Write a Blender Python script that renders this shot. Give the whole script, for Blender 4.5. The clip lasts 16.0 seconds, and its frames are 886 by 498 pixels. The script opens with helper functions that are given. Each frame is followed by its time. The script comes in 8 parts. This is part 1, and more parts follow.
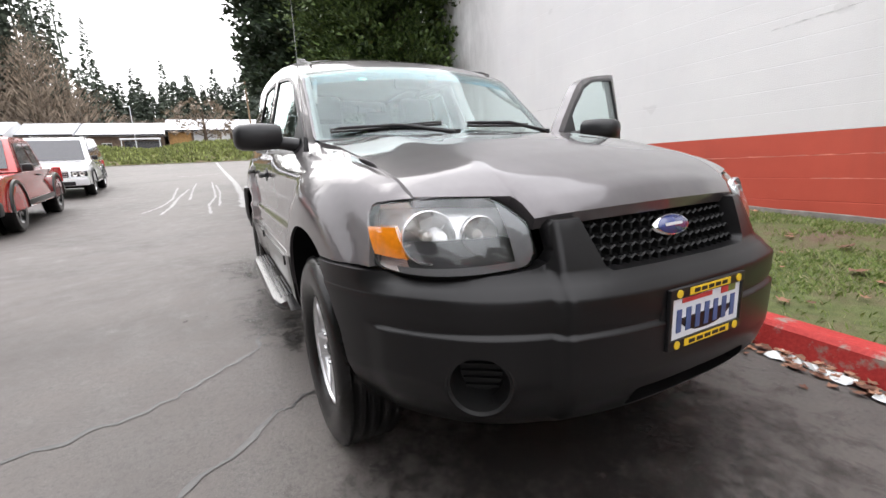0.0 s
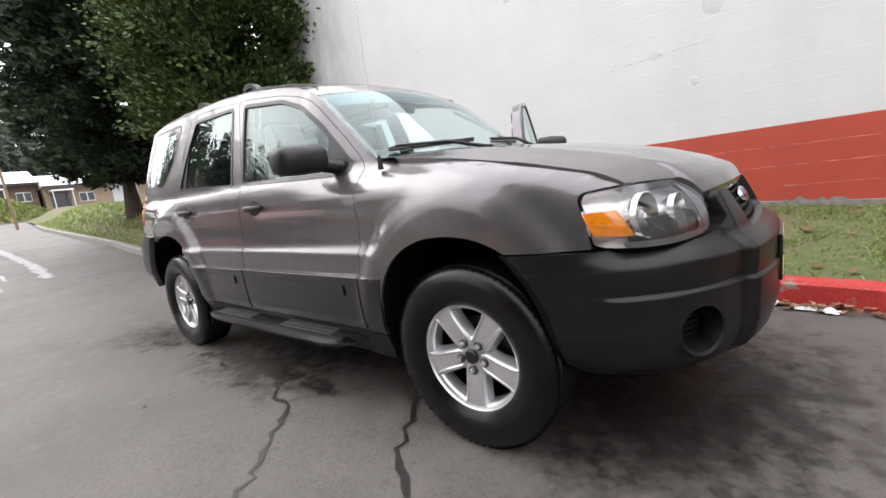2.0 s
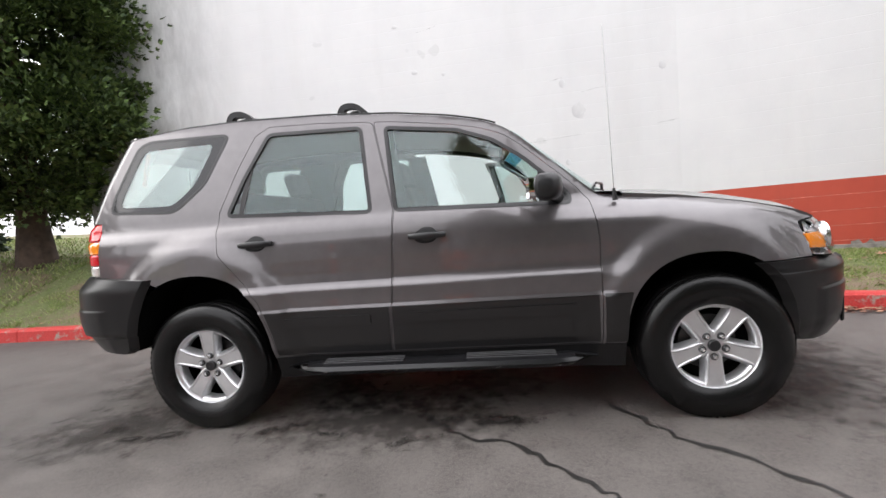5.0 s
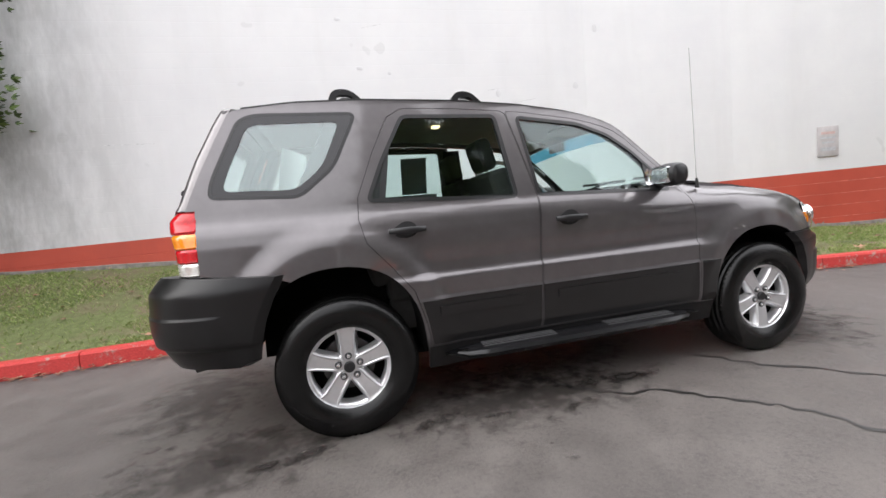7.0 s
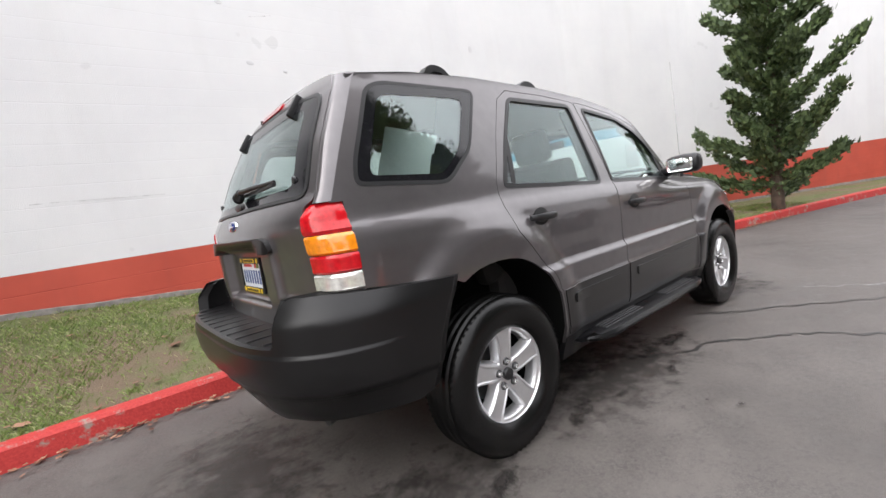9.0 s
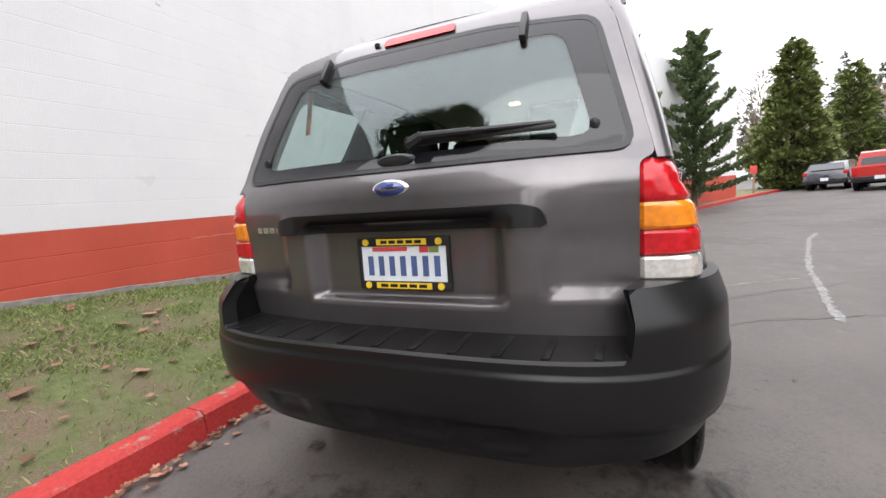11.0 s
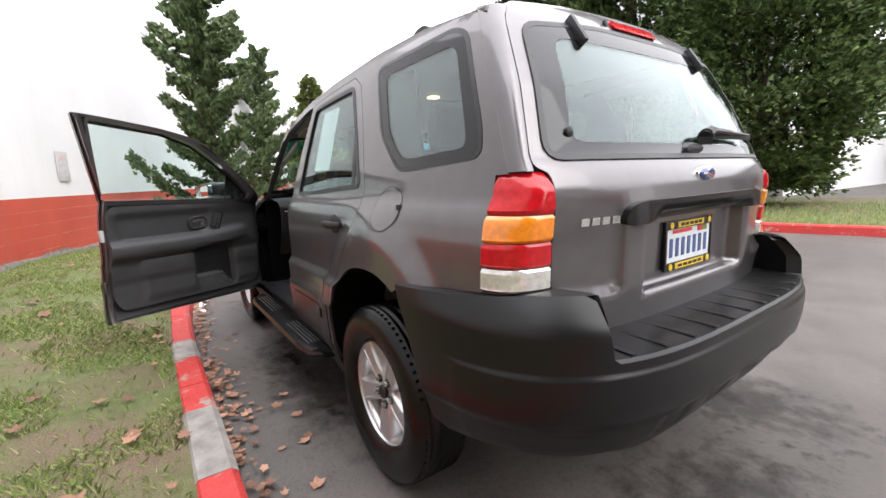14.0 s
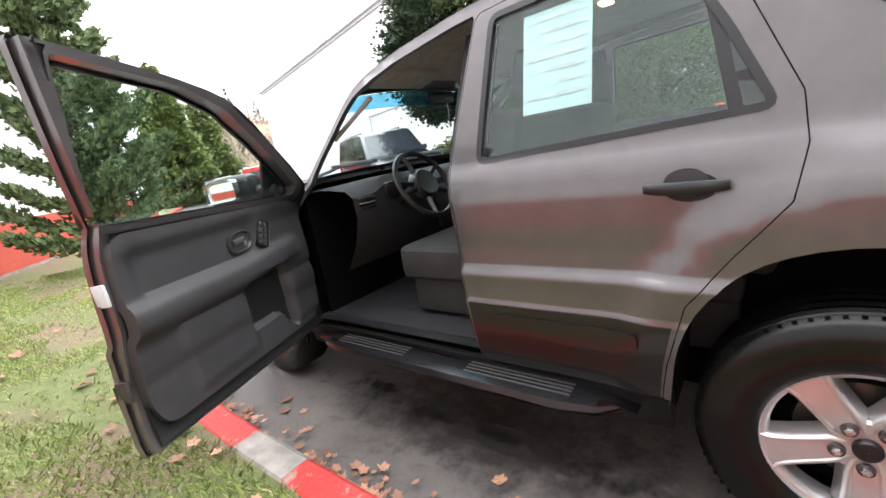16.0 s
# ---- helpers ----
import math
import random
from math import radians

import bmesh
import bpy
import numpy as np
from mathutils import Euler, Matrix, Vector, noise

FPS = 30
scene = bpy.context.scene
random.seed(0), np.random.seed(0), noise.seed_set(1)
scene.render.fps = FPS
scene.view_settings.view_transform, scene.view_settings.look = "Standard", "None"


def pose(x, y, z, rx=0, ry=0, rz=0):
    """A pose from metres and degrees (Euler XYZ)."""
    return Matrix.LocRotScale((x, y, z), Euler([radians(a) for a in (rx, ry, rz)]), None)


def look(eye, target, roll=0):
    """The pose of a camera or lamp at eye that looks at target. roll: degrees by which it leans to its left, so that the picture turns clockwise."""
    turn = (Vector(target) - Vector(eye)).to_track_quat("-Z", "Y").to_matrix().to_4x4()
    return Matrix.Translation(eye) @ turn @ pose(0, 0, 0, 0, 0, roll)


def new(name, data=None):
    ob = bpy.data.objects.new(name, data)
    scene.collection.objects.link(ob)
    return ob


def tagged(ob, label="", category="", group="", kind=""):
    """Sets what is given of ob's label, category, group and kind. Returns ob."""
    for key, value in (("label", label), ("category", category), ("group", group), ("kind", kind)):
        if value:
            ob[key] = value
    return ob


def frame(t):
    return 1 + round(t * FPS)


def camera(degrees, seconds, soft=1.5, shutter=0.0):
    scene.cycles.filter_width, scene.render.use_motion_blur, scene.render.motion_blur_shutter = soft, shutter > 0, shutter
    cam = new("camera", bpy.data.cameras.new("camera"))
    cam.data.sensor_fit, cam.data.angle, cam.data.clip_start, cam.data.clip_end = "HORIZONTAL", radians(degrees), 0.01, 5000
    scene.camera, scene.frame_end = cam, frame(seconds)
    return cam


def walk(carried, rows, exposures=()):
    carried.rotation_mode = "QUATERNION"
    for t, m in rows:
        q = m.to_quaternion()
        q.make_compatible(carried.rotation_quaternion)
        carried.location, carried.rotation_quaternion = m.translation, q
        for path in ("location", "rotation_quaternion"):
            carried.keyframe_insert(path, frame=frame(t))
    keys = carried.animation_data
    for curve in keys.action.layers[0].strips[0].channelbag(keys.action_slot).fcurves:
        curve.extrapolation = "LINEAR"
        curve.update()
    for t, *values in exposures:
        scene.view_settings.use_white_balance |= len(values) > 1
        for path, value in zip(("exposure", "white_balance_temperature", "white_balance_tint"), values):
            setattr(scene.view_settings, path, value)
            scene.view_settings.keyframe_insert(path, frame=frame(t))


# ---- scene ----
cam = camera(92.5, 16.0)
PATH = [
    (0, (2.838, -1.111, 1.022), (1.098, -0.213, 0.612), -2.8),
    (0.5, (2.71, -1.303, 1.029), (1.068, -0.242, 0.606), -6.0),
    (1, (2.576, -1.529, 1.037), (1.033, -0.328, 0.617), -7.1),
    (1.5, (2.423, -1.806, 1.03), (1.012, -0.442, 0.645), -7.2),
    (2, (2.219, -2.006, 1.01), (0.962, -0.484, 0.691), -7.3),
    (2.5, (1.975, -2.192, 1.028), (0.845, -0.574, 0.7), -5.7),
    (3, (1.696, -2.428, 1.041), (0.798, -0.662, 0.766), -6.9),
    (3.5, (1.394, -2.592, 1.038), (0.623, -0.76, 0.82), -6.9),
    (4, (1.048, -2.729, 1.07), (0.389, -0.855, 0.843), -5.7),
    (4.2, (0.892, -2.779, 1.072), (0.319, -0.873, 0.875), -5.5),
    (6.3, (-0.703, -3.069, 1.066), (-0.494, -1.085, 0.918), -4.6),
    (6.5, (-0.882, -3.045, 1.067), (-0.602, -1.072, 0.89), -5.1),
    (7, (-1.299, -2.948, 1.086), (-0.824, -1.014, 0.906), -5.2),
    (7.5, (-1.689, -2.824, 1.111), (-1.086, -0.924, 0.951), -5.2),
    (8, (-2.003, -2.627, 1.097), (-1.176, -0.821, 0.861), -7.3),
    (8.5, (-2.276, -2.391, 1.106), (-1.259, -0.678, 0.928), -6.9),
    (8.7, (-2.413, -2.279, 1.11), (-1.303, -0.624, 0.931), -7.5),
    (10.8, (-3.173, -0.793, 1.12), (-1.386, 0.075, 0.889), -5.2),
    (11, (-3.196, -0.652, 1.122), (-1.387, 0.168, 0.889), -3.9),
    (11.5, (-3.296, -0.262, 1.121), (-1.364, 0.214, 0.921), -2.8),
    (12, (-3.339, 0.111, 1.109), (-1.357, 0.224, 0.864), -0.7),
    (12.5, (-3.299, 0.476, 1.12), (-1.33, 0.252, 0.847), -0.8),
    (13, (-3.192, 0.869, 1.129), (-1.303, 0.272, 0.851), -2.1),
    (13.5, (-3.026, 1.204, 1.117), (-1.243, 0.337, 0.856), -2.2),
    (14, (-2.761, 1.508, 1.178), (-1.139, 0.383, 0.856), -2.4),
    (14.5, (-2.422, 1.808, 1.182), (-0.977, 0.446, 0.94), -6.0),
    (15, (-2.018, 1.987, 1.173), (-0.692, 0.513, 0.913), -5.6),
    (15.5, (-1.602, 2.01, 1.219), (-0.305, 0.557, 0.762), -6.2),
    (16, (-1.148, 2.029, 1.19), (0.104, 0.536, 0.738), -9.5),
]
walk(cam, [(t, look(eye, target, roll)) for t, eye, target, roll in PATH], [(0.0, 0.05), (1.5, 0.06), (3.0, 0.08), (7.5, 0.12), (8.5, 0.10), (11.0, 0.1), (12.5, 0.18), (13.5, 0.3), (14.5, 0.74), (15.0, 0.95), (16.0, 1.16)])

# ---- world, sun, exposure ----
world = bpy.data.worlds.new("overcast_sky")
scene.world = world
world.use_nodes = True
wn, wl = world.node_tree.nodes, world.node_tree.links
wn.clear()
w_out, w_bg, w_sky, w_hsv, w_mix = (wn.new(k) for k in ("ShaderNodeOutputWorld", "ShaderNodeBackground", "ShaderNodeTexSky", "ShaderNodeHueSaturation", "ShaderNodeMix"))
w_sky.sky_type = "NISHITA"
w_sky.sun_disc = False
SUN_UP, SUN_TURN = radians(37), radians(264)
w_sky.sun_elevation, w_sky.sun_rotation = SUN_UP, SUN_TURN
w_sky.dust_density, w_sky.air_density = 4.0, 1.5
w_hsv.inputs["Saturation"].default_value = 0.15
w_hsv.inputs["Value"].default_value = 0.10
# an overcast sky is about three times as bright overhead as at the horizon
w_tc, w_sep, w_map, w_col = (wn.new(k) for k in ("ShaderNodeTexCoord", "ShaderNodeSeparateXYZ", "ShaderNodeMapRange", "ShaderNodeMix"))
w_map.inputs["To Min"].default_value, w_map.inputs["To Max"].default_value = 0.31, 1.0
wl.new(w_tc.outputs["Generated"], w_sep.inputs[0])
wl.new(w_sep.outputs["Z"], w_map.inputs["Value"])
w_col.data_type, w_col.blend_type = "RGBA", "MULTIPLY"
w_col.inputs[0].default_value = 1.0
w_col.inputs[6].default_value = (0.995, 0.985, 1.03, 1)
wl.new(w_map.outputs[0], w_col.inputs[7])
w_mix.data_type = "RGBA"
w_mix.inputs[0].default_value = 0.88
wl.new(w_sky.outputs[0], w_hsv.inputs["Color"])
wl.new(w_hsv.outputs[0], w_mix.inputs[6])
wl.new(w_col.outputs[2], w_mix.inputs[7])
wl.new(w_mix.outputs[2], w_bg.inputs[0])
w_bg.inputs[1].default_value = 3.8
wl.new(w_bg.outputs[0], w_out.inputs[0])
sun = new("sun", bpy.data.lights.new("sun", "SUN"))
sun.data.energy, sun.data.angle, sun.data.color = 1.15, radians(60), (1.0, 0.97, 0.93)
sun.matrix_world = look((-36, -4, 27), (0, 0, 0))
scene.view_settings.exposure = 0.0


# ---- materials ----
class Nodes:
    """A short way to write node materials."""

    def __init__(self, name):
        self.m = bpy.data.materials.new(name)
        self.m.use_nodes = True
        self.t = self.m.node_tree
        self.b = self.t.nodes["Principled BSDF"]
        self.tc = self.t.nodes.new("ShaderNodeTexCoord")

    def n(self, kind, **kw):
        x = self.t.nodes.new("ShaderNode" + kind)
        for k, v in kw.items():
            if k in x.inputs:
                x.inputs[k].default_value = v
        return x

    def l(self, a, b):
        self.t.links.new(a, b)

    def noise(self, scale, detail=4.0, rough=0.55, stretch=(1, 1, 1)):
        mp = self.n("Mapping")
        mp.inputs["Scale"].default_value = stretch
        self.l(self.tc.outputs["Object"], mp.inputs["Vector"])
        x = self.n("TexNoise", Scale=scale, Detail=detail, Roughness=rough)
        self.l(mp.outputs[0], x.inputs["Vector"])
        return x.outputs["Fac"]

    def ramp(self, fac, stops):
        r = self.n("ValToRGB")
        e = r.color_ramp.elements
        while len(e) < len(stops):
            e.new(0.5)
        for k, (p, c) in zip(e, stops):
            k.position, k.color = p, (*c, 1) if len(c) == 3 else c
        self.l(fac, r.inputs[0])
        return r.outputs[0]

    def mix(self, fac, a, b, how="MIX"):
        x = self.n("Mix")
        x.data_type, x.blend_type = "RGBA", how
        if isinstance(fac, (int, float)):
            x.inputs[0].default_value = fac
        else:
            self.l(fac, x.inputs[0])
        for v, i in ((a, 6), (b, 7)):
            if isinstance(v, tuple):
                x.inputs[i].default_value = (*v, 1)
            else:
                self.l(v, x.inputs[i])
        return x.outputs[2]

    def bump(self, height, strength, distance=0.01):
        x = self.n("Bump", Strength=strength, Distance=distance)
        self.l(height, x.inputs["Height"])
        self.l(x.outputs[0], self.b.inputs["Normal"])

    def set(self, **kw):
        for k, v in kw.items():
            i = self.b.inputs[k.replace("_", " ")]
            if hasattr(v, "is_linked"):
                self.l(v, i)
            else:
                i.default_value = (*v, 1) if isinstance(v, tuple) else v
        return self.m


def plain(name, col, rough=0.5, metal=0.0, vary=0.15, scale=20.0, bump=0.0, coat=0.0, spec=0.5):
    k = Nodes(name)
    f = k.noise(scale)
    lo, hi = tuple(c * (1 - vary) for c in col), tuple(min(1, c * (1 + vary)) for c in col)
    k.set(Base_Color=k.ramp(f, [(0.3, lo), (0.7, hi)]), Roughness=rough, Metallic=metal, Coat_Weight=coat, Coat_Roughness=0.04, Specular_IOR_Level=spec)
    if bump:
        k.bump(k.noise(scale * 8), bump, 0.002)
    return k.m


def make_asphalt():
    k = Nodes("asphalt")
    grain, stone, mid, big = k.noise(240, 3), k.noise(55, 5, 0.75), k.noise(4.5, 6, 0.7), k.noise(0.55, 4, 0.6)
    base = k.ramp(grain, [(0.3, (0.066, 0.058, 0.053)), (0.62, (0.118, 0.105, 0.097)), (0.80, (0.205, 0.186, 0.170))])
    base = k.mix(k.ramp(stone, [(0.38, (0.75, 0.75, 0.75)), (0.50, (0, 0, 0))]), base, (0.048, 0.043, 0.040))
    base = k.mix(k.ramp(stone, [(0.62, (0, 0, 0)), (0.74, (0.8, 0.8, 0.8))]), base, (0.20, 0.185, 0.17))
    worn = k.mix(k.ramp(mid, [(0.40, (0, 0, 0)), (0.72, (0.75, 0.75, 0.75))]), base, (0.142, 0.127, 0.117))
    dark = k.mix(k.ramp(big, [(0.36, (0.6, 0.6, 0.6)), (0.56, (0, 0, 0))]), worn, (0.060, 0.053, 0.049))
    k.set(Base_Color=dark, Roughness=k.ramp(mid, [(0.3, (0.50, 0.50, 0.50)), (0.7, (0.80, 0.80, 0.80))]))
    k.bump(stone, 0.55, 0.006)
    return k.m


def make_wet_shade(name="wet_asphalt", most=0.68, lo=0.30, hi=0.70, ragged=2.4):
    """A patch of damp and painted car shade whose ragged edge fades out."""
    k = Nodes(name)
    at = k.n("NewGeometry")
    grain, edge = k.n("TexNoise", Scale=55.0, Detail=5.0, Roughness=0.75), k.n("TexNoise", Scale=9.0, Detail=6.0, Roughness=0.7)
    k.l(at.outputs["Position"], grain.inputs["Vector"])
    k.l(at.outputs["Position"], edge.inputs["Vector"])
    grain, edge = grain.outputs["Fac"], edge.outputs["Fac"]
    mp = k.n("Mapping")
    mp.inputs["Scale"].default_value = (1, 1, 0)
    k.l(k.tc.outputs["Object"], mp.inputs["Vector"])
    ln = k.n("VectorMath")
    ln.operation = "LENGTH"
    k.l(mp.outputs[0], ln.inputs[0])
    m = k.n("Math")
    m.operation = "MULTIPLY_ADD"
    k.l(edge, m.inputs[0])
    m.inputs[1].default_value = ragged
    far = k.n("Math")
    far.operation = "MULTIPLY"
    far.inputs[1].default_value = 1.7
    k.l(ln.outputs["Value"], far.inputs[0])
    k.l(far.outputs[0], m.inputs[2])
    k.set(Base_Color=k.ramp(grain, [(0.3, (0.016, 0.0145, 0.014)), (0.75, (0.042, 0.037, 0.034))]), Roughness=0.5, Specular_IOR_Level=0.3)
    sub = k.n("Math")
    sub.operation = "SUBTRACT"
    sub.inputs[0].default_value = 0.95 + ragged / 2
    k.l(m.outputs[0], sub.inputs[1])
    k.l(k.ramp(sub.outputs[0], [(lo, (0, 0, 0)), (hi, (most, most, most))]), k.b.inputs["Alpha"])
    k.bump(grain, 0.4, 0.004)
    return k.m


def make_grass_ground():
    k = Nodes("lawn_soil")
    a, b, c = k.noise(1.6, 5, 0.6), k.noise(14, 4, 0.7), k.noise(120, 3)
    green = k.ramp(b, [(0.3, (0.085, 0.105, 0.034)), (0.7, (0.17, 0.20, 0.075))])
    soil = k.ramp(c, [(0.3, (0.115, 0.080, 0.052)), (0.7, (0.25, 0.185, 0.125))])
    k.set(Base_Color=k.mix(k.ramp(a, [(0.44, (0, 0, 0)), (0.62, (1, 1, 1))]), green, soil), Roughness=0.95)
    k.bump(c, 0.8, 0.02)
    return k.m


def make_blade():
    k = Nodes("grass_blades")
    g = k.n("NewGeometry")
    k.set(Base_Color=k.ramp(g.outputs["Random Per Island"], [(0.0, (0.12, 0.175, 0.034)), (0.5, (0.20, 0.275, 0.068)), (0.8, (0.28, 0.32, 0.115)), (1.0, (0.42, 0.37, 0.22))]), Roughness=0.7)
    return k.m


def make_wall_paint(name, lo, hi, stain, peel=False, mildew_shade=False):
    k = Nodes(name)
    fine, mid, streak = k.noise(90, 4), k.noise(1.2, 5, 0.6), k.noise(2.2, 4, 0.6, (1.0, 1.0, 0.12))
    c = k.ramp(mid, [(0.3, lo), (0.7, hi)])
    c = k.mix(k.ramp(streak, [(0.52, (0, 0, 0)), (0.82, (0.45, 0.45, 0.45))]), c, stain)
    if peel:
        c = k.mix(k.ramp(k.noise(6, 6, 0.72), [(0.69, (0, 0, 0)), (0.72, (1, 1, 1))]), c, (0.33, 0.31, 0.29))
    if mildew_shade:
        # the tree's shade along the wall, with mildew patches, put into the colour
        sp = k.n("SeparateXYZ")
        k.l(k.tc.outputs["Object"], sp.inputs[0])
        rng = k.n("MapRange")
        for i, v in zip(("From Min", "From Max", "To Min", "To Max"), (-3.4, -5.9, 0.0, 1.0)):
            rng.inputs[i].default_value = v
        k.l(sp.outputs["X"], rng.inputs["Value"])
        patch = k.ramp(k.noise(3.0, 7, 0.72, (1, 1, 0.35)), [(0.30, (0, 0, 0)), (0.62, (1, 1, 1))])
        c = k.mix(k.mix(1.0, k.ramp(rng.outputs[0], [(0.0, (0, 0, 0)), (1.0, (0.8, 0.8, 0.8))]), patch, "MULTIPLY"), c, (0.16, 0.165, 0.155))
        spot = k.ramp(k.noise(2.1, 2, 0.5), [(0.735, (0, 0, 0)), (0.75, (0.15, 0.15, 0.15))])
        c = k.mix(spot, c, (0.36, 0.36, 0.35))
    k.set(Base_Color=c, Roughness=0.62)
    k.bump(fine, 0.35, 0.004)
    return k.m


def make_red_kerb():
    k = Nodes("kerb_red_paint")
    wear, fine = k.noise(7, 6, 0.7), k.noise(60, 4)
    red = k.ramp(fine, [(0.3, (0.38, 0.024, 0.022)), (0.7, (0.52, 0.044, 0.038))])
    k.set(Base_Color=k.mix(k.ramp(wear, [(0.56, (0, 0, 0)), (0.66, (1, 1, 1))]), red, (0.30, 0.26, 0.22)), Roughness=0.7)
    k.bump(fine, 0.5, 0.006)
    return k.m


def make_paint():
    k = Nodes("car_paint_grey")
    fl, dirt = k.noise(14, 3), k.noise(3, 5, 0.6)
    c = k.ramp(fl, [(0.3, (0.116, 0.107, 0.111)), (0.7, (0.132, 0.122, 0.126))])
    k.set(Base_Color=c, Metallic=0.65, Roughness=k.ramp(dirt, [(0.3, (0.30, 0.30, 0.30)), (0.7, (0.37, 0.37, 0.37))]), Coat_Weight=0.95, Coat_Roughness=0.03)
    return k.m


def make_plastic():
    k = Nodes("cladding_plastic")
    f, g = k.noise(400, 2), k.noise(4, 4)
    k.set(Base_Color=k.ramp(g, [(0.3, (0.0065, 0.0063, 0.0066)), (0.7, (0.0105, 0.0101, 0.0105))]), Roughness=0.31, Specular_IOR_Level=0.31)
    k.bump(f, 0.06, 0.001)
    return k.m


def glass(name, tint, shine=0.05):
    """Thin window glass: clear straight through, with a mirror gloss that grows towards grazing views."""
    k = Nodes(name)
    k.t.nodes.remove(k.b)
    lw = k.n("LayerWeight", Blend=0.5)
    pw, ma = k.n("Math"), k.n("Math")
    pw.operation, ma.operation = "POWER", "MULTIPLY_ADD"
    pw.inputs[1].default_value = 5.0
    ma.inputs[1].default_value, ma.inputs[2].default_value = 1.0 - shine, shine
    k.l(lw.outputs["Facing"], pw.inputs[0])
    k.l(pw.outputs[0], ma.inputs[0])
    clear, gloss, mx = k.n("BsdfTransparent"), k.n("BsdfGlossy"), k.n("MixShader")
    clear.inputs["Color"].default_value = (*tint, 1)
    gloss.inputs["Color"].default_value = (0.93, 1.0, 1.0, 1)
    gloss.inputs["Roughness"].default_value = 0.0
    k.l(ma.outputs[0], mx.inputs[0])
    k.l(clear.outputs[0], mx.inputs[1])
    k.l(gloss.outputs[0], mx.inputs[2])
    k.l(mx.outputs[0], k.t.nodes["Material Output"].inputs["Surface"])
    return k.m


def make_leaves(name, lo, hi):
    k = Nodes(name)
    g = k.n("NewGeometry")
    c = k.ramp(g.outputs["Random Per Island"], [(0.0, lo), (0.8, hi), (1.0, tuple(min(1, v * 1.5) for v in hi))])
    k.set(Base_Color=c, Roughness=0.65)
    return k.m


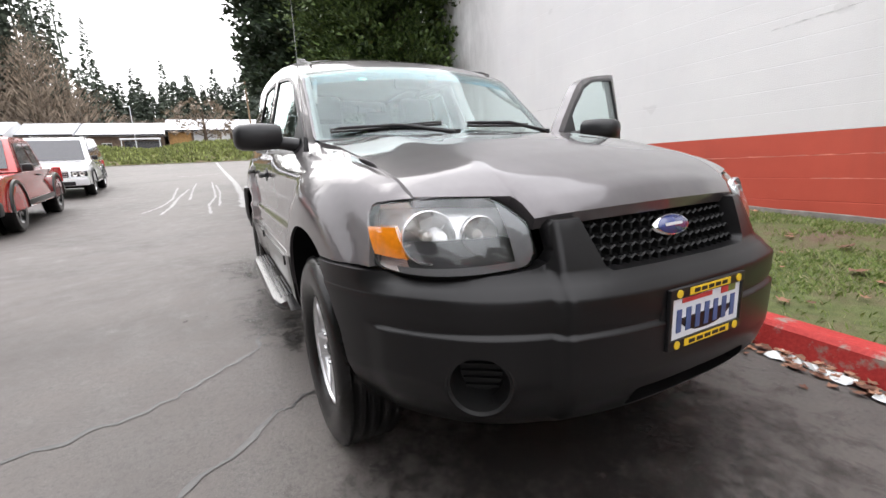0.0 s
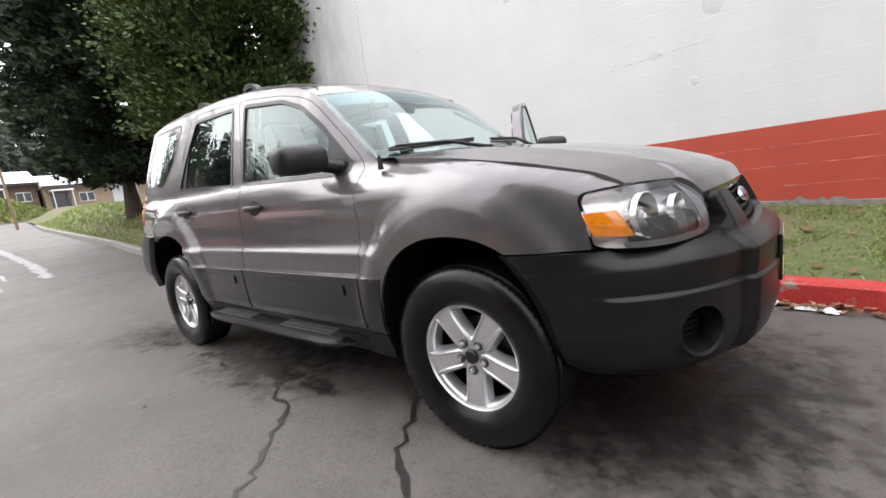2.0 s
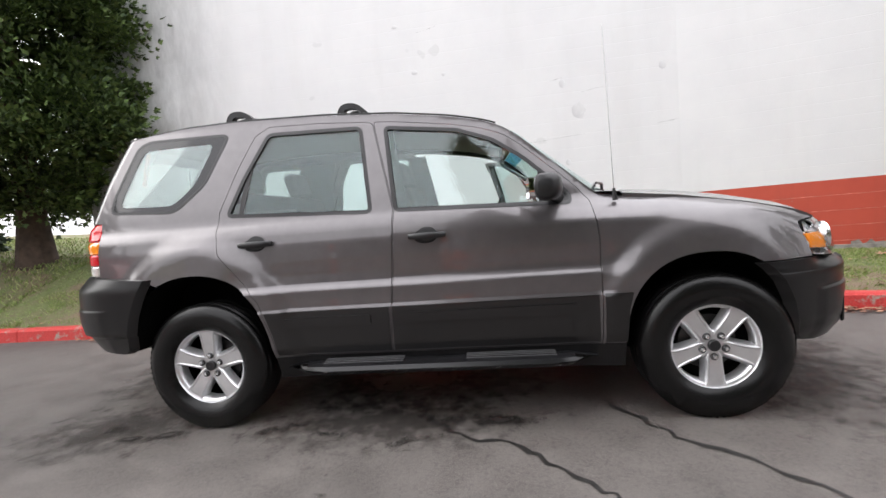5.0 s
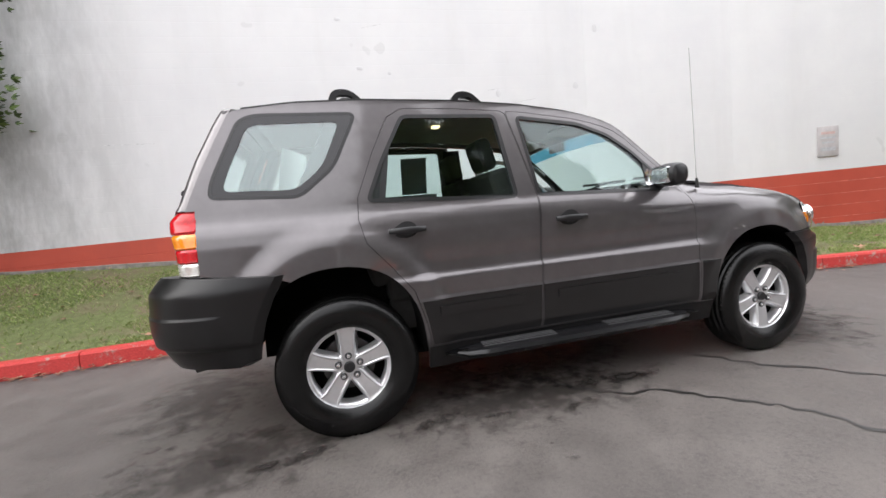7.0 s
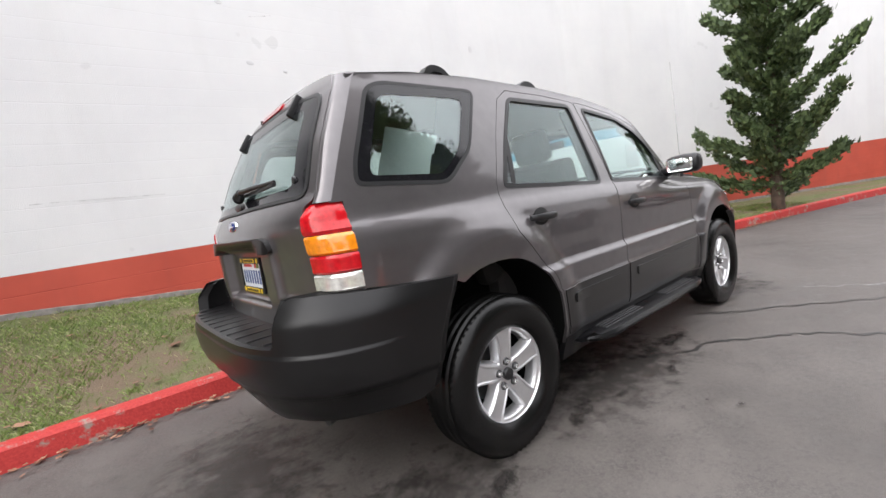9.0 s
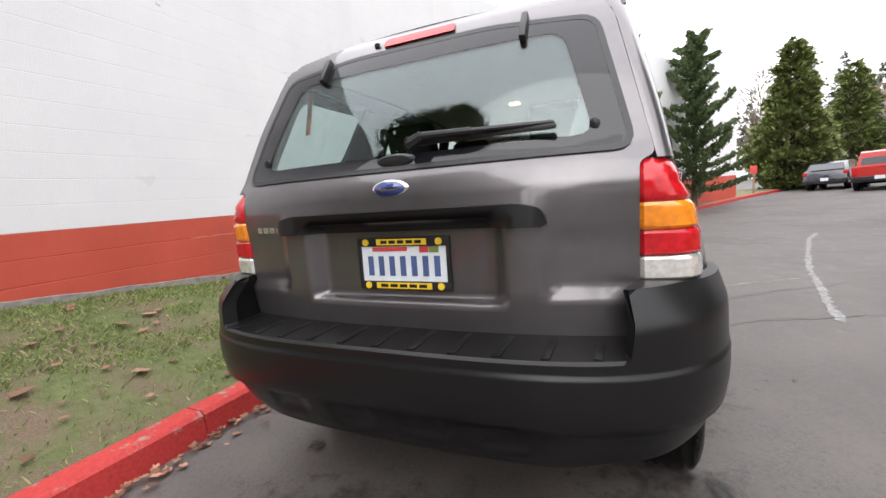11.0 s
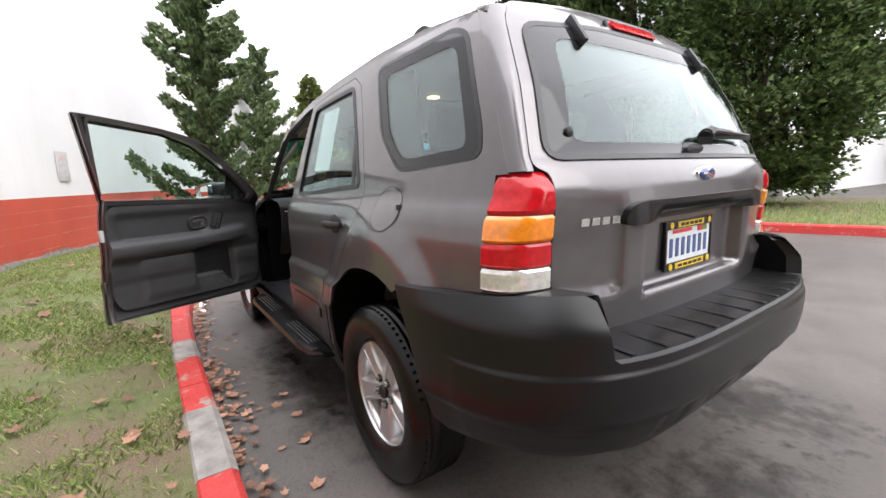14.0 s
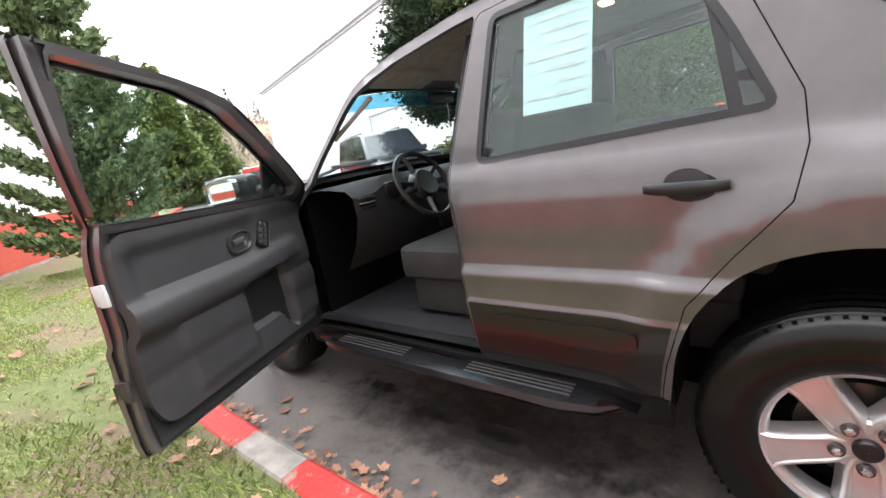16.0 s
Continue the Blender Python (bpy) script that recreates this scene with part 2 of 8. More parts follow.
M = dict(
    # the two softer ground patches also carry the car's shade in their colour
    asphalt=make_asphalt(), wet=make_wet_shade("wet_asphalt", 0.86, 0.30, 0.95), damp_shade=make_wet_shade("damp_shade_asphalt", 0.42, 0.2, 0.75), wet_shade=make_wet_shade("wet_shade_asphalt", 0.80, 0.0, 0.72, 1.1), soil=make_grass_ground(), blade=make_blade(),
    white=make_wall_paint("white_block_paint", (0.745, 0.745, 0.755), (0.80, 0.80, 0.80), (0.69, 0.685, 0.675), mildew_shade=True),
    red=make_wall_paint("red_block_paint", (0.47, 0.070, 0.042), (0.57, 0.092, 0.055), (0.33, 0.07, 0.05), True),
    concrete=plain("bare_concrete", (0.26, 0.24, 0.22), 0.85, vary=0.3, scale=12, bump=0.5),
    kerb=make_red_kerb(), paint=make_paint(), plastic=make_plastic(),
    low_paint=plain("lower_panel_grey", (0.011, 0.0105, 0.011), 0.30, metal=0.3, vary=0.1, scale=5, coat=0.5),
    black=plain("black_plastic", (0.012, 0.012, 0.013), 0.38, scale=8),
    under=plain("underbody_black", (0.003, 0.003, 0.003), 0.9, spec=0.1),
    rubber=plain("tyre_rubber", (0.0045, 0.0045, 0.0045), 0.27, vary=0.35, scale=30, bump=0.12, spec=0.3),
    alloy=plain("alloy_silver", (0.66, 0.66, 0.67), 0.30, metal=0.75, vary=0.05),
    chrome=plain("chrome", (0.85, 0.85, 0.86), 0.06, metal=1.0, vary=0.02),
    steel=plain("dark_steel", (0.10, 0.10, 0.10), 0.45, metal=0.8),
    glass=glass("car_glass", (0.89, 0.955, 0.945), 0.05), rear_glass=glass("rear_window_glass", (0.85, 0.905, 0.895), 0.06), tint=glass("privacy_glass", (0.83, 0.89, 0.875), 0.11), shade_glass=glass("shade_band_glass", (0.42, 0.72, 0.86), 0.03), lens=glass("clear_lens", (0.97, 0.97, 0.97), 0.03),
    lamp_red=plain("lamp_red", (0.50, 0.010, 0.016), 0.12, vary=0.2, scale=60, coat=0.3, spec=0.35),
    lamp_amber=plain("lamp_amber", (0.85, 0.26, 0.012), 0.08, vary=0.15, scale=60, coat=1.0),
    lamp_back=plain("lamp_housing", (0.88, 0.88, 0.89), 0.3, metal=0.45, vary=0.1, scale=30),
    lamp_grey=plain("ledge_sheen_grey", (0.13, 0.13, 0.135), 0.3, vary=0.08),
    lamp_dark=plain("lamp_bezel_dark", (0.05, 0.05, 0.052), 0.25, vary=0.1, coat=0.5),
    reflector=plain("reflector_chrome", (0.95, 0.95, 0.96), 0.24, metal=1.0, vary=0.02),
    frit=plain("black_glass_border", (0.010, 0.010, 0.012), 0.05, vary=0.1),
    board=plain("board_black", (0.010, 0.010, 0.011), 0.24, vary=0.2, scale=6, spec=0.5),
    rib=plain("tread_rib_grey", (0.06, 0.06, 0.062), 0.35, vary=0.1),
    strip_orange=plain("orange_strip", (0.62, 0.24, 0.13), 0.7, vary=0.1),
    grille=plain("grille_black", (0.008, 0.008, 0.008), 0.55, spec=0.3),
    lamp_clear=plain("lamp_clear", (0.75, 0.74, 0.70), 0.10, metal=0.5, vary=0.2, scale=60, coat=1.0),
    door_grey=plain("door_panel_grey", (0.027, 0.027, 0.029), 0.55, scale=12, bump=0.08),
    trim=plain("interior_grey", (0.030, 0.030, 0.032), 0.8, spec=0.12, scale=30),
    fabric=plain("seat_cloth", (0.042, 0.041, 0.040), 0.9, spec=0.1, scale=12),
    headliner=plain("headliner", (0.42, 0.41, 0.39), 0.9),
    bark=plain("bark", (0.075, 0.052, 0.038), 0.9, vary=0.4, scale=9, bump=0.8),
    leaf_cedar=make_leaves("cedar_leaves", (0.018, 0.038, 0.012), (0.100, 0.150, 0.038)),
    leaf_dark=make_leaves("dark_fir_needles", (0.010, 0.021, 0.010), (0.032, 0.055, 0.022)),
    leaf_juniper=make_leaves("juniper_needles", (0.030, 0.055, 0.020), (0.095, 0.135, 0.048)),
    leaf_verge=make_leaves("verge_leaves", (0.09, 0.105, 0.03), (0.24, 0.27, 0.085)),
    leaf_hedge=make_leaves("hedge_leaves", (0.055, 0.075, 0.018), (0.15, 0.18, 0.05)),
    dead=make_leaves("fallen_leaves", (0.12, 0.050, 0.030), (0.33, 0.175, 0.11)),
    far_wood=make_leaves("far_woods", (0.035, 0.050, 0.035), (0.085, 0.105, 0.075)),
    far_bare=make_leaves("bare_woods", (0.13, 0.10, 0.075), (0.24, 0.19, 0.14)),
    orange=plain("orange_plastic", (0.80, 0.13, 0.03), 0.45),
    sticker=plain("sticker_paper", (0.52, 0.64, 0.64), 0.7, vary=0.05),
    old_paper=plain("weathered_sign_face", (0.56, 0.53, 0.53), 0.7, vary=0.12, scale=9), patch=plain("wall_patch_paint", (0.70, 0.70, 0.705), 0.6, vary=0.05, scale=14, bump=0.3), wall_line=plain("wall_joint_grey", (0.64, 0.64, 0.64), 0.8, vary=0.25, scale=20),
    red_joint=plain("pale_red_joint", (0.62, 0.22, 0.17), 0.75, vary=0.45, scale=9),
    paper=plain("paper_white", (0.75, 0.78, 0.78), 0.7, vary=0.04),
    yellow=plain("plate_yellow", (0.80, 0.55, 0.03), 0.45, vary=0.05),
    plate=plain("plate_white", (0.72, 0.76, 0.80), 0.4, vary=0.05),
    blue=plain("badge_blue", (0.03, 0.05, 0.20), 0.2, vary=0.1, coat=1.0),
    truck_red=plain("truck_red", (0.45, 0.03, 0.025), 0.25, coat=1.0, vary=0.08),
    suv_white=plain("suv_white", (0.75, 0.76, 0.77), 0.25, coat=1.0, vary=0.03),
    car_black=plain("car_black", (0.018, 0.020, 0.028), 0.2, coat=1.0),
    wood=plain("weathered_wood", (0.24, 0.17, 0.11), 0.85, vary=0.3, scale=12, bump=0.5),
    roof_far=plain("pale_metal_roof", (0.55, 0.56, 0.58), 0.5),
    brown_siding=plain("brown_siding", (0.17, 0.12, 0.09), 0.8, vary=0.3, scale=3), orange_siding=plain("orange_boards", (0.42, 0.24, 0.09), 0.75, vary=0.25, scale=6),
    hill_soil=plain("hillside_scrub", (0.20, 0.145, 0.095), 0.95, vary=0.5, scale=0.35, bump=0.4), cream_siding=plain("cream_siding", (0.66, 0.62, 0.50), 0.7, vary=0.08, scale=4),
    tan=plain("tan_siding", (0.32, 0.25, 0.17), 0.8),
    crack=plain("crack_sealer", (0.020, 0.019, 0.018), 0.42, vary=0.4, scale=40, spec=0.6),
    filler=plain("grey_crack_filler", (0.215, 0.21, 0.205), 0.8, vary=0.45, scale=25),
    chalk=plain("pale_crack_filler", (0.35, 0.345, 0.335), 0.8, vary=0.45, scale=25),
    silver=plain("silver_letters", (0.6, 0.6, 0.6), 0.25, metal=0.8),
    faded=plain("faded_pink", (0.62, 0.45, 0.42), 0.7),
    ink=plain("dark_blue_ink", (0.07, 0.11, 0.26), 0.5),
    ink_red=plain("red_ink", (0.55, 0.05, 0.05), 0.5),
)


# ---- small builders ----
def shade(bm, sharp=35):
    lim = radians(sharp)
    for f in bm.faces:
        f.smooth = True
    for e in bm.edges:
        e.smooth = len(e.link_faces) == 2 and e.calc_face_angle(0) < lim
    return bm


def mesh_of(name, bm, mat, sharp=35):
    shade(bm, sharp)
    me = bpy.data.meshes.new(name)
    bm.to_mesh(me)
    bm.free()
    for m in mat if isinstance(mat, (list, tuple)) else [mat]:
        me.materials.append(m)
    if "true_normal" in me.attributes:
        vn, front = me.attributes["true_normal"].data, me.attributes["front"].data
        out = [(0.0, 0.0, 0.0)] * len(me.loops)
        own = [p for p in me.polygons if front[p.index].value]
        way = 1.0 if sum(vn[p.vertices[0]].vector.dot(p.normal) * p.area for p in own) > 0 else -1.0
        for p in own:
            for li in p.loop_indices:
                out[li] = tuple(vn[me.loops[li].vertex_index].vector * way)
        me.normals_split_custom_set(out)
    return me


def keep_normals(bm, normal):
    """Stores the shape's own normal at each vertex, for clean highlights on car panels."""
    lay, fl = bm.verts.layers.float_vector.new("true_normal"), bm.faces.layers.int.new("front")
    for v in bm.verts:
        v[lay] = normal(v)
    own = list(bm.faces)

    def seal():
        for f in bm.faces:
            f[fl] = 0
        for f in own:
            f[fl] = 1
    return seal


def part(name, bm, mat, parent=None, label="", sharp=35):
    ob = new(name, mesh_of(name, bm, mat, sharp))
    if parent is not None:
        ob.parent = parent
    return tagged(ob, label) if label else ob


def thing(name, label, category, at=None, group=""):
    ob = new(name)
    if at is not None:
        ob.matrix_world = at
    return tagged(ob, label, category, group)


def box(bm, size, at=(0, 0, 0), turn=None, bevel=0.0, seg=2):
    m = Matrix.Translation(at) @ (turn.to_4x4() if turn is not None else Matrix()) @ Matrix.Diagonal((*size, 1))
    v = bmesh.ops.create_cube(bm, size=1, matrix=m)["verts"]
    if bevel:
        e = list({e for x in v for e in x.link_edges})
        bmesh.ops.bevel(bm, geom=e, offset=bevel, segments=seg, affect="EDGES", profile=0.6)
    return bm


def rod(bm, a, b, r0, r1=None, seg=10):
    a, b = Vector(a), Vector(b)
    q = (b - a).to_track_quat("Z", "Y").to_matrix().to_4x4()
    bmesh.ops.create_cone(bm, cap_ends=True, segments=seg, radius1=r0, radius2=r0 if r1 is None else r1, depth=(b - a).length,
                          matrix=Matrix.Translation((a + b) / 2) @ q)
    return bm


def lathe(bm, profile, seg=40, axis="Y", at=(0, 0, 0)):
    """Turns (radius, along) pairs round the axis."""
    rings = []
    for r, h in profile:
        ring = []
        for k in range(seg):
            a = 2 * math.pi * k / seg
            u, v = r * math.cos(a), r * math.sin(a)
            p = {"X": (h, u, v), "Y": (u, h, v), "Z": (u, v, h)}[axis]
            ring.append(bm.verts.new(Vector(p) + Vector(at)))
        rings.append(ring)
    for r0, r1 in zip(rings, rings[1:]):
        for k in range(seg):
            bm.faces.new((r0[k], r0[(k + 1) % seg], r1[(k + 1) % seg], r1[k]))
    return bm


def grid(bm, rows, close=False):
    """Skins rows of points."""
    vs = [[bm.verts.new(p) for p in row] for row in rows]
    for a, b in zip(vs, vs[1:]):
        n = len(a)
        for k in range(n if close else n - 1):
            bm.faces.new((a[k], a[(k + 1) % n], b[(k + 1) % n], b[k]))
    return vs


def fix_normals(bm):
    bmesh.ops.recalc_face_normals(bm, faces=bm.faces[:])
    return bm


def rounded(poly, r, n=4):
    """A polygon with its corners rounded."""
    out, k = [], len(poly)
    for i in range(k):
        p, a, b = (Vector(poly[j % k]) for j in (i, i - 1, i + 1))
        da, db = (a - p), (b - p)
        ra = min(r, da.length * 0.45, db.length * 0.45)
        s, e = p + da.normalized() * ra, p + db.normalized() * ra
        for j in range(n + 1):
            u = j / n
            out.append(tuple((1 - u) ** 2 * s + 2 * u * (1 - u) * p + u * u * e))
    return out


def inside(p, poly):
    x, y, c = p[0], p[1], False
    for (x0, y0), (x1, y1) in zip(poly, poly[1:] + poly[:1]):
        if (y0 > y) != (y1 > y) and x < (x1 - x0) * (y - y0) / (y1 - y0) + x0:
            c = not c
    return c


def sheet(outline, holes=(), step=0.06):
    """A flat sheet in x and z inside an outline and outside holes, cut exactly along them."""
    bm = bmesh.new()
    x0, x1 = min(p[0] for p in outline), max(p[0] for p in outline)
    z0, z1 = min(p[1] for p in outline), max(p[1] for p in outline)
    nx, nz = max(2, math.ceil((x1 - x0) / step)), max(2, math.ceil((z1 - z0) / step))
    grid(bm, [[(x0 + (x1 - x0) * i / nx, 0, z0 + (z1 - z0) * j / nz) for i in range(nx + 1)] for j in range(nz + 1)])
    for poly in (outline, *holes):
        for a, b in zip(poly, poly[1:] + poly[:1]):
            a, b = Vector((a[0], 0, a[1])), Vector((b[0], 0, b[1]))
            if (b - a).length < 1e-6:
                continue
            lo, hi = (min(a.x, b.x) - 1e-4, min(a.z, b.z) - 1e-4), (max(a.x, b.x) + 1e-4, max(a.z, b.z) + 1e-4)
            fs = [f for f in bm.faces if max(v.co.x for v in f.verts) >= lo[0] and min(v.co.x for v in f.verts) <= hi[0]
                  and max(v.co.z for v in f.verts) >= lo[1] and min(v.co.z for v in f.verts) <= hi[1]]
            geom = fs + list({e for f in fs for e in f.edges}) + list({v for f in fs for v in f.verts})
            no = (b - a).cross(Vector((0, 1, 0))).normalized()
            bmesh.ops.bisect_plane(bm, geom=geom, dist=1e-5, plane_co=a, plane_no=no)
    bad = []
    for f in bm.faces:
        c = f.calc_center_median()
        p = (c.x, c.z)
        if not inside(p, outline) or any(inside(p, h) for h in holes):
            bad.append(f)
    bmesh.ops.delete(bm, geom=bad, context="FACES")
    return bm


def flange(bm, depth):
    """Turns the free edges in by the vector depth(v)."""
    edge = [e for e in bm.edges if e.is_boundary]
    out = bmesh.ops.extrude_edge_only(bm, edges=edge)["geom"]
    for v in out:
        if isinstance(v, bmesh.types.BMVert):
            v.co += depth(v.co)
    return bm


# ---- ground ----
def soft(v, w=0.8):
    return w * math.log1p(math.exp(min(60, v / w)))


def smooth(a, b, v):
    u = max(0.0, min(1.0, (v - a) / (b - a)))
    return u * u * (3 - 2 * u)


def ground_z(x, y):
    """The car stands on the level; the lot climbs behind it and a little across the lane."""
    return 0.05 * soft(-x - 5.6) + 0.035 * soft(-y - 2.4) * smooth(-60, -12, y) * smooth(-9, -4, x)


KERB = [(-31, 2.3), (-26, 1.9), (-18.6, 1.57), (-12.5, 1.36), (-10, 1.12), (-8, 1.07), (-7, 1.13), (-6, 1.2), (-5, 1.26), (-3, 1.33), (-1, 1.335), (0.6, 1.33), (1.6, 1.29), (2.4, 1.20), (3.3, 1.02), (4.2, 0.78), (5.2, 0.55), (6.4, 0.25),
        (7.8, -0.10), (10, -0.75), (13, -1.8), (17, -3.4), (21, -5.1), (25, -7.0), (30, -9.6)]
WALL = [(-6.4, 3.51), (3.0, 3.51), (5.5, 3.05), (9.0, 1.9), (22.0, -5.3)]


def along(line, x):
    for (x0, y0), (x1, y1) in zip(line, line[1:]):
        if x <= x1:
            return y0 + (y1 - y0) * (x - x0) / (x1 - x0)
    return line[-1][1]


KERB_UP = 0.14


def lawn_z(x, y):
    """The lawn rises from the kerb to the wall, more towards the rear."""
    k = along(KERB, x)
    up = np.interp(x, [-14, -5, -3.5, 0, 3.4, 8, 20], [0.75, 0.60, 0.55, 0.27, 0.13, 0.06, 0.02])
    return ground_z(x, k) + KERB_UP - 0.01 + float(up) * smooth(0.1, 2.2, y - k) + 0.012 * noise.noise((x * 1.7, y * 1.7, 0))


def spread(a, b, n, power=2.2):
    """n+1 stations from a to b, dense near 0."""
    u = np.linspace(-abs(a) ** (1 / power), b ** (1 / power), n + 1)
    return [float(math.copysign(abs(v) ** power, v)) for v in u]


def build_ground():
    bm = bmesh.new()
    grid(bm, [[(x, y, ground_z(x, y)) for x in spread(-600, 600, 150)] for y in spread(-600, 600, 130)])
    ob = part("ground", bm, M["asphalt"], None, sharp=60)
    tagged(ob, "grey worn asphalt lot with cracks and damp stains", "ground", kind="structure")


build_ground()


def strip_profile(line, profile, zf):
    """Skins a profile of (across, up) along a line in plan; across counts to the left of the way."""
    rows = []
    for i, (x, y) in enumerate(line):
        a, b = line[max(0, i - 1)], line[min(len(line) - 1, i + 1)]
        d = Vector((b[0] - a[0], b[1] - a[1])).normalized()
        nrm = Vector((-d.y, d.x))
        rows.append([(x + nrm.x * s, y + nrm.y * s, zf(x, y) + h) for s, h in profile])
    return rows


def finer(line, step):
    out = []
    for (x0, y0), (x1, y1) in zip(line, line[1:]):
        n = max(1, math.ceil(math.hypot(x1 - x0, y1 - y0) / step))
        out += [(x0 + (x1 - x0) * i / n, y0 + (y1 - y0) * i / n) for i in range(n)]
    return out + [line[-1]]


def build_lawn():
    bm = bmesh.new()
    rows = []
    xs = [-40 + 0.5 * i for i in range(46)] + [-17 + 0.16 * i for i in range(230)] + [20 + i for i in range(12)]
    for x in xs:
        k = along(KERB, x) + 0.13
        far = along(WALL, x) if -6.4 < x < 22 else k + (16 if x < 0 else 3)
        far = max(far, k + 0.05)
        rows.append([(x, k + (far - k) * j / 22, lawn_z(x, k + (far - k) * j / 22)) for j in range(23)])
    grid(bm, rows)
    ob = part("lawn", bm, M["soil"], None, sharp=80)
    tagged(ob, "patchy green lawn with bare soil beside the wall", "lawn", kind="structure")


build_lawn()


def build_kerb():
    """Kerb stones of about 1.8 m with open joints."""
    line = finer(KERB, 0.3)
    prof = [(0.15, -0.05), (0.15, KERB_UP - 0.012), (0.138, KERB_UP), (0.03, KERB_UP), (0.008, KERB_UP - 0.02), (-0.008, -0.05)]
    root = tagged(new("kerb"), "red painted concrete kerb with worn patches", "kerb", kind="structure")
    n = 6
    for i in range(0, len(line) - 1, n):
        piece = line[i:i + n + 1]
        if len(piece) < 2:
            continue
        rows = strip_profile(piece, prof, lambda x, y: ground_z(x, y))
        for r, o in ((rows[0], rows[1]), (rows[-1], rows[-2])):
            for j in range(len(r)):
                d = (Vector(o[j]) - Vector(r[j])).normalized() * 0.004
                r[j] = tuple(Vector(r[j]) + d)
        bm = bmesh.new()
        vs = grid(bm, rows)
        bm.faces.new(vs[0])
        bm.faces.new(vs[-1][::-1])
        part("kerb_stone", fix_normals(bm), M["kerb"] if piece[-1][0] > -7.3 else M["concrete"], root)

    for x0, x1 in ((0.25, 0.62), (-1.10, -0.52)):
        piece = [(x0 + (x1 - x0) * i / 4, along(KERB, x0 + (x1 - x0) * i / 4)) for i in range(5)]
        bm = bmesh.new()
        grid(bm, strip_profile(piece, [(0.153, KERB_UP - 0.012), (0.139, KERB_UP + 0.003), (0.03, KERB_UP + 0.003), (0.005, KERB_UP - 0.019), (-0.011, -0.02)], ground_z))
        part("bare_patch", fix_normals(bm), M["concrete"], root, "bare grey concrete where the red paint is gone")


build_kerb()


def build_wall():
    """Block wall in courses with recessed bed joints; the lower courses are red."""
    top, band, course = 5.7, 1.10, 0.2
    inner = finer(WALL, 4.0)

    def courses(z0, z1, dip):
        prof, z = [], z0
        while z < z1 - 0.02:
            e = min(z + course, z1)
            prof += [(dip, z), (0.0, z + 0.005), (0.0, e - 0.005), (dip, e)]
            z = e
        return prof

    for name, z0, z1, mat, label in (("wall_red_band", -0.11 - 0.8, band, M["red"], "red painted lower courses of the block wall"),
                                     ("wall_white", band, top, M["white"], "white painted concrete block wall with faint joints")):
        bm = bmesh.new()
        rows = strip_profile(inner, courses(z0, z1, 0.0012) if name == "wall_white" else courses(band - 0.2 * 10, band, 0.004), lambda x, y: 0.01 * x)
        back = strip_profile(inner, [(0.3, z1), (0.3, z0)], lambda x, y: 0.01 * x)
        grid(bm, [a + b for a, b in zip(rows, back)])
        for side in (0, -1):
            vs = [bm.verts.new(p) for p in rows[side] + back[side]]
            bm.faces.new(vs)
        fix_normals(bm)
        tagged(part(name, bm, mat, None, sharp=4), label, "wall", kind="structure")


build_wall()


def wall_y(x):
    for (x0, y0), (x1, y1) in zip(WALL, WALL[1:]):
        if x <= x1:
            return y0 + (y1 - y0) * (x - x0) / (x1 - x0)
    return WALL[-1][1]


def wall_mark(name, pts, wide, mat, label, seed, proud=0.0025):
    """A ragged line on the wall's face through (x, z) points."""
    rnd = random.Random(seed)
    bm = bmesh.new()
    rows = []
    for x, z in finer(pts, 0.05):
        w = wide * rnd.uniform(0.15, 1.1)
        zz = z + rnd.uniform(-0.3, 0.3) * wide
        rows.append([(x, wall_y(x) - proud, zz - w / 2), (x, wall_y(x) - proud, zz + w / 2)])
    grid(bm, rows)
    for f in bm.faces:
        f.normal_update()
        if f.normal.y > 0:
            f.normal_flip()
    tagged(part(name, bm, mat, None, sharp=80), label, "wall mark", kind="structure")


def wall_patch(x, z, rx, rz, seed):
    """A round filled hole, painted over."""
    rnd = random.Random(seed)
    bm = bmesh.new()
    ring = [(rnd.uniform(0.82, 1.1), 2 * math.pi * k / 18) for k in range(18)]
    rows = [[(x + rx * q * r * math.cos(a), wall_y(x) - 0.001 - 0.004 * min(1.0, 3 * (1 - q)), z + rz * q * r * math.sin(a)) for r, a in ring] for q in (1.0, 0.86, 0.5, 0.02)]
    grid(bm, rows, close=True)
    tagged(part("wall_patch", fix_normals(bm), M["patch"], None), "round filled patch on the white wall", "wall mark", "wall patches", kind="structure")


for k, (x, z, rx, rz) in enumerate(((1.63, 2.44, 0.10, 0.12), (1.42, 2.85, 0.05, 0.06), (-0.28, 3.18, 0.03, 0.025), (1.45, 1.72, 0.04, 0.05), (-0.96, 3.94, 0.045, 0.03), (-0.71, 3.25, 0.05, 0.03), (3.2, 3.86, 0.06, 0.07), (2.8, 2.95, 0.05, 0.06))):
    wall_patch(x, z, rx, rz, 70 + k)
for k, pts in enumerate(([(0.57, 2.02), (1.05, 2.06), (1.70, 2.11)], [(1.69, 2.70), (2.07, 2.76)], [(2.70, 2.15), (3.00, 2.19)], [(-0.63, 3.82), (-0.35, 3.88)], [(1.25, 2.90), (1.42, 2.93)], [(-4.2, 2.31), (-3.5, 2.31)], [(-3.0, 1.71), (-1.9, 1.71)])):
    wall_mark("wall_crack", pts, 0.012, M["wall_line"], "thin grey crack in the painted wall", 80 + k)
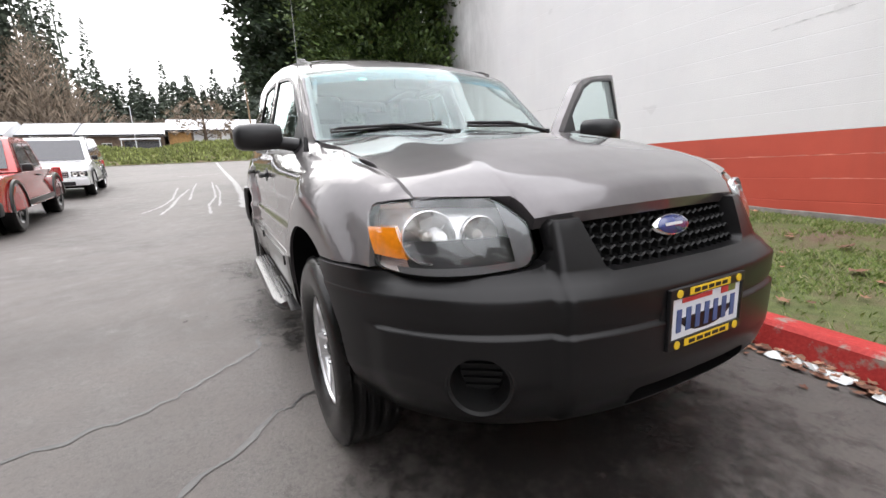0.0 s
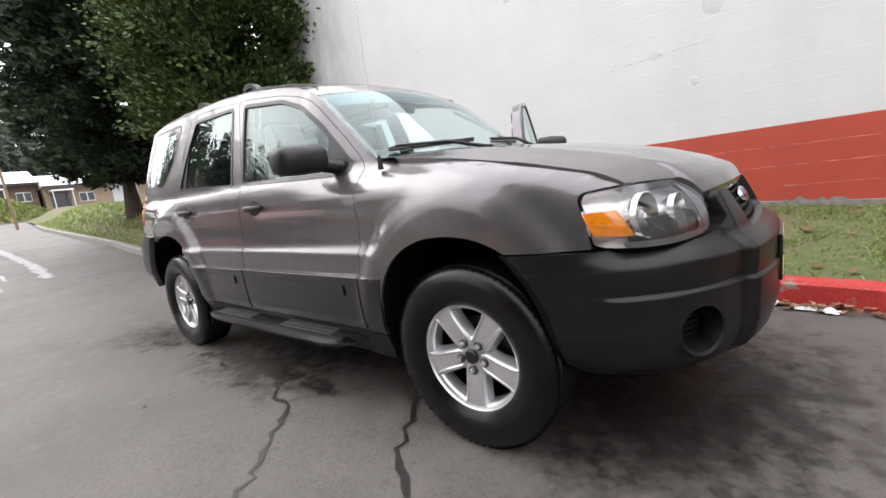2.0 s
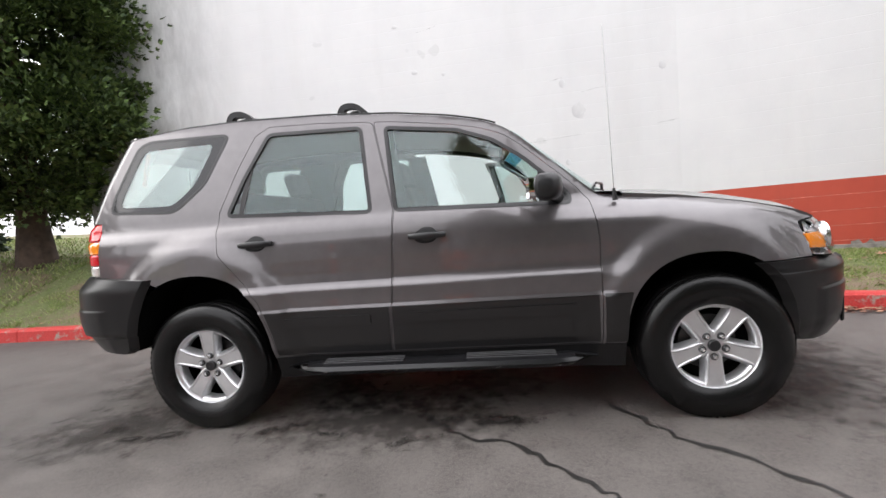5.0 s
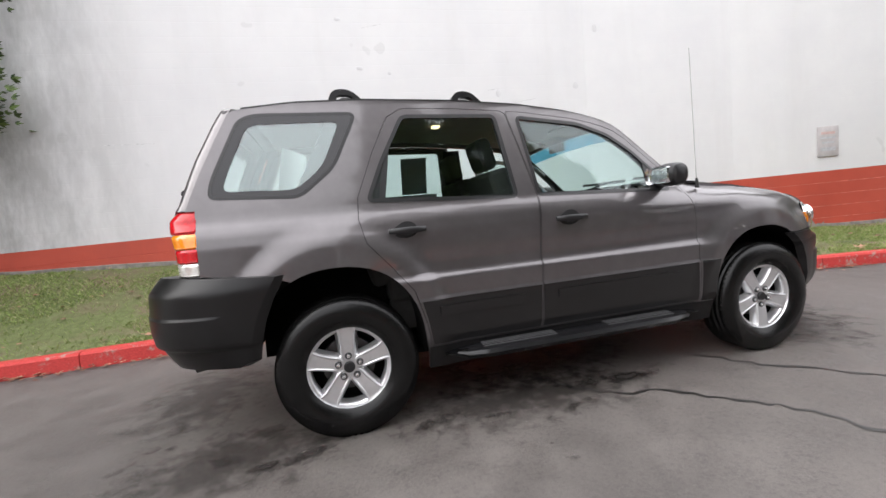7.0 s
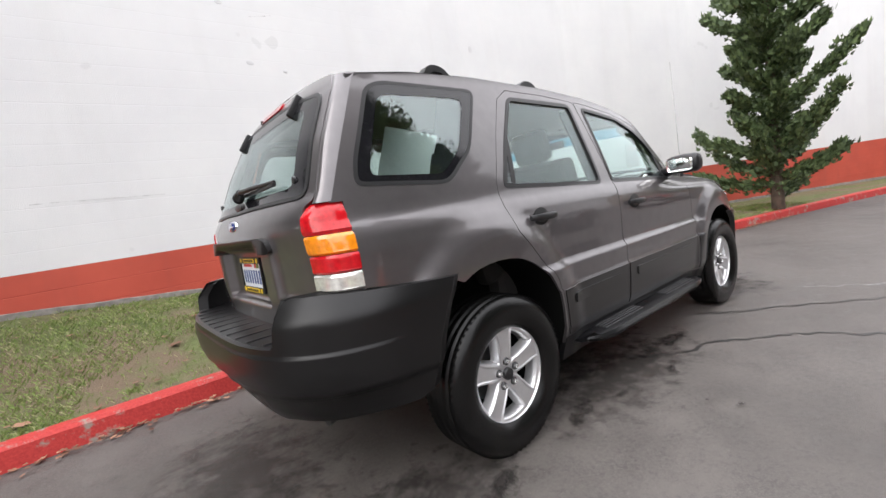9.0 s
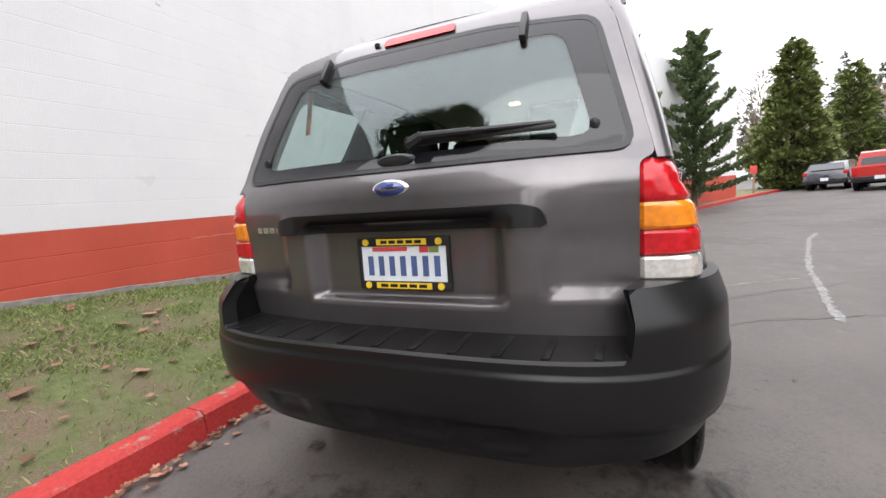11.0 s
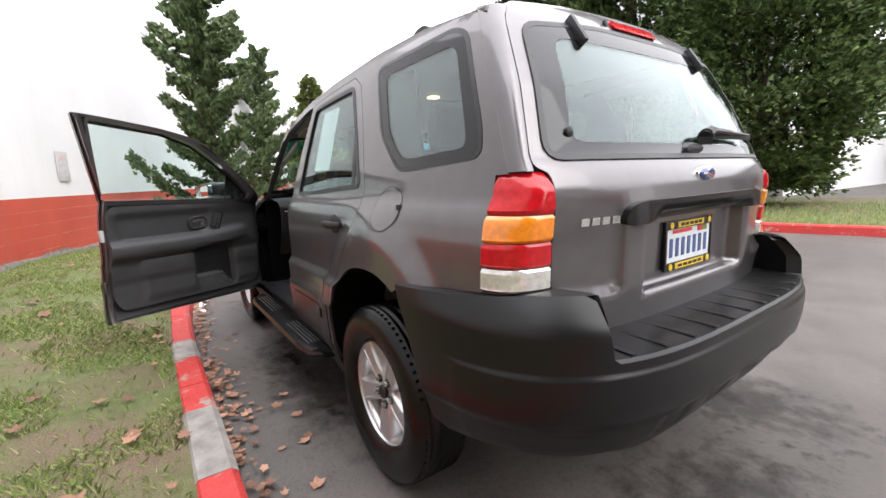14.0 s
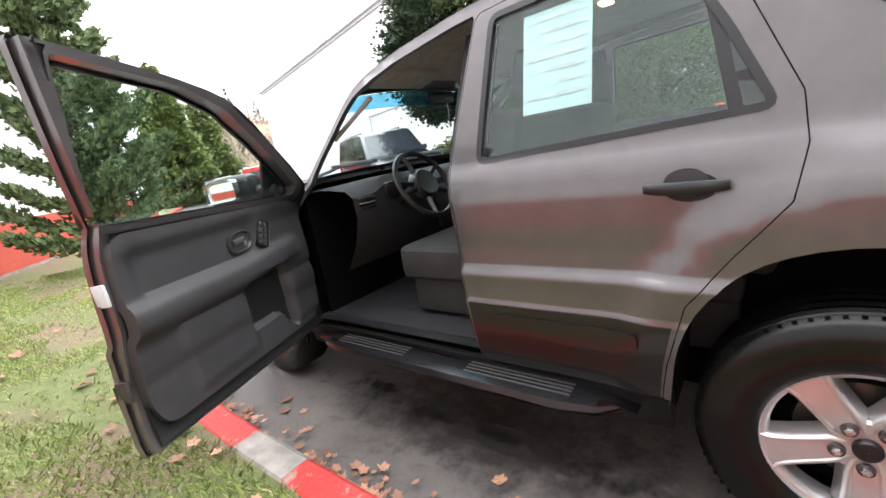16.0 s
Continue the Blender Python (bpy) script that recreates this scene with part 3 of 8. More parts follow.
# pale open joints between the red courses
for k, (z, x0, x1) in enumerate(((0.9, -0.3, 2.9), (0.9, 3.1, 8.8), (0.7, 1.0, 2.95), (0.7, 3.1, 5.4), (0.7, 5.6, 8.9), (0.5, 2.2, 2.95), (0.5, 3.05, 5.4), (0.5, 5.6, 9.0), (0.3, 3.1, 5.3), (0.3, 5.7, 8.7))):
    wall_mark("joint_line", [(x0, z + 0.01 * x0), (x1, z + 0.01 * x1)], 0.010, M["red_joint"], "pale worn joint between red courses", 90 + k, 0.002)
# flaked paint above the footing
for k, (x0, x1, up) in enumerate(((3.1, 3.9, 0.07), (4.1, 4.6, 0.05), (4.9, 5.4, 0.06), (2.2, 2.7, 0.05), (6.0, 6.9, 0.06))):
    wall_mark("flaked_paint", [(x, lawn_z(x, wall_y(x)) + up) for x in (x0, (x0 + x1) / 2, x1)], 0.09, M["concrete"], "flaked grey patch low on the red wall", 110 + k, 0.003)


def build_foundation():
    """The bare footing that shows just above the lawn."""
    bm = bmesh.new()
    line = [p for p in finer(WALL, 0.25) if p[0] < 14]
    prof = [(-0.006, -0.15), (-0.006, 0.055), (0.004, 0.065)]
    grid(bm, strip_profile(line, prof, lambda x, y: lawn_z(x, y) + 0.02 * noise.noise((x * 3.0, 0, 2))))
    tagged(part("footing", fix_normals(bm), M["concrete"]), "bare grey concrete footing of the wall", "footing", kind="structure")


build_foundation()


# ---- the parked car: its shape ----
# The car faces +x, its left side is +y, and its wheels stand on z = 0.
def table(pairs):
    xs, ys = [p[0] for p in pairs], [p[1] for p in pairs]
    return lambda v: float(np.interp(v, xs, ys))


WIDTH = table([(0.20, 0.78), (0.30, 0.80), (0.38, 0.828), (0.44, 0.852), (0.55, 0.862), (0.640, 0.866), (0.652, 0.858), (0.70, 0.856), (0.745, 0.858), (0.775, 0.838), (0.82, 0.834), (0.90, 0.836),
               (1.00, 0.832), (1.06, 0.822), (1.10, 0.806), (1.13, 0.788)])
GUTTER = table([(-1.76, 1.662), (-1.45, 1.692), (-1.1, 1.697), (-0.6, 1.680), (-0.2, 1.648), (0.1, 1.605), (0.27, 1.567), (0.37, 1.530), (0.45, 1.473), (0.52, 1.410), (0.58, 1.355), (0.68, 1.265), (0.78, 1.172), (0.83, 1.132), (0.95, 1.125)])
PLAIN_WIDTH = table([(0.20, 0.78), (0.30, 0.80), (0.38, 0.828), (0.44, 0.848), (0.55, 0.852), (0.70, 0.850), (0.80, 0.843), (0.90, 0.837), (1.00, 0.832), (1.06, 0.822), (1.10, 0.806), (1.13, 0.788)])
GUTTER_Y = table([(-2.05, 0.636), (-1.76, 0.642), (-1.1, 0.645), (-0.2, 0.640), (0.3, 0.632), (0.62, 0.672), (0.92, 0.712)])
FENDER_TOP = table([(0.80, 1.13), (0.90, 1.125), (1.2, 1.088), (1.5, 1.032), (1.75, 0.970), (1.86, 0.932), (1.95, 0.90)])
HUB_X, HUB_Z, TYRE = 1.31, 0.352, 0.352


def arch(cx, half, top, n=26, foot=0.36):
    """The edge of a wheel opening, from its front foot over the top to its rear foot."""
    out = []
    for i in range(n + 1):
        a = math.pi * i / n
        c, s = math.cos(a), math.sin(a)
        out.append((cx + half * math.copysign(abs(c) ** 0.9, c), foot + (top - foot) * max(0.0, s) ** 0.78))
    return out


ARCH_F, ARCH_R = arch(1.285, 0.385, 0.815), arch(-1.325, 0.415, 0.862)


def flare(x, z):
    out = 0.0
    for cx, half, top in ((1.285, 0.385, 0.815), (-1.325, 0.415, 0.862)):
        r = math.hypot((x - cx) / half, (z - 0.36) / (top - 0.36)) if z > 0.36 else abs(x - cx) / half
        out = max(out, 0.032 * smooth(1.48, 1.20, max(r, 1.0)) * (0.45 + 0.55 * smooth(0.48, 0.76, z)))
    return out


def low_side(x, z):
    w = min(1.0, smooth(0.80, 1.0, x) + smooth(-1.02, -1.22, x))
    y = WIDTH(z) * (1 - w) + PLAIN_WIDTH(z) * w - 0.115 * max(0.0, (x - 1.2) / 0.8) ** 2 - 0.052 * max(0.0, (-x - 1.5) / 0.6) ** 2 + flare(x, z)
    y -= 0.09 * smooth(0.2, 0.95, x) * smooth(0.98, 1.13, z)
    k = smooth(0.72, 1.10, x)
    if k > 0:
        u = max(0.0, min(1.0, (z - (FENDER_TOP(x) - 0.14)) / 0.14))
        y -= 0.075 * k * (1 - math.sqrt(max(0.0, 1 - u * u)))
    y -= 0.05 * smooth(1.50, 1.95, x) * smooth(0.70, 0.95, z)
    return y


def curve3(w, a, b, c, m):
    """A parabola through a at 0, b at m and c at 1."""
    la, lb, lc = (w - m) * (w - 1) / m, w * (w - 1) / (m * (m - 1)), w * (w - m) / (1 - m)
    return Vector(a) * la + Vector(b) * lb + Vector(c) * lc


def lamp_at(w, v, deep=0.0):
    """The left headlight's face: w 0 beside the grille to 1 on the fender, v 0 at the foot to 1 at the top."""
    lo = curve3(w, (2.040, 0.440, 0.760), (1.948, 0.662, 0.744), (1.776, 0.768, 0.757), 0.52)
    hi = curve3(w, (1.956, 0.448, 0.921), (1.846, 0.672, 0.924), (1.733, 0.755, 0.912), 0.56)
    n = Vector((1 - 0.45 * w, 0.15 + 0.75 * w, 0.22)).normalized()
    return lo.lerp(hi, v) + n * (0.085 * v * (1 - v) - deep)


def lamp_range(w):
    """The lamp's rounded outline: its foot and top at w."""
    a, b = max(0.0, 1 - w / 0.14), max(0.0, (w - 0.90) / 0.10)
    c = max(0.0, 1 - w / 0.07)
    return 0.17 * c ** 2.2 + 0.05 * b ** 3, 1 - 0.40 * a ** 1.7 - 0.16 * b ** 2.5


def half_width(x, z):
    if z <= 1.13:
        return low_side(x, z)
    g = max(GUTTER(max(x, -1.76)), 1.16)
    v = min(1.0, (z - 1.13) / (g - 1.13))
    a, b = low_side(x, 1.13), GUTTER_Y(x)
    return a + (b - a) * v ** 1.12


def inset(poly, d):
    """Moves a polygon's edges in by d."""
    area = sum(a[0] * b[1] - b[0] * a[1] for a, b in zip(poly, poly[1:] + poly[:1]))
    sg, out, k = math.copysign(1, area), [], len(poly)
    for i in range(k):
        p, a, b = (Vector(poly[j % k]) for j in (i, i - 1, i + 1))
        e0, e1 = (p - a), (b - p)
        if e0.length < 1e-7 or e1.length < 1e-7:
            out.append(tuple(p))
            continue
        n0, n1 = (Vector((-e.y, e.x)).normalized() * sg for e in (e0, e1))
        m = (n0 + n1)
        m = m / max(0.35, m.length_squared / 2) / 1.0 if m.length > 1e-6 else n0
        out.append(tuple(p + m * d))
    return out


def side_panel(outline, holes, sd, sink=0.0, step=0.06, lip=0.022, cuts=()):
    """A panel of the car's side: sd -1 is the right side."""
    bm = sheet(outline, holes, step)
    for z in cuts:
        bmesh.ops.bisect_plane(bm, geom=bm.verts[:] + bm.edges[:] + bm.faces[:], dist=1e-5, plane_co=(0, 0, z), plane_no=(0, 0, 1))
    for v in bm.verts:
        v.co.y = sd * (half_width(v.co.x, v.co.z) - sink)
    d = 0.010
    seal = keep_normals(bm, lambda v: Vector(((half_width(v.co.x - d, v.co.z) - half_width(v.co.x + d, v.co.z)) / (2 * d), sd,
                                              (half_width(v.co.x, v.co.z - d * 0.7) - half_width(v.co.x, v.co.z + d * 0.7)) / (1.4 * d))).normalized())
    if lip:
        flange(bm, lambda c: Vector((0, -sd * lip, 0)))
    seal()
    return fix_normals(bm)


CUTS = (0.44, 0.630, 0.640, 0.652, 0.662, 0.733, 0.745, 0.760, 0.775, 0.787)
SPLIT = [(-0.305, 1.60), (-0.205, 1.13), (-0.235, 0.70), (-0.262, 0.395)]
SEAM_F = [(0.735, 1.165), (0.785, 1.10), (0.805, 0.90), (0.797, 0.60), (0.79, 0.395)]
SEAM_R = [(-0.885, 0.395), (-0.905, 0.52), (-0.955, 0.70), (-1.06, 0.835), (-1.165, 0.96), (-1.19, 1.08), (-1.18, 1.19), (-1.08, 1.42), (-0.985, 1.60)]


def top_line(a, b, drop, n=10):
    return [(a + (b - a) * i / n, GUTTER(a + (b - a) * i / n) - drop) for i in range(n + 1)]


FRONT_DOOR = SPLIT[::-1] + top_line(-0.30, 0.66, 0.042, 14) + SEAM_F
REAR_DOOR = SEAM_R + top_line(-0.90, -0.335, 0.042, 8) + [(p[0] - 0.004, p[1]) for p in SPLIT]
WIN_F = rounded([(-0.200, 1.125), (-0.245, 1.578), (0.14, 1.528), (0.32, 1.460), (0.475, 1.348), (0.60, 1.230), (0.695, 1.135), (0.690, 1.092)], 0.03)
WIN_R = rounded([(-1.135, 1.165), (-1.04, 1.37), (-0.905, 1.605), (-0.375, 1.59), (-0.325, 1.125)], 0.035)
WIN_Q = rounded([(-1.865, 1.235), (-1.848, 1.32), (-1.712, 1.612), (-1.64, 1.640), (-1.135, 1.630), (-1.275, 1.35), (-1.45, 1.21)], 0.05)
SIDE = ([(-1.968, 1.185), (-1.897, 1.35), (-1.811, 1.53), (-1.752, 1.650)] + top_line(-1.715, 0.83, 0.0, 40) + [(0.815, 1.095), (0.812, 0.90), (0.803, 0.60), (0.80, 0.362)]
        + [(-0.90, 0.362)] + ARCH_R[1:18] + [(-1.62, 0.852), (-1.93, 0.882), (-1.925, 1.185)])
FENDER = ([(0.82, 1.128), (0.815, 1.095), (0.812, 0.90), (0.803, 0.60), (0.80, 0.395), (0.899, 0.395)] + ARCH_F[::-1][1:19] + [(1.632, 0.752), (1.770, 0.753), (1.753, 0.83), (1.730, 0.895), (1.731, 0.911), (1.742, 0.919), (1.79, 0.926), (1.850, 0.931)]
          + [(x, FENDER_TOP(x)) for x in (1.853, 1.80, 1.75, 1.6, 1.4, 1.2, 1.0, 0.90)])


def plan_curve(length, nose, wide, power, root, centre):
    """A bumper's line in plan: maps the way s from the middle (right side positive) to x, y and the outward normal."""
    ys = np.linspace(0, wide, 400)
    ys = wide * (1 - (1 - np.linspace(0, 1, 400)) ** 2.4)
    xs = centre + length * np.clip(1 - (ys / wide) ** power, 0, 1) ** root
    s = np.r_[0, np.cumsum(np.hypot(np.diff(xs), np.diff(ys)))]

    def at(v):
        a = abs(v)
        y, x = float(np.interp(a, s, ys)), float(np.interp(a, s, xs))
        y1, x1 = float(np.interp(a + 0.004, s, ys)), float(np.interp(a + 0.004, s, xs))
        y0, x0 = float(np.interp(max(0, a - 0.004), s, ys)), float(np.interp(max(0, a - 0.004), s, xs))
        d = Vector((x1 - x0, y1 - y0)).normalized()
        n = Vector((d.y, -d.x))
        sg = -1 if v > 0 else 1
        return nose * x, y * sg, Vector((nose * n.x, n.y * sg))

    def s_of(y):
        return float(np.interp(y, ys, s))

    return at, s_of, float(s[-1])


def wrap_panel(at, off, outline, holes=(), step=0.04, cuts=(), lip=0.03):
    bm = sheet(outline, holes, step)
    for z in cuts:
        bmesh.ops.bisect_plane(bm, geom=bm.verts[:] + bm.edges[:] + bm.faces[:], dist=1e-5, plane_co=(0, 0, z), plane_no=(0, 0, 1))
    home = {}
    bm.verts.index_update()
    for v in bm.verts:
        s, z = v.co.x, v.co.z
        x, y, n = at(s)
        o = off(s, z)
        v.co.x, v.co.y = x + n.x * o, y + n.y * o
        home[v.index] = (s, z)

    def place(s, z):
        x, y, n = at(s)
        o = off(s, z)
        return Vector((x + n.x * o, y + n.y * o, z))

    def normal(v):
        s, z = home[v.index]
        n = (place(s + 0.012, z) - place(s - 0.012, z)).cross(place(s, z + 0.005) - place(s, z - 0.005)).normalized()
        return n
    seal = keep_normals(bm, normal)
    if lip:
        edge = [e for e in bm.edges if e.is_boundary]
        for v in bmesh.ops.extrude_edge_only(bm, edges=edge)["geom"]:
            if isinstance(v, bmesh.types.BMVert):
                c = Vector((v.co.x, v.co.y, 0))
                v.co -= c.normalized() * lip
    seal()
    return fix_normals(bm)


def build_wheel(car, x, sd):
    """A tyre on a five-spoke rim; sd -1 is the right side."""
    wide, y0 = 0.225, sd * 0.755
    bm = bmesh.new()
    h = wide / 2
    prof = [(0.205, -h * 0.72), (0.225, -h * 0.90), (0.262, -h * 1.02), (0.300, -h * 1.0), (0.322, -h * 0.93), (0.341, -h * 0.80), (0.349, -h * 0.66)]
    for c in (-0.55, -0.2, 0.2, 0.55):
        prof += [(0.352, h * c - 0.018), (0.344, h * c - 0.009), (0.344, h * c + 0.001), (0.352, h * c + 0.010)]
    prof += [(0.349, h * 0.66), (0.341, h * 0.80), (0.322, h * 0.93), (0.300, h * 1.0), (0.262, h * 1.02), (0.225, h * 0.90), (0.205, h * 0.72)]
    lathe(bm, prof, 72)
    for v in bm.verts:
        r = math.hypot(v.co.x, v.co.z)
        if v.co.z < -0.345:
            v.co.z = max(v.co.z, -HUB_Z + 0.0)
    for k in range(72):
        for e in (-1, 1):
            a = 2 * math.pi * (k + 0.25 * e) / 72
            box(bm, (0.010, 0.018, 0.0016), (0.3465 * math.cos(a), e * h * 0.72, 0.3465 * math.sin(a)), Matrix.Rotation(-a + math.pi / 2, 3, "Y"))
    fix_normals(bm)
    wheel = part("wheel", bm, M["rubber"], car, "black rubber tyre on a silver rim", 40)
    wheel.location = (x, y0, HUB_Z)
    o = 1 if sd > 0 else -1
    bm = bmesh.new()
    lathe(bm, [(0.182, 0.010 * o), (0.184, 0.050 * o), (0.188, 0.064 * o), (0.195, 0.070 * o), (0.202, 0.072 * o), (0.206, 0.082 * o), (0.213, 0.087 * o), (0.219, 0.082 * o), (0.220, 0.060 * o)], 64)
    up = -1 if x > 0 or sd > 0 else 1
    for k in range(5):
        a = up * math.pi / 2 + 2 * math.pi * k / 5
        ca, sa = math.cos(a), math.sin(a)
        rows = []
        for r, hw, d, e in ((0.030, 0.026, 0.056, 0.006), (0.060, 0.036, 0.062, 0.007), (0.085, 0.037, 0.067, 0.008), (0.130, 0.0395, 0.071, 0.009), (0.168, 0.043, 0.073, 0.009), (0.188, 0.049, 0.073, 0.008), (0.200, 0.058, 0.074, 0.006)):
            pts = [(-hw - 0.014, d - 0.048), (-hw - 0.004, d - e - 0.006), (-hw, d - e * 0.6), (-hw + 0.005, d), (-hw + 0.010, d), (-hw + 0.014, d - 0.0035), (hw - 0.014, d - 0.0035), (hw - 0.010, d), (hw - 0.005, d), (hw, d - e * 0.6), (hw + 0.004, d - e - 0.006), (hw + 0.014, d - 0.048)]
            rows.append([(r * ca - t * sa, o * dd, r * sa + t * ca) for t, dd in pts])
        grid(bm, rows)
    lathe(bm, [(0.001, 0.056 * o), (0.066, 0.057 * o), (0.074, 0.050 * o), (0.076, 0.015 * o)], 32)
    fix_normals(bm)
    rim = part("rim", bm, M["alloy"], wheel, "silver five-spoke alloy rim", 40)
    bm = bmesh.new()
    lathe(bm, [(0.001, 0.074 * o), (0.024, 0.073 * o), (0.028, 0.068 * o), (0.028, 0.055 * o)], 24)
    part("centre_cap", fix_normals(bm), M["black"], wheel, "dark grey centre cap")
    bm0 = bmesh.new()
    lathe(bm0, [(0.001, 0.012 * o), (0.008, 0.011 * o), (0.0105, 0.006 * o), (0.0105, -0.012 * o)], 6)
    me = mesh_of("lug_nut", fix_normals(bm0), M["silver"])
    # nearly flat dark disc stands in for the shade in each nut's recess
    bm0 = bmesh.new()
    lathe(bm0, [(0.001, 0.0), (0.0165, 0.0012 * o), (0.0185, -0.006 * o)], 18)
    socket = mesh_of("nut_socket_shade", fix_normals(bm0), M["lamp_dark"])
    for k in range(5):
        a = up * math.pi / 2 + 2 * math.pi * k / 5
        sock = new("nut_socket_shade", socket)
        sock.parent = wheel
        sock.location = (0.056 * math.cos(a), 0.0645 * o, 0.056 * math.sin(a))
        nut = new("lug_nut", me)
        nut.parent = wheel
        nut.location = (0.056 * math.cos(a), 0.066 * o, 0.056 * math.sin(a))
    # black barrel and backing disc stand in for the shade behind the spokes
    bm = bmesh.new()
    lathe(bm, [(0.206, -0.07 * o), (0.196, -0.05 * o), (0.184, 0.008 * o)], 48)
    lathe(bm, [(0.001, -0.04 * o), (0.196, -0.045 * o)], 48)
    part("barrel_shade", fix_normals(bm), M["under"], wheel)
    bm = bmesh.new()
    lathe(bm, [(0.001, -0.01 * o), (0.135, -0.01 * o), (0.138, -0.03 * o)], 40)
    part("brake_disc", fix_normals(bm), M["steel"], wheel, "dull brake disc")
    return wheel


def glass_pane(bm, name, mat, parent, thick=0.004, label=""):
    for lay in [x for x in bm.verts.layers.float_vector.values() if x.name == "true_normal"]:
        bm.verts.layers.float_vector.remove(lay)
    ob = part(name, bm, mat, parent, label)
    md = ob.modifiers.new("thick", "SOLIDIFY")
    md.thickness, md.offset = thick, 0
    ob.visible_shadow = False
    return ob


def tail_x(y, z):
    base = float(np.interp(z, [0.60, 0.72, 0.86, 1.03, 1.15, 1.195, 1.23, 1.42, 1.60, 1.655, 1.69, 1.724], [-2.085, -2.095, -2.115, -2.120, -2.108, -2.088, -2.063, -1.980, -1.880, -1.846, -1.818, -1.783]))
    r = 0.062 * smooth(0.350, 0.285, abs(y)) * smooth(0.808, 0.836, z) * smooth(1.07, 1.05, z)
    ledge = 0.022 * smooth(0.425, 0.465, abs(y)) * smooth(0.842, 0.868, z) * smooth(1.13, 0.98, z)
    return base + 0.075 * (abs(y) / 0.72) ** 3 + r + ledge


def tail_panel(outline, holes=(), sink=0.0, step=0.022, lip=0.02):
    bm = sheet(outline, holes, step)
    for v in bm.verts:
        y, z = -v.co.x, v.co.z
        v.co = Vector((tail_x(y, z) + sink, y, z))
    d = 0.006
    seal = keep_normals(bm, lambda v: Vector((-1, (tail_x(v.co.y + d, v.co.z) - tail_x(v.co.y - d, v.co.z)) / (2 * d), (tail_x(v.co.y, v.co.z + d) - tail_x(v.co.y, v.co.z - d)) / (2 * d))).normalized())
    if lip:
        flange(bm, lambda c: Vector((lip, 0, 0)))
    seal()
    return fix_normals(bm)


def mirror_y(poly):
    return [(-x, z) for x, z in poly][::-1]


def ring_band(bm, poly3, off, wide):
    """A closed band between a loop of points and the same loop moved by off(i)."""
    a = [bm.verts.new(p) for p in poly3]
    b = [bm.verts.new(Vector(p) + off(i) * wide) for i, p in enumerate(poly3)]
    n = len(a)
    for i in range(n):
        bm.faces.new((a[i], a[(i + 1) % n], b[(i + 1) % n], b[i]))


def plate_parts(parent, at):
    """A number plate in a dealer's frame; its writing is plain bars."""
    def flat(name, size, pos, mat, label="", bev=0.0):
        bm = bmesh.new()
        box(bm, size, pos, bevel=bev)
        for v in bm.verts:
            v.co = at @ v.co
        return part(name, bm, mat, parent, label)
    # x across, y up, z out of the plate
    bm = bmesh.new()
    for s, p in (((0.322, 0.028, 0.012), (0, 0.068, 0)), ((0.322, 0.026, 0.012), (0, -0.069, 0)), ((0.012, 0.12, 0.012), (0.155, 0, 0)), ((0.012, 0.12, 0.012), (-0.155, 0, 0))):
        box(bm, s, p, bevel=0.003)
    for v in bm.verts:
        v.co = at @ v.co
    part("plate_frame", bm, M["black"], parent, "black licence plate frame")
    flat("plate_sheet", (0.304, 0.150, 0.004), (0, 0, -0.002), M["plate"], "white and pale blue licence plate")
    flat("frame_band", (0.175, 0.019, 0.003), (0, 0.068, 0.0065), M["yellow"], "yellow band with dark marks")
    flat("frame_band", (0.195, 0.019, 0.003), (0, -0.069, 0.0065), M["yellow"], "yellow band with dark marks")
    for x in (-0.128, 0.128):
        for y in (0.068, -0.069):
            bm = bmesh.new()
            bmesh.ops.create_cone(bm, cap_ends=True, segments=20, radius1=0.011, radius2=0.011, depth=0.004, matrix=Matrix.Translation((x, y, 0.0065)))
            for v in bm.verts:
                v.co = at @ v.co
            part("frame_bolt", bm, M["yellow"], parent)
    for k in range(7):
        flat("plate_bar", (0.019, 0.062, 0.002), (-0.117 + 0.039 * k, -0.008, 0.0012), M["ink"])
    for k in range(5):
        flat("band_bar", (0.022, 0.010, 0.002), (-0.06 + 0.03 * k, 0.068, 0.0082), M["black"])
        flat("band_bar", (0.026, 0.010, 0.002), (-0.068 + 0.034 * k, -0.069, 0.0082), M["black"])
    flat("state_bar", (0.125, 0.012, 0.002), (-0.045, 0.045, 0.0012), M["ink_red"])
    flat("tab", (0.03, 0.02, 0.002), (0.075, 0.044, 0.0012), M["ink_red"])
    flat("tab", (0.032, 0.02, 0.002), (0.108, 0.044, 0.0012), M["leaf_hedge"])


def oval(parent, at, rx, ry, label):
    """An oval badge: chrome rim, blue field, and a plain pale bar."""
    for name, k, d, mat in (("badge", 1.0, 0.010, M["chrome"]), ("badge_field", 0.86, 0.014, M["blue"])):
        bm = bmesh.new()
        bmesh.ops.create_cone(bm, cap_ends=True, segments=40, radius1=1, radius2=0.94, depth=d)
        for v in bm.verts:
            v.co = at @ Vector((v.co.x * rx * k, v.co.y * ry * k, v.co.z + d / 2 - 0.004))
        part(name, bm, mat, parent, label if name == "badge" else "")
    bm = bmesh.new()
    box(bm, (rx * 1.0, ry * 0.28, 0.003), (0, 0, 0.0105), bevel=0.001)
    for v in bm.verts:
        v.co = at @ v.co
    part("badge_bar", bm, M["chrome"], parent)


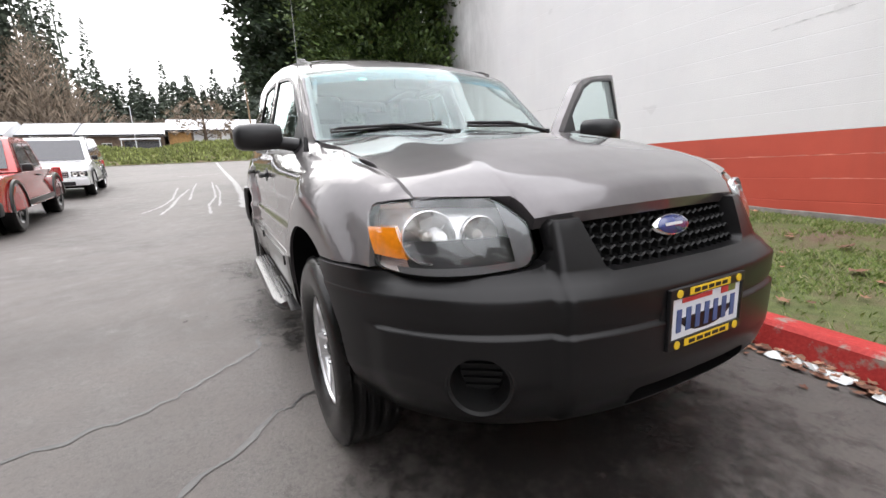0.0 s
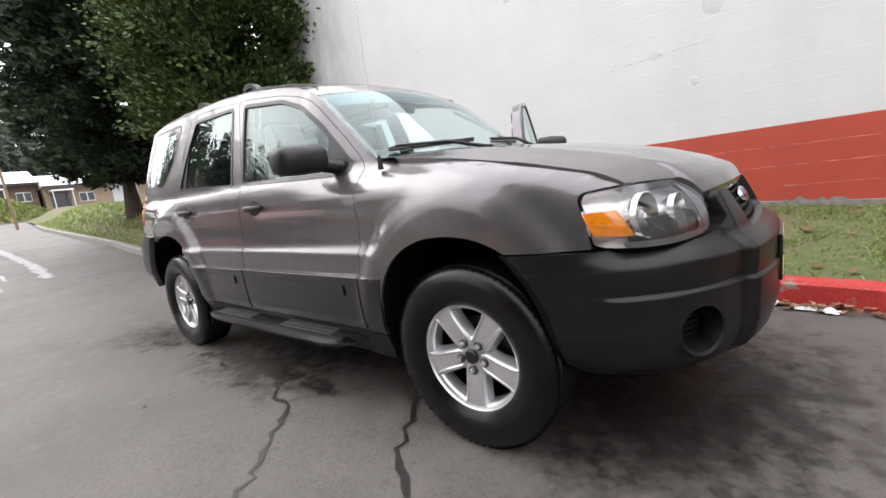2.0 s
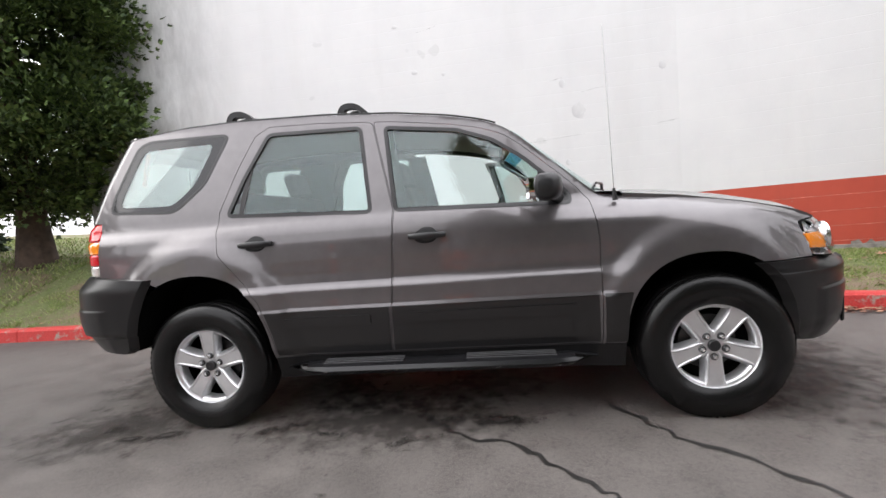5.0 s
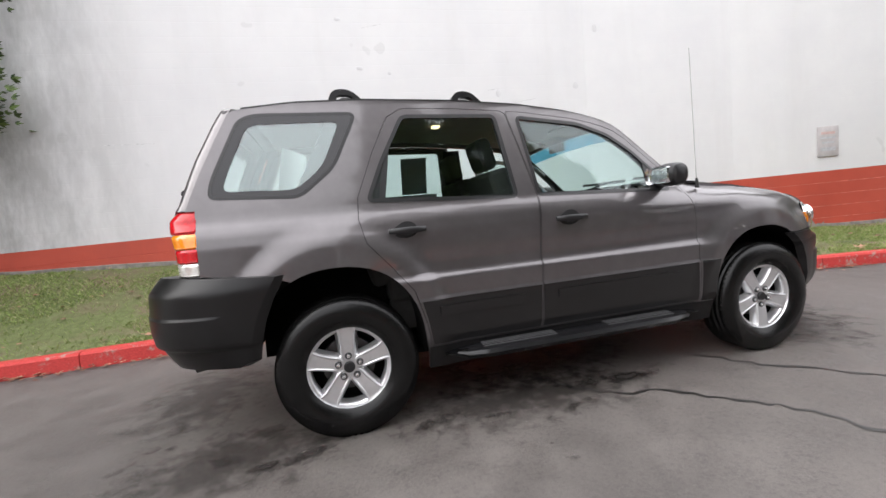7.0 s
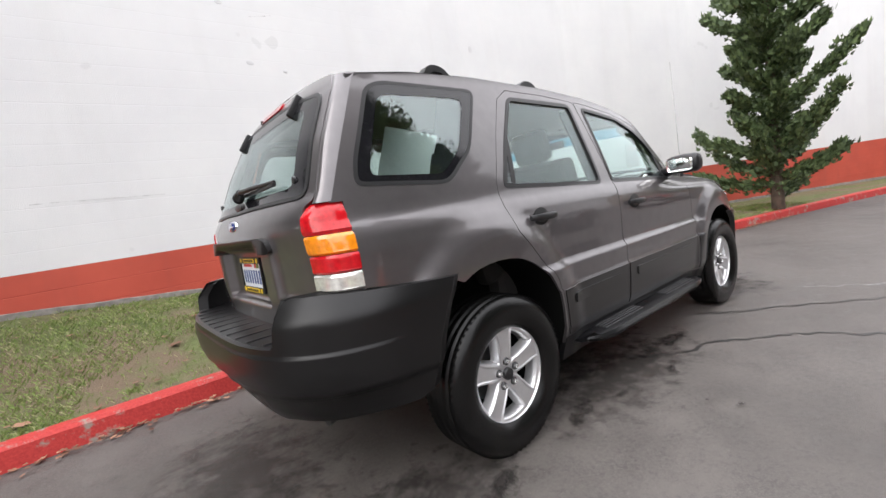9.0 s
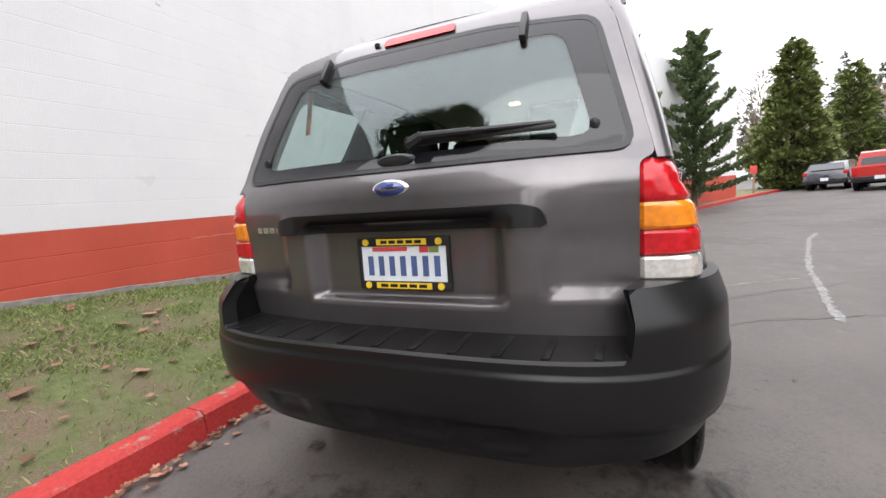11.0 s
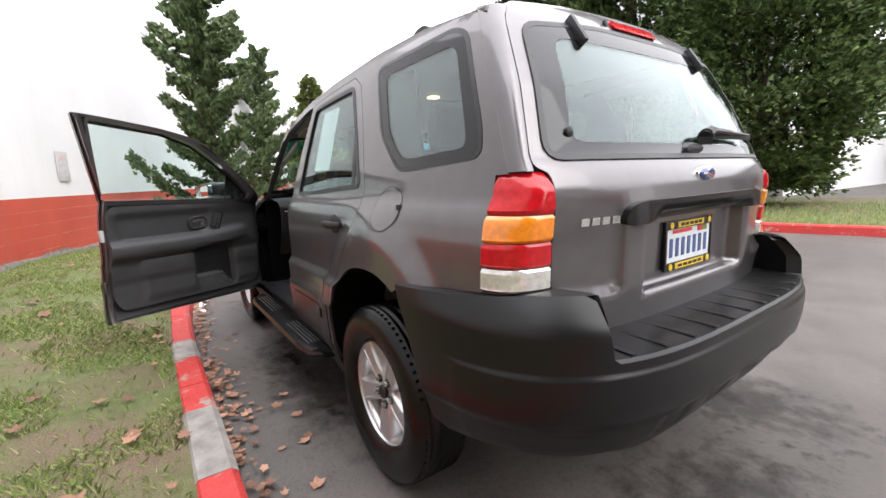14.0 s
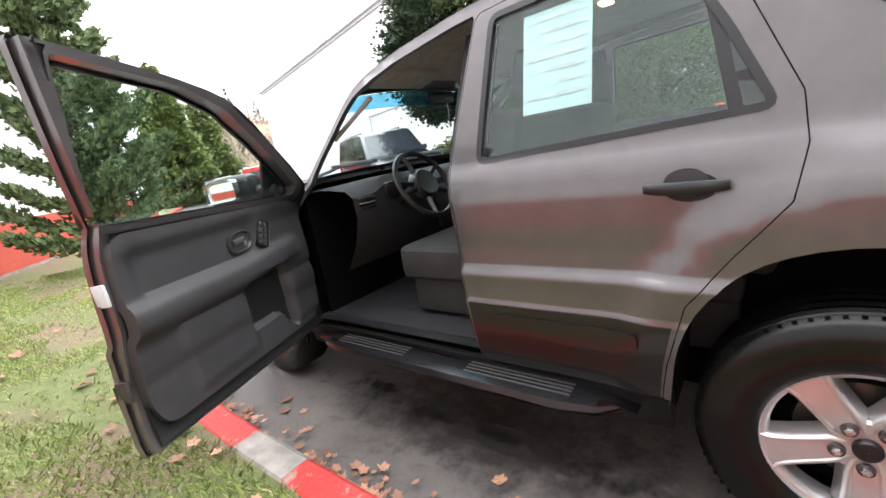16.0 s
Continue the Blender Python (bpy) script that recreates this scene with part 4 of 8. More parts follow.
def door_handle(parent, x, z, sd):
    y = half_width(x, z)
    bm = bmesh.new()
    rows = []
    for i in range(9):
        u = i / 8
        xx = x - 0.095 + 0.19 * u
        up = 0.016 + 0.006 * math.sin(math.pi * u)
        o = 0.012 + 0.026 * math.sin(math.pi * u) ** 0.5
        c = Vector((xx, sd * (y + o), z))
        rows.append([c + Vector((0, sd * 0.009 * math.cos(a), up * math.sin(a) * 0.8)) for a in [2 * math.pi * k / 10 for k in range(10)]])
    vs = grid(bm, rows, close=True)
    bm.faces.new(vs[0])
    bm.faces.new(vs[-1])
    h = part("door_handle", fix_normals(bm), M["black"], parent, "black pull handle")
    ring = [(x - 0.01 + 0.062 * math.cos(2 * math.pi * k / 24), z - 0.004 + 0.036 * math.sin(2 * math.pi * k / 24)) for k in range(24)]
    part("handle_bowl", side_panel(ring, (), sd, -0.0012, 0.03, 0), M["grille"], h)
    bm = bmesh.new()
    poly = [(x + 0.05 * math.cos(2 * math.pi * k / 20), z + 0.008 + 0.036 * math.sin(2 * math.pi * k / 20)) for k in range(20)]
    part("handle_cup", side_panel(poly, (), sd, -0.003, 0.03, 0.004), M["black"], parent)
    return h


def door_mirror(parent, sd):
    bm = bmesh.new()
    rows = []
    for u, r in ((0.0, 0.45), (0.03, 0.8), (0.10, 0.95), (0.5, 1.05), (0.85, 0.98), (0.95, 0.82), (1.0, 0.5)):
        y = 0.800 + 0.215 * u
        cx = 0.585 - 0.05 * u
        rows.append([Vector((cx + (0.070 if math.cos(a) > 0 else 0.052) * r * math.copysign(abs(math.cos(a)) ** 0.7, math.cos(a)), sd * y,
                             1.172 + 0.062 * r * math.copysign(abs(math.sin(a)) ** 0.75, math.sin(a)))) for a in [2 * math.pi * k / 24 for k in range(24)]])
    vs = grid(bm, rows, close=True)
    bm.faces.new(vs[0])
    bm.faces.new(vs[-1])
    rod(bm, (0.63, sd * 0.73, 1.125), (0.60, sd * 0.83, 1.145), 0.034, 0.030, 12)
    part("door_mirror", fix_normals(bm), M["black"], parent, "black door mirror")
    bm = bmesh.new()
    box(bm, (0.006, 0.165, 0.092), (0.488, sd * 0.905, 1.172), bevel=0.02)
    part("mirror_glass", bm, M["chrome"], parent)
    poly = [(0.545, 1.275), (0.69, 1.135), (0.685, 1.09), (0.55, 1.095)]
    part("mirror_sail", side_panel(inset(poly, -0.004), (), sd, 0.0, 0.05, 0.012), M["black"], parent)


def window_set(parent, win, sd, mat, sink=0.008, seal=0.013, frit=0.0, pane="window_glass"):
    part("window_seal", side_panel(inset(win, -0.007), [inset(win, seal)], sd, -0.003, 0.08, 0.012), M["black"], parent)
    glass_pane(side_panel(inset(win, 0.004), (), sd, sink, 0.08, 0), pane, mat, parent)
    if frit:
        part("window_border", side_panel(inset(win, 0.002), [inset(win, frit)], sd, sink - 0.004, 0.08, 0), M["black"], parent)


def build_door_trim(parent, sd, outline):
    """The inner panel of a front door, shaped on its inside."""
    inner = [(-0.19, 0.47), (-0.22, 0.55), (-0.19, 1.10), (0.62, 1.075), (0.735, 1.04), (0.745, 0.62), (0.70, 0.47)]
    bm = sheet(rounded(inner, 0.06), (), 0.018)

    def depth(x, z):
        """How far the panel stands in: an upper insert, an armrest ridge that climbs forward, a pocket and a pad."""
        zr = 0.835 + 0.03 * smooth(0.2, 0.7, x)
        d = 0.085 + 0.016 * smooth(1.10, 1.05, z)
        d += 0.026 * smooth(zr - 0.075, zr - 0.035, z) * smooth(zr + 0.055, zr + 0.02, z) * smooth(0.72, 0.60, x)
        insert = smooth(zr + 0.05, zr + 0.065, z) * smooth(1.048, 1.036, z) * smooth(-0.155, -0.14, x - 0.25 * max(0, 0.95 - z)) * smooth(0.40, 0.385, x)
        pocket = smooth(0.585, 0.605, z + 0.10 * smooth(0.44, 0.54, x)) * smooth(zr - 0.045, zr - 0.065, z) * smooth(0.265, 0.28, x) * smooth(0.545, 0.525, x)
        pad = smooth(0.50, 0.515, z) * smooth(0.757, 0.748, z) * smooth(-0.055, -0.045, x) * smooth(0.27, 0.262, x)
        kick = smooth(0.555, 0.565, x) * smooth(0.745, 0.735, z) * smooth(0.50, 0.52, z)
        return d - 0.014 * insert - 0.040 * pocket + 0.012 * pad + 0.014 * kick
    for v in bm.verts:
        v.co.y = sd * (half_width(v.co.x, min(v.co.z, 1.1)) - depth(v.co.x, v.co.z))
    flange(bm, lambda c: Vector((0, sd * 0.05, 0)))
    part("door_trim", fix_normals(bm), M["door_grey"], parent, "dark grey moulded inner door panel", 40)

    def facing(x, z, o):
        return sd * (half_width(x, z) - depth(x, z) - o)
    bm = bmesh.new()
    rows = []
    for r, o in ((1.0, 0.0), (0.97, 0.007), (0.86, 0.009), (0.74, 0.002), (0.70, -0.006), (0.02, -0.006)):
        rows.append([(0.325 + 0.072 * r * math.copysign(abs(math.cos(t)) ** 0.7, math.cos(t)), facing(0.325, 0.955, o), 0.955 + 0.046 * r * math.copysign(abs(math.sin(t)) ** 0.8, math.sin(t)) + 0.10 * 0.072 * r * math.cos(t)) for t in [2 * math.pi * k / 28 for k in range(28)]])
    grid(bm, rows, close=True)
    part("handle_bezel", fix_normals(bm), M["black"], parent, "glossy black oval handle bezel")
    bm = bmesh.new()
    box(bm, (0.066, 0.012, 0.024), (0.318, facing(0.325, 0.955, 0.006), 0.962), Matrix.Rotation(radians(-8), 3, "Y"), 0.006)
    part("inner_handle", bm, M["lamp_dark"], parent, "dark inner door handle")
    bm = bmesh.new()
    box(bm, (0.018, 0.006, 0.022), (0.352, facing(0.325, 0.955, 0.002), 0.945), None, 0.004)
    part("lock_slider", bm, M["lamp_grey"], parent)
    plate = part("switch_plate", box(bmesh.new(), (0.066, 0.008, 0.118), (0.448, facing(0.448, 0.955, 0.002), 0.960), Matrix.Rotation(radians(22), 3, "Y"), 0.012), M["black"], parent)
    for k in range(2):
        for j in range(4):
            c = Matrix.Rotation(radians(22), 3, "Y") @ Vector((-0.014 + 0.028 * k, 0, -0.040 + 0.027 * j))
            part("window_switch", box(bmesh.new(), (0.020, 0.008, 0.018), (0.448 + c.x, facing(0.448, 0.955, 0.006), 0.960 + c.z), Matrix.Rotation(radians(22), 3, "Y"), 0.003), M["lamp_dark"], plate)


def build_door_shell(parent, sd):
    """The painted edge and inner frame of the opened door."""
    bm = side_panel(inset(FRONT_DOOR, 0.012), [inset(WIN_F, 0.004)], sd, 0.060, 0.08, -0.045)
    part("door_inner_frame", bm, M["paint"], parent)
    bm = side_panel(inset(FRONT_DOOR, 0.028), [inset(WIN_F, -0.018)], sd, 0.072, 0.08, 0.008)
    part("door_seal", bm, M["black"], parent)
    for z in (0.62, 0.93):
        bm = bmesh.new()
        box(bm, (0.012, 0.05, 0.07), (-0.212 if z > 0.8 else -0.235, sd * (half_width(-0.2, z) - 0.034), z), bevel=0.003)
        part("latch_plate", bm, M["roof_far"] if z > 0.8 else M["steel"], parent)


# ---- the parked car: assembly ----
LOW_F = [(-0.245, 0.647), (0.785, 0.647), (0.785, 0.40), (-0.255, 0.40)]
LOW_R = [(-0.93, 0.647), (-0.25, 0.647), (-0.262, 0.40), (-0.884, 0.40), (-0.90, 0.52)]
car = thing("car", "dark grey compact SUV with its driver's door wide open", "car")
for sd in (-1, 1):
    part("body_side", side_panel(SIDE, [FRONT_DOOR, REAR_DOOR, WIN_Q], sd, 0, 0.03, 0.03, CUTS[1:]), M["paint"], car)
    part("front_fender", side_panel(FENDER, (), sd, 0, 0.028, 0.03, CUTS[1:5]), M["paint"], car)
    quarter = part("quarter_window_frame", side_panel(inset(WIN_Q, -0.004), [inset(WIN_Q, 0.012)], sd, -0.002, 0.08, 0.01), M["black"], car)
    glass_pane(side_panel(inset(WIN_Q, 0.003), (), sd, 0.002, 0.08, 0), "quarter_glass", M["tint"], quarter, label="dark privacy glass")
    part("glass_border", side_panel(inset(WIN_Q, 0.002), [rounded([(-1.800, 1.265), (-1.775, 1.34), (-1.668, 1.585), (-1.225, 1.585), (-1.335, 1.355), (-1.465, 1.250)], 0.05)], sd, -0.0015, 0.08, 0), M["frit"], quarter)
    # doors
    rear = part("rear_door", side_panel(inset(REAR_DOOR, 0.003), [WIN_R, inset(LOW_R, 0.016)], sd, 0, 0.032, 0.025, CUTS), M["paint"], car)
    window_set(rear, WIN_R, sd, M["glass"])
    part("window_bar", side_panel([(-1.075, 1.15), (-1.045, 1.15), (-0.955, 1.62), (-0.985, 1.62)], (), sd, 0.004, 0.1, 0.01), M["black"], rear)
    part("window_corner", side_panel([(-1.13, 1.16), (-1.06, 1.15), (-0.97, 1.60), (-0.91, 1.60), (-1.04, 1.37)], (), sd, 0.006, 0.1, 0.0), M["black"], rear)
    door_handle(rear, -0.955, 1.005, sd)
    front = part("front_door", side_panel(inset(FRONT_DOOR, 0.003), [WIN_F, inset(LOW_F, 0.016)], sd, 0, 0.04, 0.025, CUTS), M["paint"], car, "open driver's door" if sd > 0 else "")
    window_set(front, WIN_F, sd, M["glass"])
    door_handle(front, -0.035, 0.985, sd)
    door_mirror(front, sd)
    build_door_trim(front, sd, FRONT_DOOR)
    build_door_shell(front, sd)
    # lower cladding strips on the doors
    for own, poly in ((front, LOW_F), (rear, LOW_R)):
        poly = inset(poly, 0.006)
        part("door_cladding", side_panel(poly, (), sd, -0.005, 0.03, 0.01, (0.44, 0.635)), M["low_paint"], own, "charcoal painted lower panel")
        a, b = min(p[0] for p in poly) + 0.09, max(p[0] for p in poly) - 0.10
        part("rub_strip", side_panel(rounded([(a, 0.555), (a, 0.605), (b, 0.605), (b, 0.555)], 0.012), (), sd, -0.013, 0.08, 0.012), M["low_paint"], own)
    part("sill_cladding", side_panel([(-0.90, 0.392), (0.90, 0.392), (0.90, 0.27), (-0.90, 0.27)], (), sd, -0.003, 0.06, 0.03), M["plastic"], car)
    part("fender_cladding", side_panel([(0.806, 0.647), (0.935, 0.647), (0.915, 0.56), (0.903, 0.40), (0.803, 0.40)], (), sd, -0.004, 0.03, 0.01), M["low_paint"], car)
    for pts in (ARCH_F, ARCH_R):
        bm = bmesh.new()
        rows = []
        for i, (x, z) in enumerate(pts):
            y = half_width(x, z)
            if x < -1.5:
                z = max(z, 0.455)
            rows.append([(x, sd * (y - 0.012), z), (x, sd * (y - 0.06), z - 0.004), (x, sd * 0.52, z + 0.02)])
        grid(bm, rows)
        part("wheel_liner", fix_normals(bm), M["under"], car)
        bm = bmesh.new()
        cx = sum(p[0] for p in pts) / len(pts)
        vs = [bm.verts.new((x, sd * 0.52, z + 0.02)) for x, z in pts]
        bm.faces.new(vs)
        part("wheel_well", bm, M["under"], car)
    # running board
    bm = bmesh.new()
    rows = []
    for i in range(15):
        u = i / 14
        e = min(1.0, min(u, 1 - u) * 9) ** 0.5
        x = -0.82 + 1.58 * u
        rows.append([(x, sd * (0.80 + dy), 0.345 + dz * e) for dy, dz in ((0.0, 0.02), (0.08, 0.024), (0.115 * e + 0.02, 0.014), (0.125 * e + 0.02, -0.006), (0.11 * e + 0.02, -0.028), (0.06, -0.036), (0.0, -0.03))])
    vs = grid(bm, rows, close=True)
    bm.faces.new(vs[0])
    bm.faces.new(vs[-1])
    board = part("running_board", fix_normals(bm), M["board"], car, "black tubular running board with tread ribs")
    for x0, x1 in ((-0.62, -0.20), (0.12, 0.56)):
        for j in range(5):
            bm = bmesh.new()
            box(bm, (x1 - x0, 0.007, 0.006), ((x0 + x1) / 2, sd * (0.825 + 0.018 * j), 0.3715 - 0.0004 * j * j), bevel=0.002)
            part("tread_rib", bm, M["rib"], board)
    for x in (-0.6, 0.0, 0.55):
        bm = bmesh.new()
        rod(bm, (x, sd * 0.6, 0.33), (x, sd * 0.86, 0.33), 0.018)
        part("board_bracket", bm, M["under"], board)
    build_wheel(car, HUB_X, sd)
    build_wheel(car, -HUB_X, sd)
    # the opened driver's door turns about its hinge
    if sd > 0:
        hinge = Vector((0.80, 0.79, 0))
        low = Matrix.Translation((0, 0, 0.45))
        lean = low @ Matrix.Rotation(radians(3.2), 4, Vector((-0.383, 0.924, 0))) @ low.inverted()
        front.matrix_world = Matrix.Translation(hinge) @ lean @ Matrix.Rotation(radians(-67.5), 4, "Z") @ Matrix.Translation(-hinge)

# roof
bm = bmesh.new()
rows = []
for i in range(31):
    u = i / 30
    row = []
    for j in range(-12, 13):
        v = j / 12
        x = -1.776 + (0.415 + 1.776) * u + 0.055 * (1 - v * v) * smooth(0.6, 1.0, u) - 0.015 * (1 - v * v) * smooth(0.3, 0.0, u)
        xe = max(-1.76, min(0.9, -1.772 + (0.415 + 1.772) * u))
        g, gy = GUTTER(xe), GUTTER_Y(xe)
        row.append((x, gy * v, g + 0.058 * (1 - abs(v) ** 2.6) * (1 - 0.25 * smooth(0.75, 1.0, u))))
    rows.append(row)
grid(bm, rows)
flange(bm, lambda c: Vector((0, 0, -0.012)))
part("roof", fix_normals(bm), M["paint"], car)
for sd in (-1, 1):
    bm = bmesh.new()
    grid(bm, [[(x, sd * (GUTTER_Y(x) - 0.045 + d), GUTTER(x) + h) for d, h in ((-0.024, 0.022), (-0.023, 0.027), (-0.013, 0.024), (-0.012, 0.014))] for x in [-1.7 + 2.05 * i / 30 for i in range(31)]])
    part("roof_seam", fix_normals(bm), M["black"], car)

# windscreen and its black edge
def screen(u, v, grow=1.0):
    x = 0.830 + (0.415 - 0.830) * u
    g, gy = GUTTER(x), GUTTER_Y(x) - 0.012
    b = 1 - v * v
    return Vector((x + (0.165 * (1 - u) + 0.055 * u) * b, gy * v * grow, g + (0.012 + 0.036 * u) * b + 0.002))


bm = bmesh.new()
grid(bm, [[screen(i / 16, j / 12) for j in range(-12, 13)] for i in range(17)])
screen_ob = glass_pane(fix_normals(bm), "windscreen", M["glass"], car, 0.005)
bm = bmesh.new()
for u0, u1, v0, v1 in ((0.0, 0.055, -1, 1), (0.978, 1.0, -1, 1), (0.055, 0.955, -1.0, -0.955), (0.055, 0.955, 0.955, 1.0)):
    grid(bm, [[screen(u0 + (u1 - u0) * i / 8, v0 + (v1 - v0) * j / 16) - Vector((0.004, 0, 0.006)) for j in range(17)] for i in range(9)])
part("screen_border", fix_normals(bm), M["black"], screen_ob)
bm = bmesh.new()
grid(bm, [[screen(0.80 + 0.17 * i / 4, j / 12 * 0.95) - Vector((0.004, 0, 0.006)) for j in range(-12, 13)] for i in range(5)])
glass_pane(fix_normals(bm), "shade_band", M["shade_glass"], screen_ob, 0.001, "blue tinted band along the top of the windscreen")
bm = bmesh.new()
grid(bm, [[(0.900 + 0.138 * (1 - v * v) + dx, 0.70 * v, 1.128 + 0.012 * (1 - v * v) + dz) for v in [j / 10 for j in range(-10, 11)]] for dx, dz in ((-0.085, 0.010), (-0.04, 0.008), (0.02, 0.004), (0.045, 0.0), (0.075, -0.035))])
part("cowl", fix_normals(bm), M["black"], car, "black plastic cowl below the windscreen")

# bonnet
NOSE_Y = [0, 0.2, 0.36, 0.425, 0.440, 0.452, 0.55, 0.676]
NOSE_X = [2.084, 2.072, 2.040, 2.014, 1.985, 1.955, 1.905, 1.846]
NOSE_Z = [0.888, 0.885, 0.877, 0.869, 0.905, 0.924, 0.928, 0.934]


def hood_point(u, y):
    a = abs(y)
    v = a / 0.676
    hy = 1.0 + 0.033 * (1 - u)
    xr, xf = 0.955 + 0.105 * (1 - v * v), float(np.interp(a, NOSE_Y, NOSE_X))
    x = xr + (xf - xr) * u
    crown = float(np.interp(x, [0.95, 1.4, 1.8, 2.0], [0.030, 0.052, 0.062, 0.064]))
    base = FENDER_TOP(0.93 + (x - 0.955) * 0.985)
    z = base + crown * (1 - v ** 2.4) + 0.009 * math.exp(-((v - 0.66) / 0.10) ** 2) * (1 - 0.4 * u)
    k = max(0.0, (u - 0.88) / 0.12)
    k = (1 - math.sqrt(max(0.0, 1 - k * k))) * 0.75 + 0.25 * k * k
    return Vector((x, y * hy, z + (float(np.interp(a, NOSE_Y, NOSE_Z)) - z) * k))


cols = [0.425 * j / 14 for j in range(15)] + [0.433, 0.440, 0.447, 0.453] + [0.475 + 0.201 * j / 8 for j in range(9)]
cols = [-y for y in cols[:0:-1]] + cols
bm = bmesh.new()
grid(bm, [[hood_point((i / 40) ** 0.8, y) for y in cols] for i in range(41)])
flange(bm, lambda c: Vector((-0.012 if c.x > 1.5 else 0, 0, -0.03)))
part("bonnet", fix_normals(bm), M["paint"], car)

# front bumper
at_f, s_f, len_f = plan_curve(0.665, 1, 0.850, 2.8, 0.50, 1.50)
OFF_F = table([(0.29, -0.12), (0.34, -0.05), (0.40, -0.012), (0.46, 0.004), (0.58, 0.008), (0.66, 0.010), (0.684, 0.011), (0.694, 0.007), (0.716, -0.020), (0.738, -0.044), (0.76, -0.052), (0.80, -0.068), (0.86, -0.094), (0.92, -0.130)])
e_f = len_f - 0.004
a44 = s_f(0.430)


def off_f(s, z):
    """The bumper's relief: a fine ledge along its middle, a proud centre and fuller ends."""
    a = abs(s)
    ledge = smooth(e_f - 0.27, e_f - 0.34, a)
    o = OFF_F(z)
    if z > 0.695:
        o = 0.010 + (o - 0.010) * (1 - 0.9 * smooth(e_f - 0.40, e_f - 0.22, a))
    o += 0.007 * ledge * smooth(0.603, 0.595, z) - 0.004 * ledge * smooth(0.598, 0.603, z) * smooth(0.63, 0.605, z)
    o += 0.026 * smooth(a44 + 0.016, a44 - 0.004, a) * smooth(0.33, 0.36, z)
    return o + 0.014 * smooth(e_f - 0.32, e_f - 0.06, a)


half_top = [(0, 0.736), (s_f(0.280), 0.736), (s_f(0.300), 0.750), (s_f(0.345), 0.866), (s_f(0.420), 0.866), (s_f(0.434), 0.848), (s_f(0.430), 0.79), (s_f(0.442), 0.764), (s_f(0.47), 0.752), (s_f(0.56), 0.740), (s_f(0.669), 0.734), (s_f(0.74), 0.740), (e_f - 0.19, 0.748), (e_f - 0.02, 0.745)]
half_bot = [(e_f - 0.055, 0.712), (e_f - 0.10, 0.655), (e_f - 0.145, 0.56), (e_f - 0.165, 0.46), (e_f - 0.185, 0.39), (e_f - 0.24, 0.35), (s_f(0.70), 0.318), (s_f(0.5), 0.310), (s_f(0.3), 0.335), (0, 0.335)]
out_f = half_top + half_bot
out_f = out_f + [(-s, z) for s, z in out_f[::-1] if s > 1e-6]
FOG = [(s_f(0.605) + 0.074 * math.cos(2 * math.pi * k / 24), 0.475 + 0.074 * math.sin(2 * math.pi * k / 24)) for k in range(24)]
INTAKE = rounded([(-0.26, 0.375), (-0.24, 0.43), (0.24, 0.43), (0.26, 0.375)], 0.02)
bumper = part("front_bumper", wrap_panel(at_f, off_f, out_f, [FOG, mirror_y(FOG), INTAKE], 0.03, (0.590, 0.595, 0.599, 0.603, 0.610, 0.684, 0.689, 0.694, 0.716, 0.738, 0.76, 0.80), 0.05), M["plastic"], car, "dark grey textured plastic bumper")
for sg in (1, -1):
    x, y, n = at_f(sg * s_f(0.605))
    q = Matrix.Translation((x, y, 0.475)) @ Vector((n.x, n.y, 0)).to_track_quat("Z", "Y").to_matrix().to_4x4()
    bm = bmesh.new()
    lathe(bm, [(0.071, -0.02), (0.074, 0.004), (0.082, 0.010), (0.090, 0.004), (0.090, -0.004)], 40, "Z")
    lathe(bm, [(0.071, -0.02), (0.064, -0.05), (0.058, -0.075), (0.001, -0.078)], 40, "Z")
    for k in range(5):
        box(bm, (0.11 - 0.012 * abs(k - 2), 0.006, 0.012), (0, -0.04 + 0.02 * k, -0.068))
    for v in bm.verts:
        v.co = q @ v.co
    part("fog_lamp_recess", fix_normals(bm), M["grille"], bumper)
bm = bmesh.new()
box(bm, (0.12, 0.6, 0.10), (2.00, 0, 0.40))
part("intake_back", bm, M["under"], bumper)

# grille of six-sided cells
bm = bmesh.new()
cell = 0.034
for i in range(-13, 14):
    for j in range(6):
        y = i * cell + (cell / 2 if j % 2 else 0)
        z = 0.742 + j * cell * 0.80
        if abs(y) > 0.315 + 0.3 * (z - 0.75) or z > 0.885:
            continue
        x = 2.112 - 0.60 * (z - 0.75) - 0.30 * abs(y) ** 2
        ring = []
        for r, d in ((cell * 0.58, 0), (cell * 0.46, 0.004), (cell * 0.44, -0.02)):
            ring.append([bm.verts.new((x + d, y + r * math.sin(math.pi * k / 3), z + r * math.cos(math.pi * k / 3))) for k in range(6)])
        for a, b in zip(ring, ring[1:]):
            for k in range(6):
                bm.faces.new((a[k], a[(k + 1) % 6], b[(k + 1) % 6], b[k]))
grille = part("grille", fix_normals(bm), M["grille"], car, "black honeycomb grille")
bm = bmesh.new()
box(bm, (0.02, 0.70, 0.17), (1.985, 0, 0.805))
part("grille_back", bm, M["under"], grille)
nose = Matrix(((0, 0, 1, 0), (1, 0, 0, 0), (0, 1, 0, 0), (0, 0, 0, 1)))
tail = Matrix(((0, 0, -1, 0), (-1, 0, 0, 0), (0, 1, 0, 0), (0, 0, 0, 1)))
oval(car, Matrix.Translation((2.088, 0, 0.814)) @ Matrix.Rotation(radians(-24), 4, "Y") @ nose, 0.074, 0.032, "blue oval badge with a chrome rim")
mount = bmesh.new()
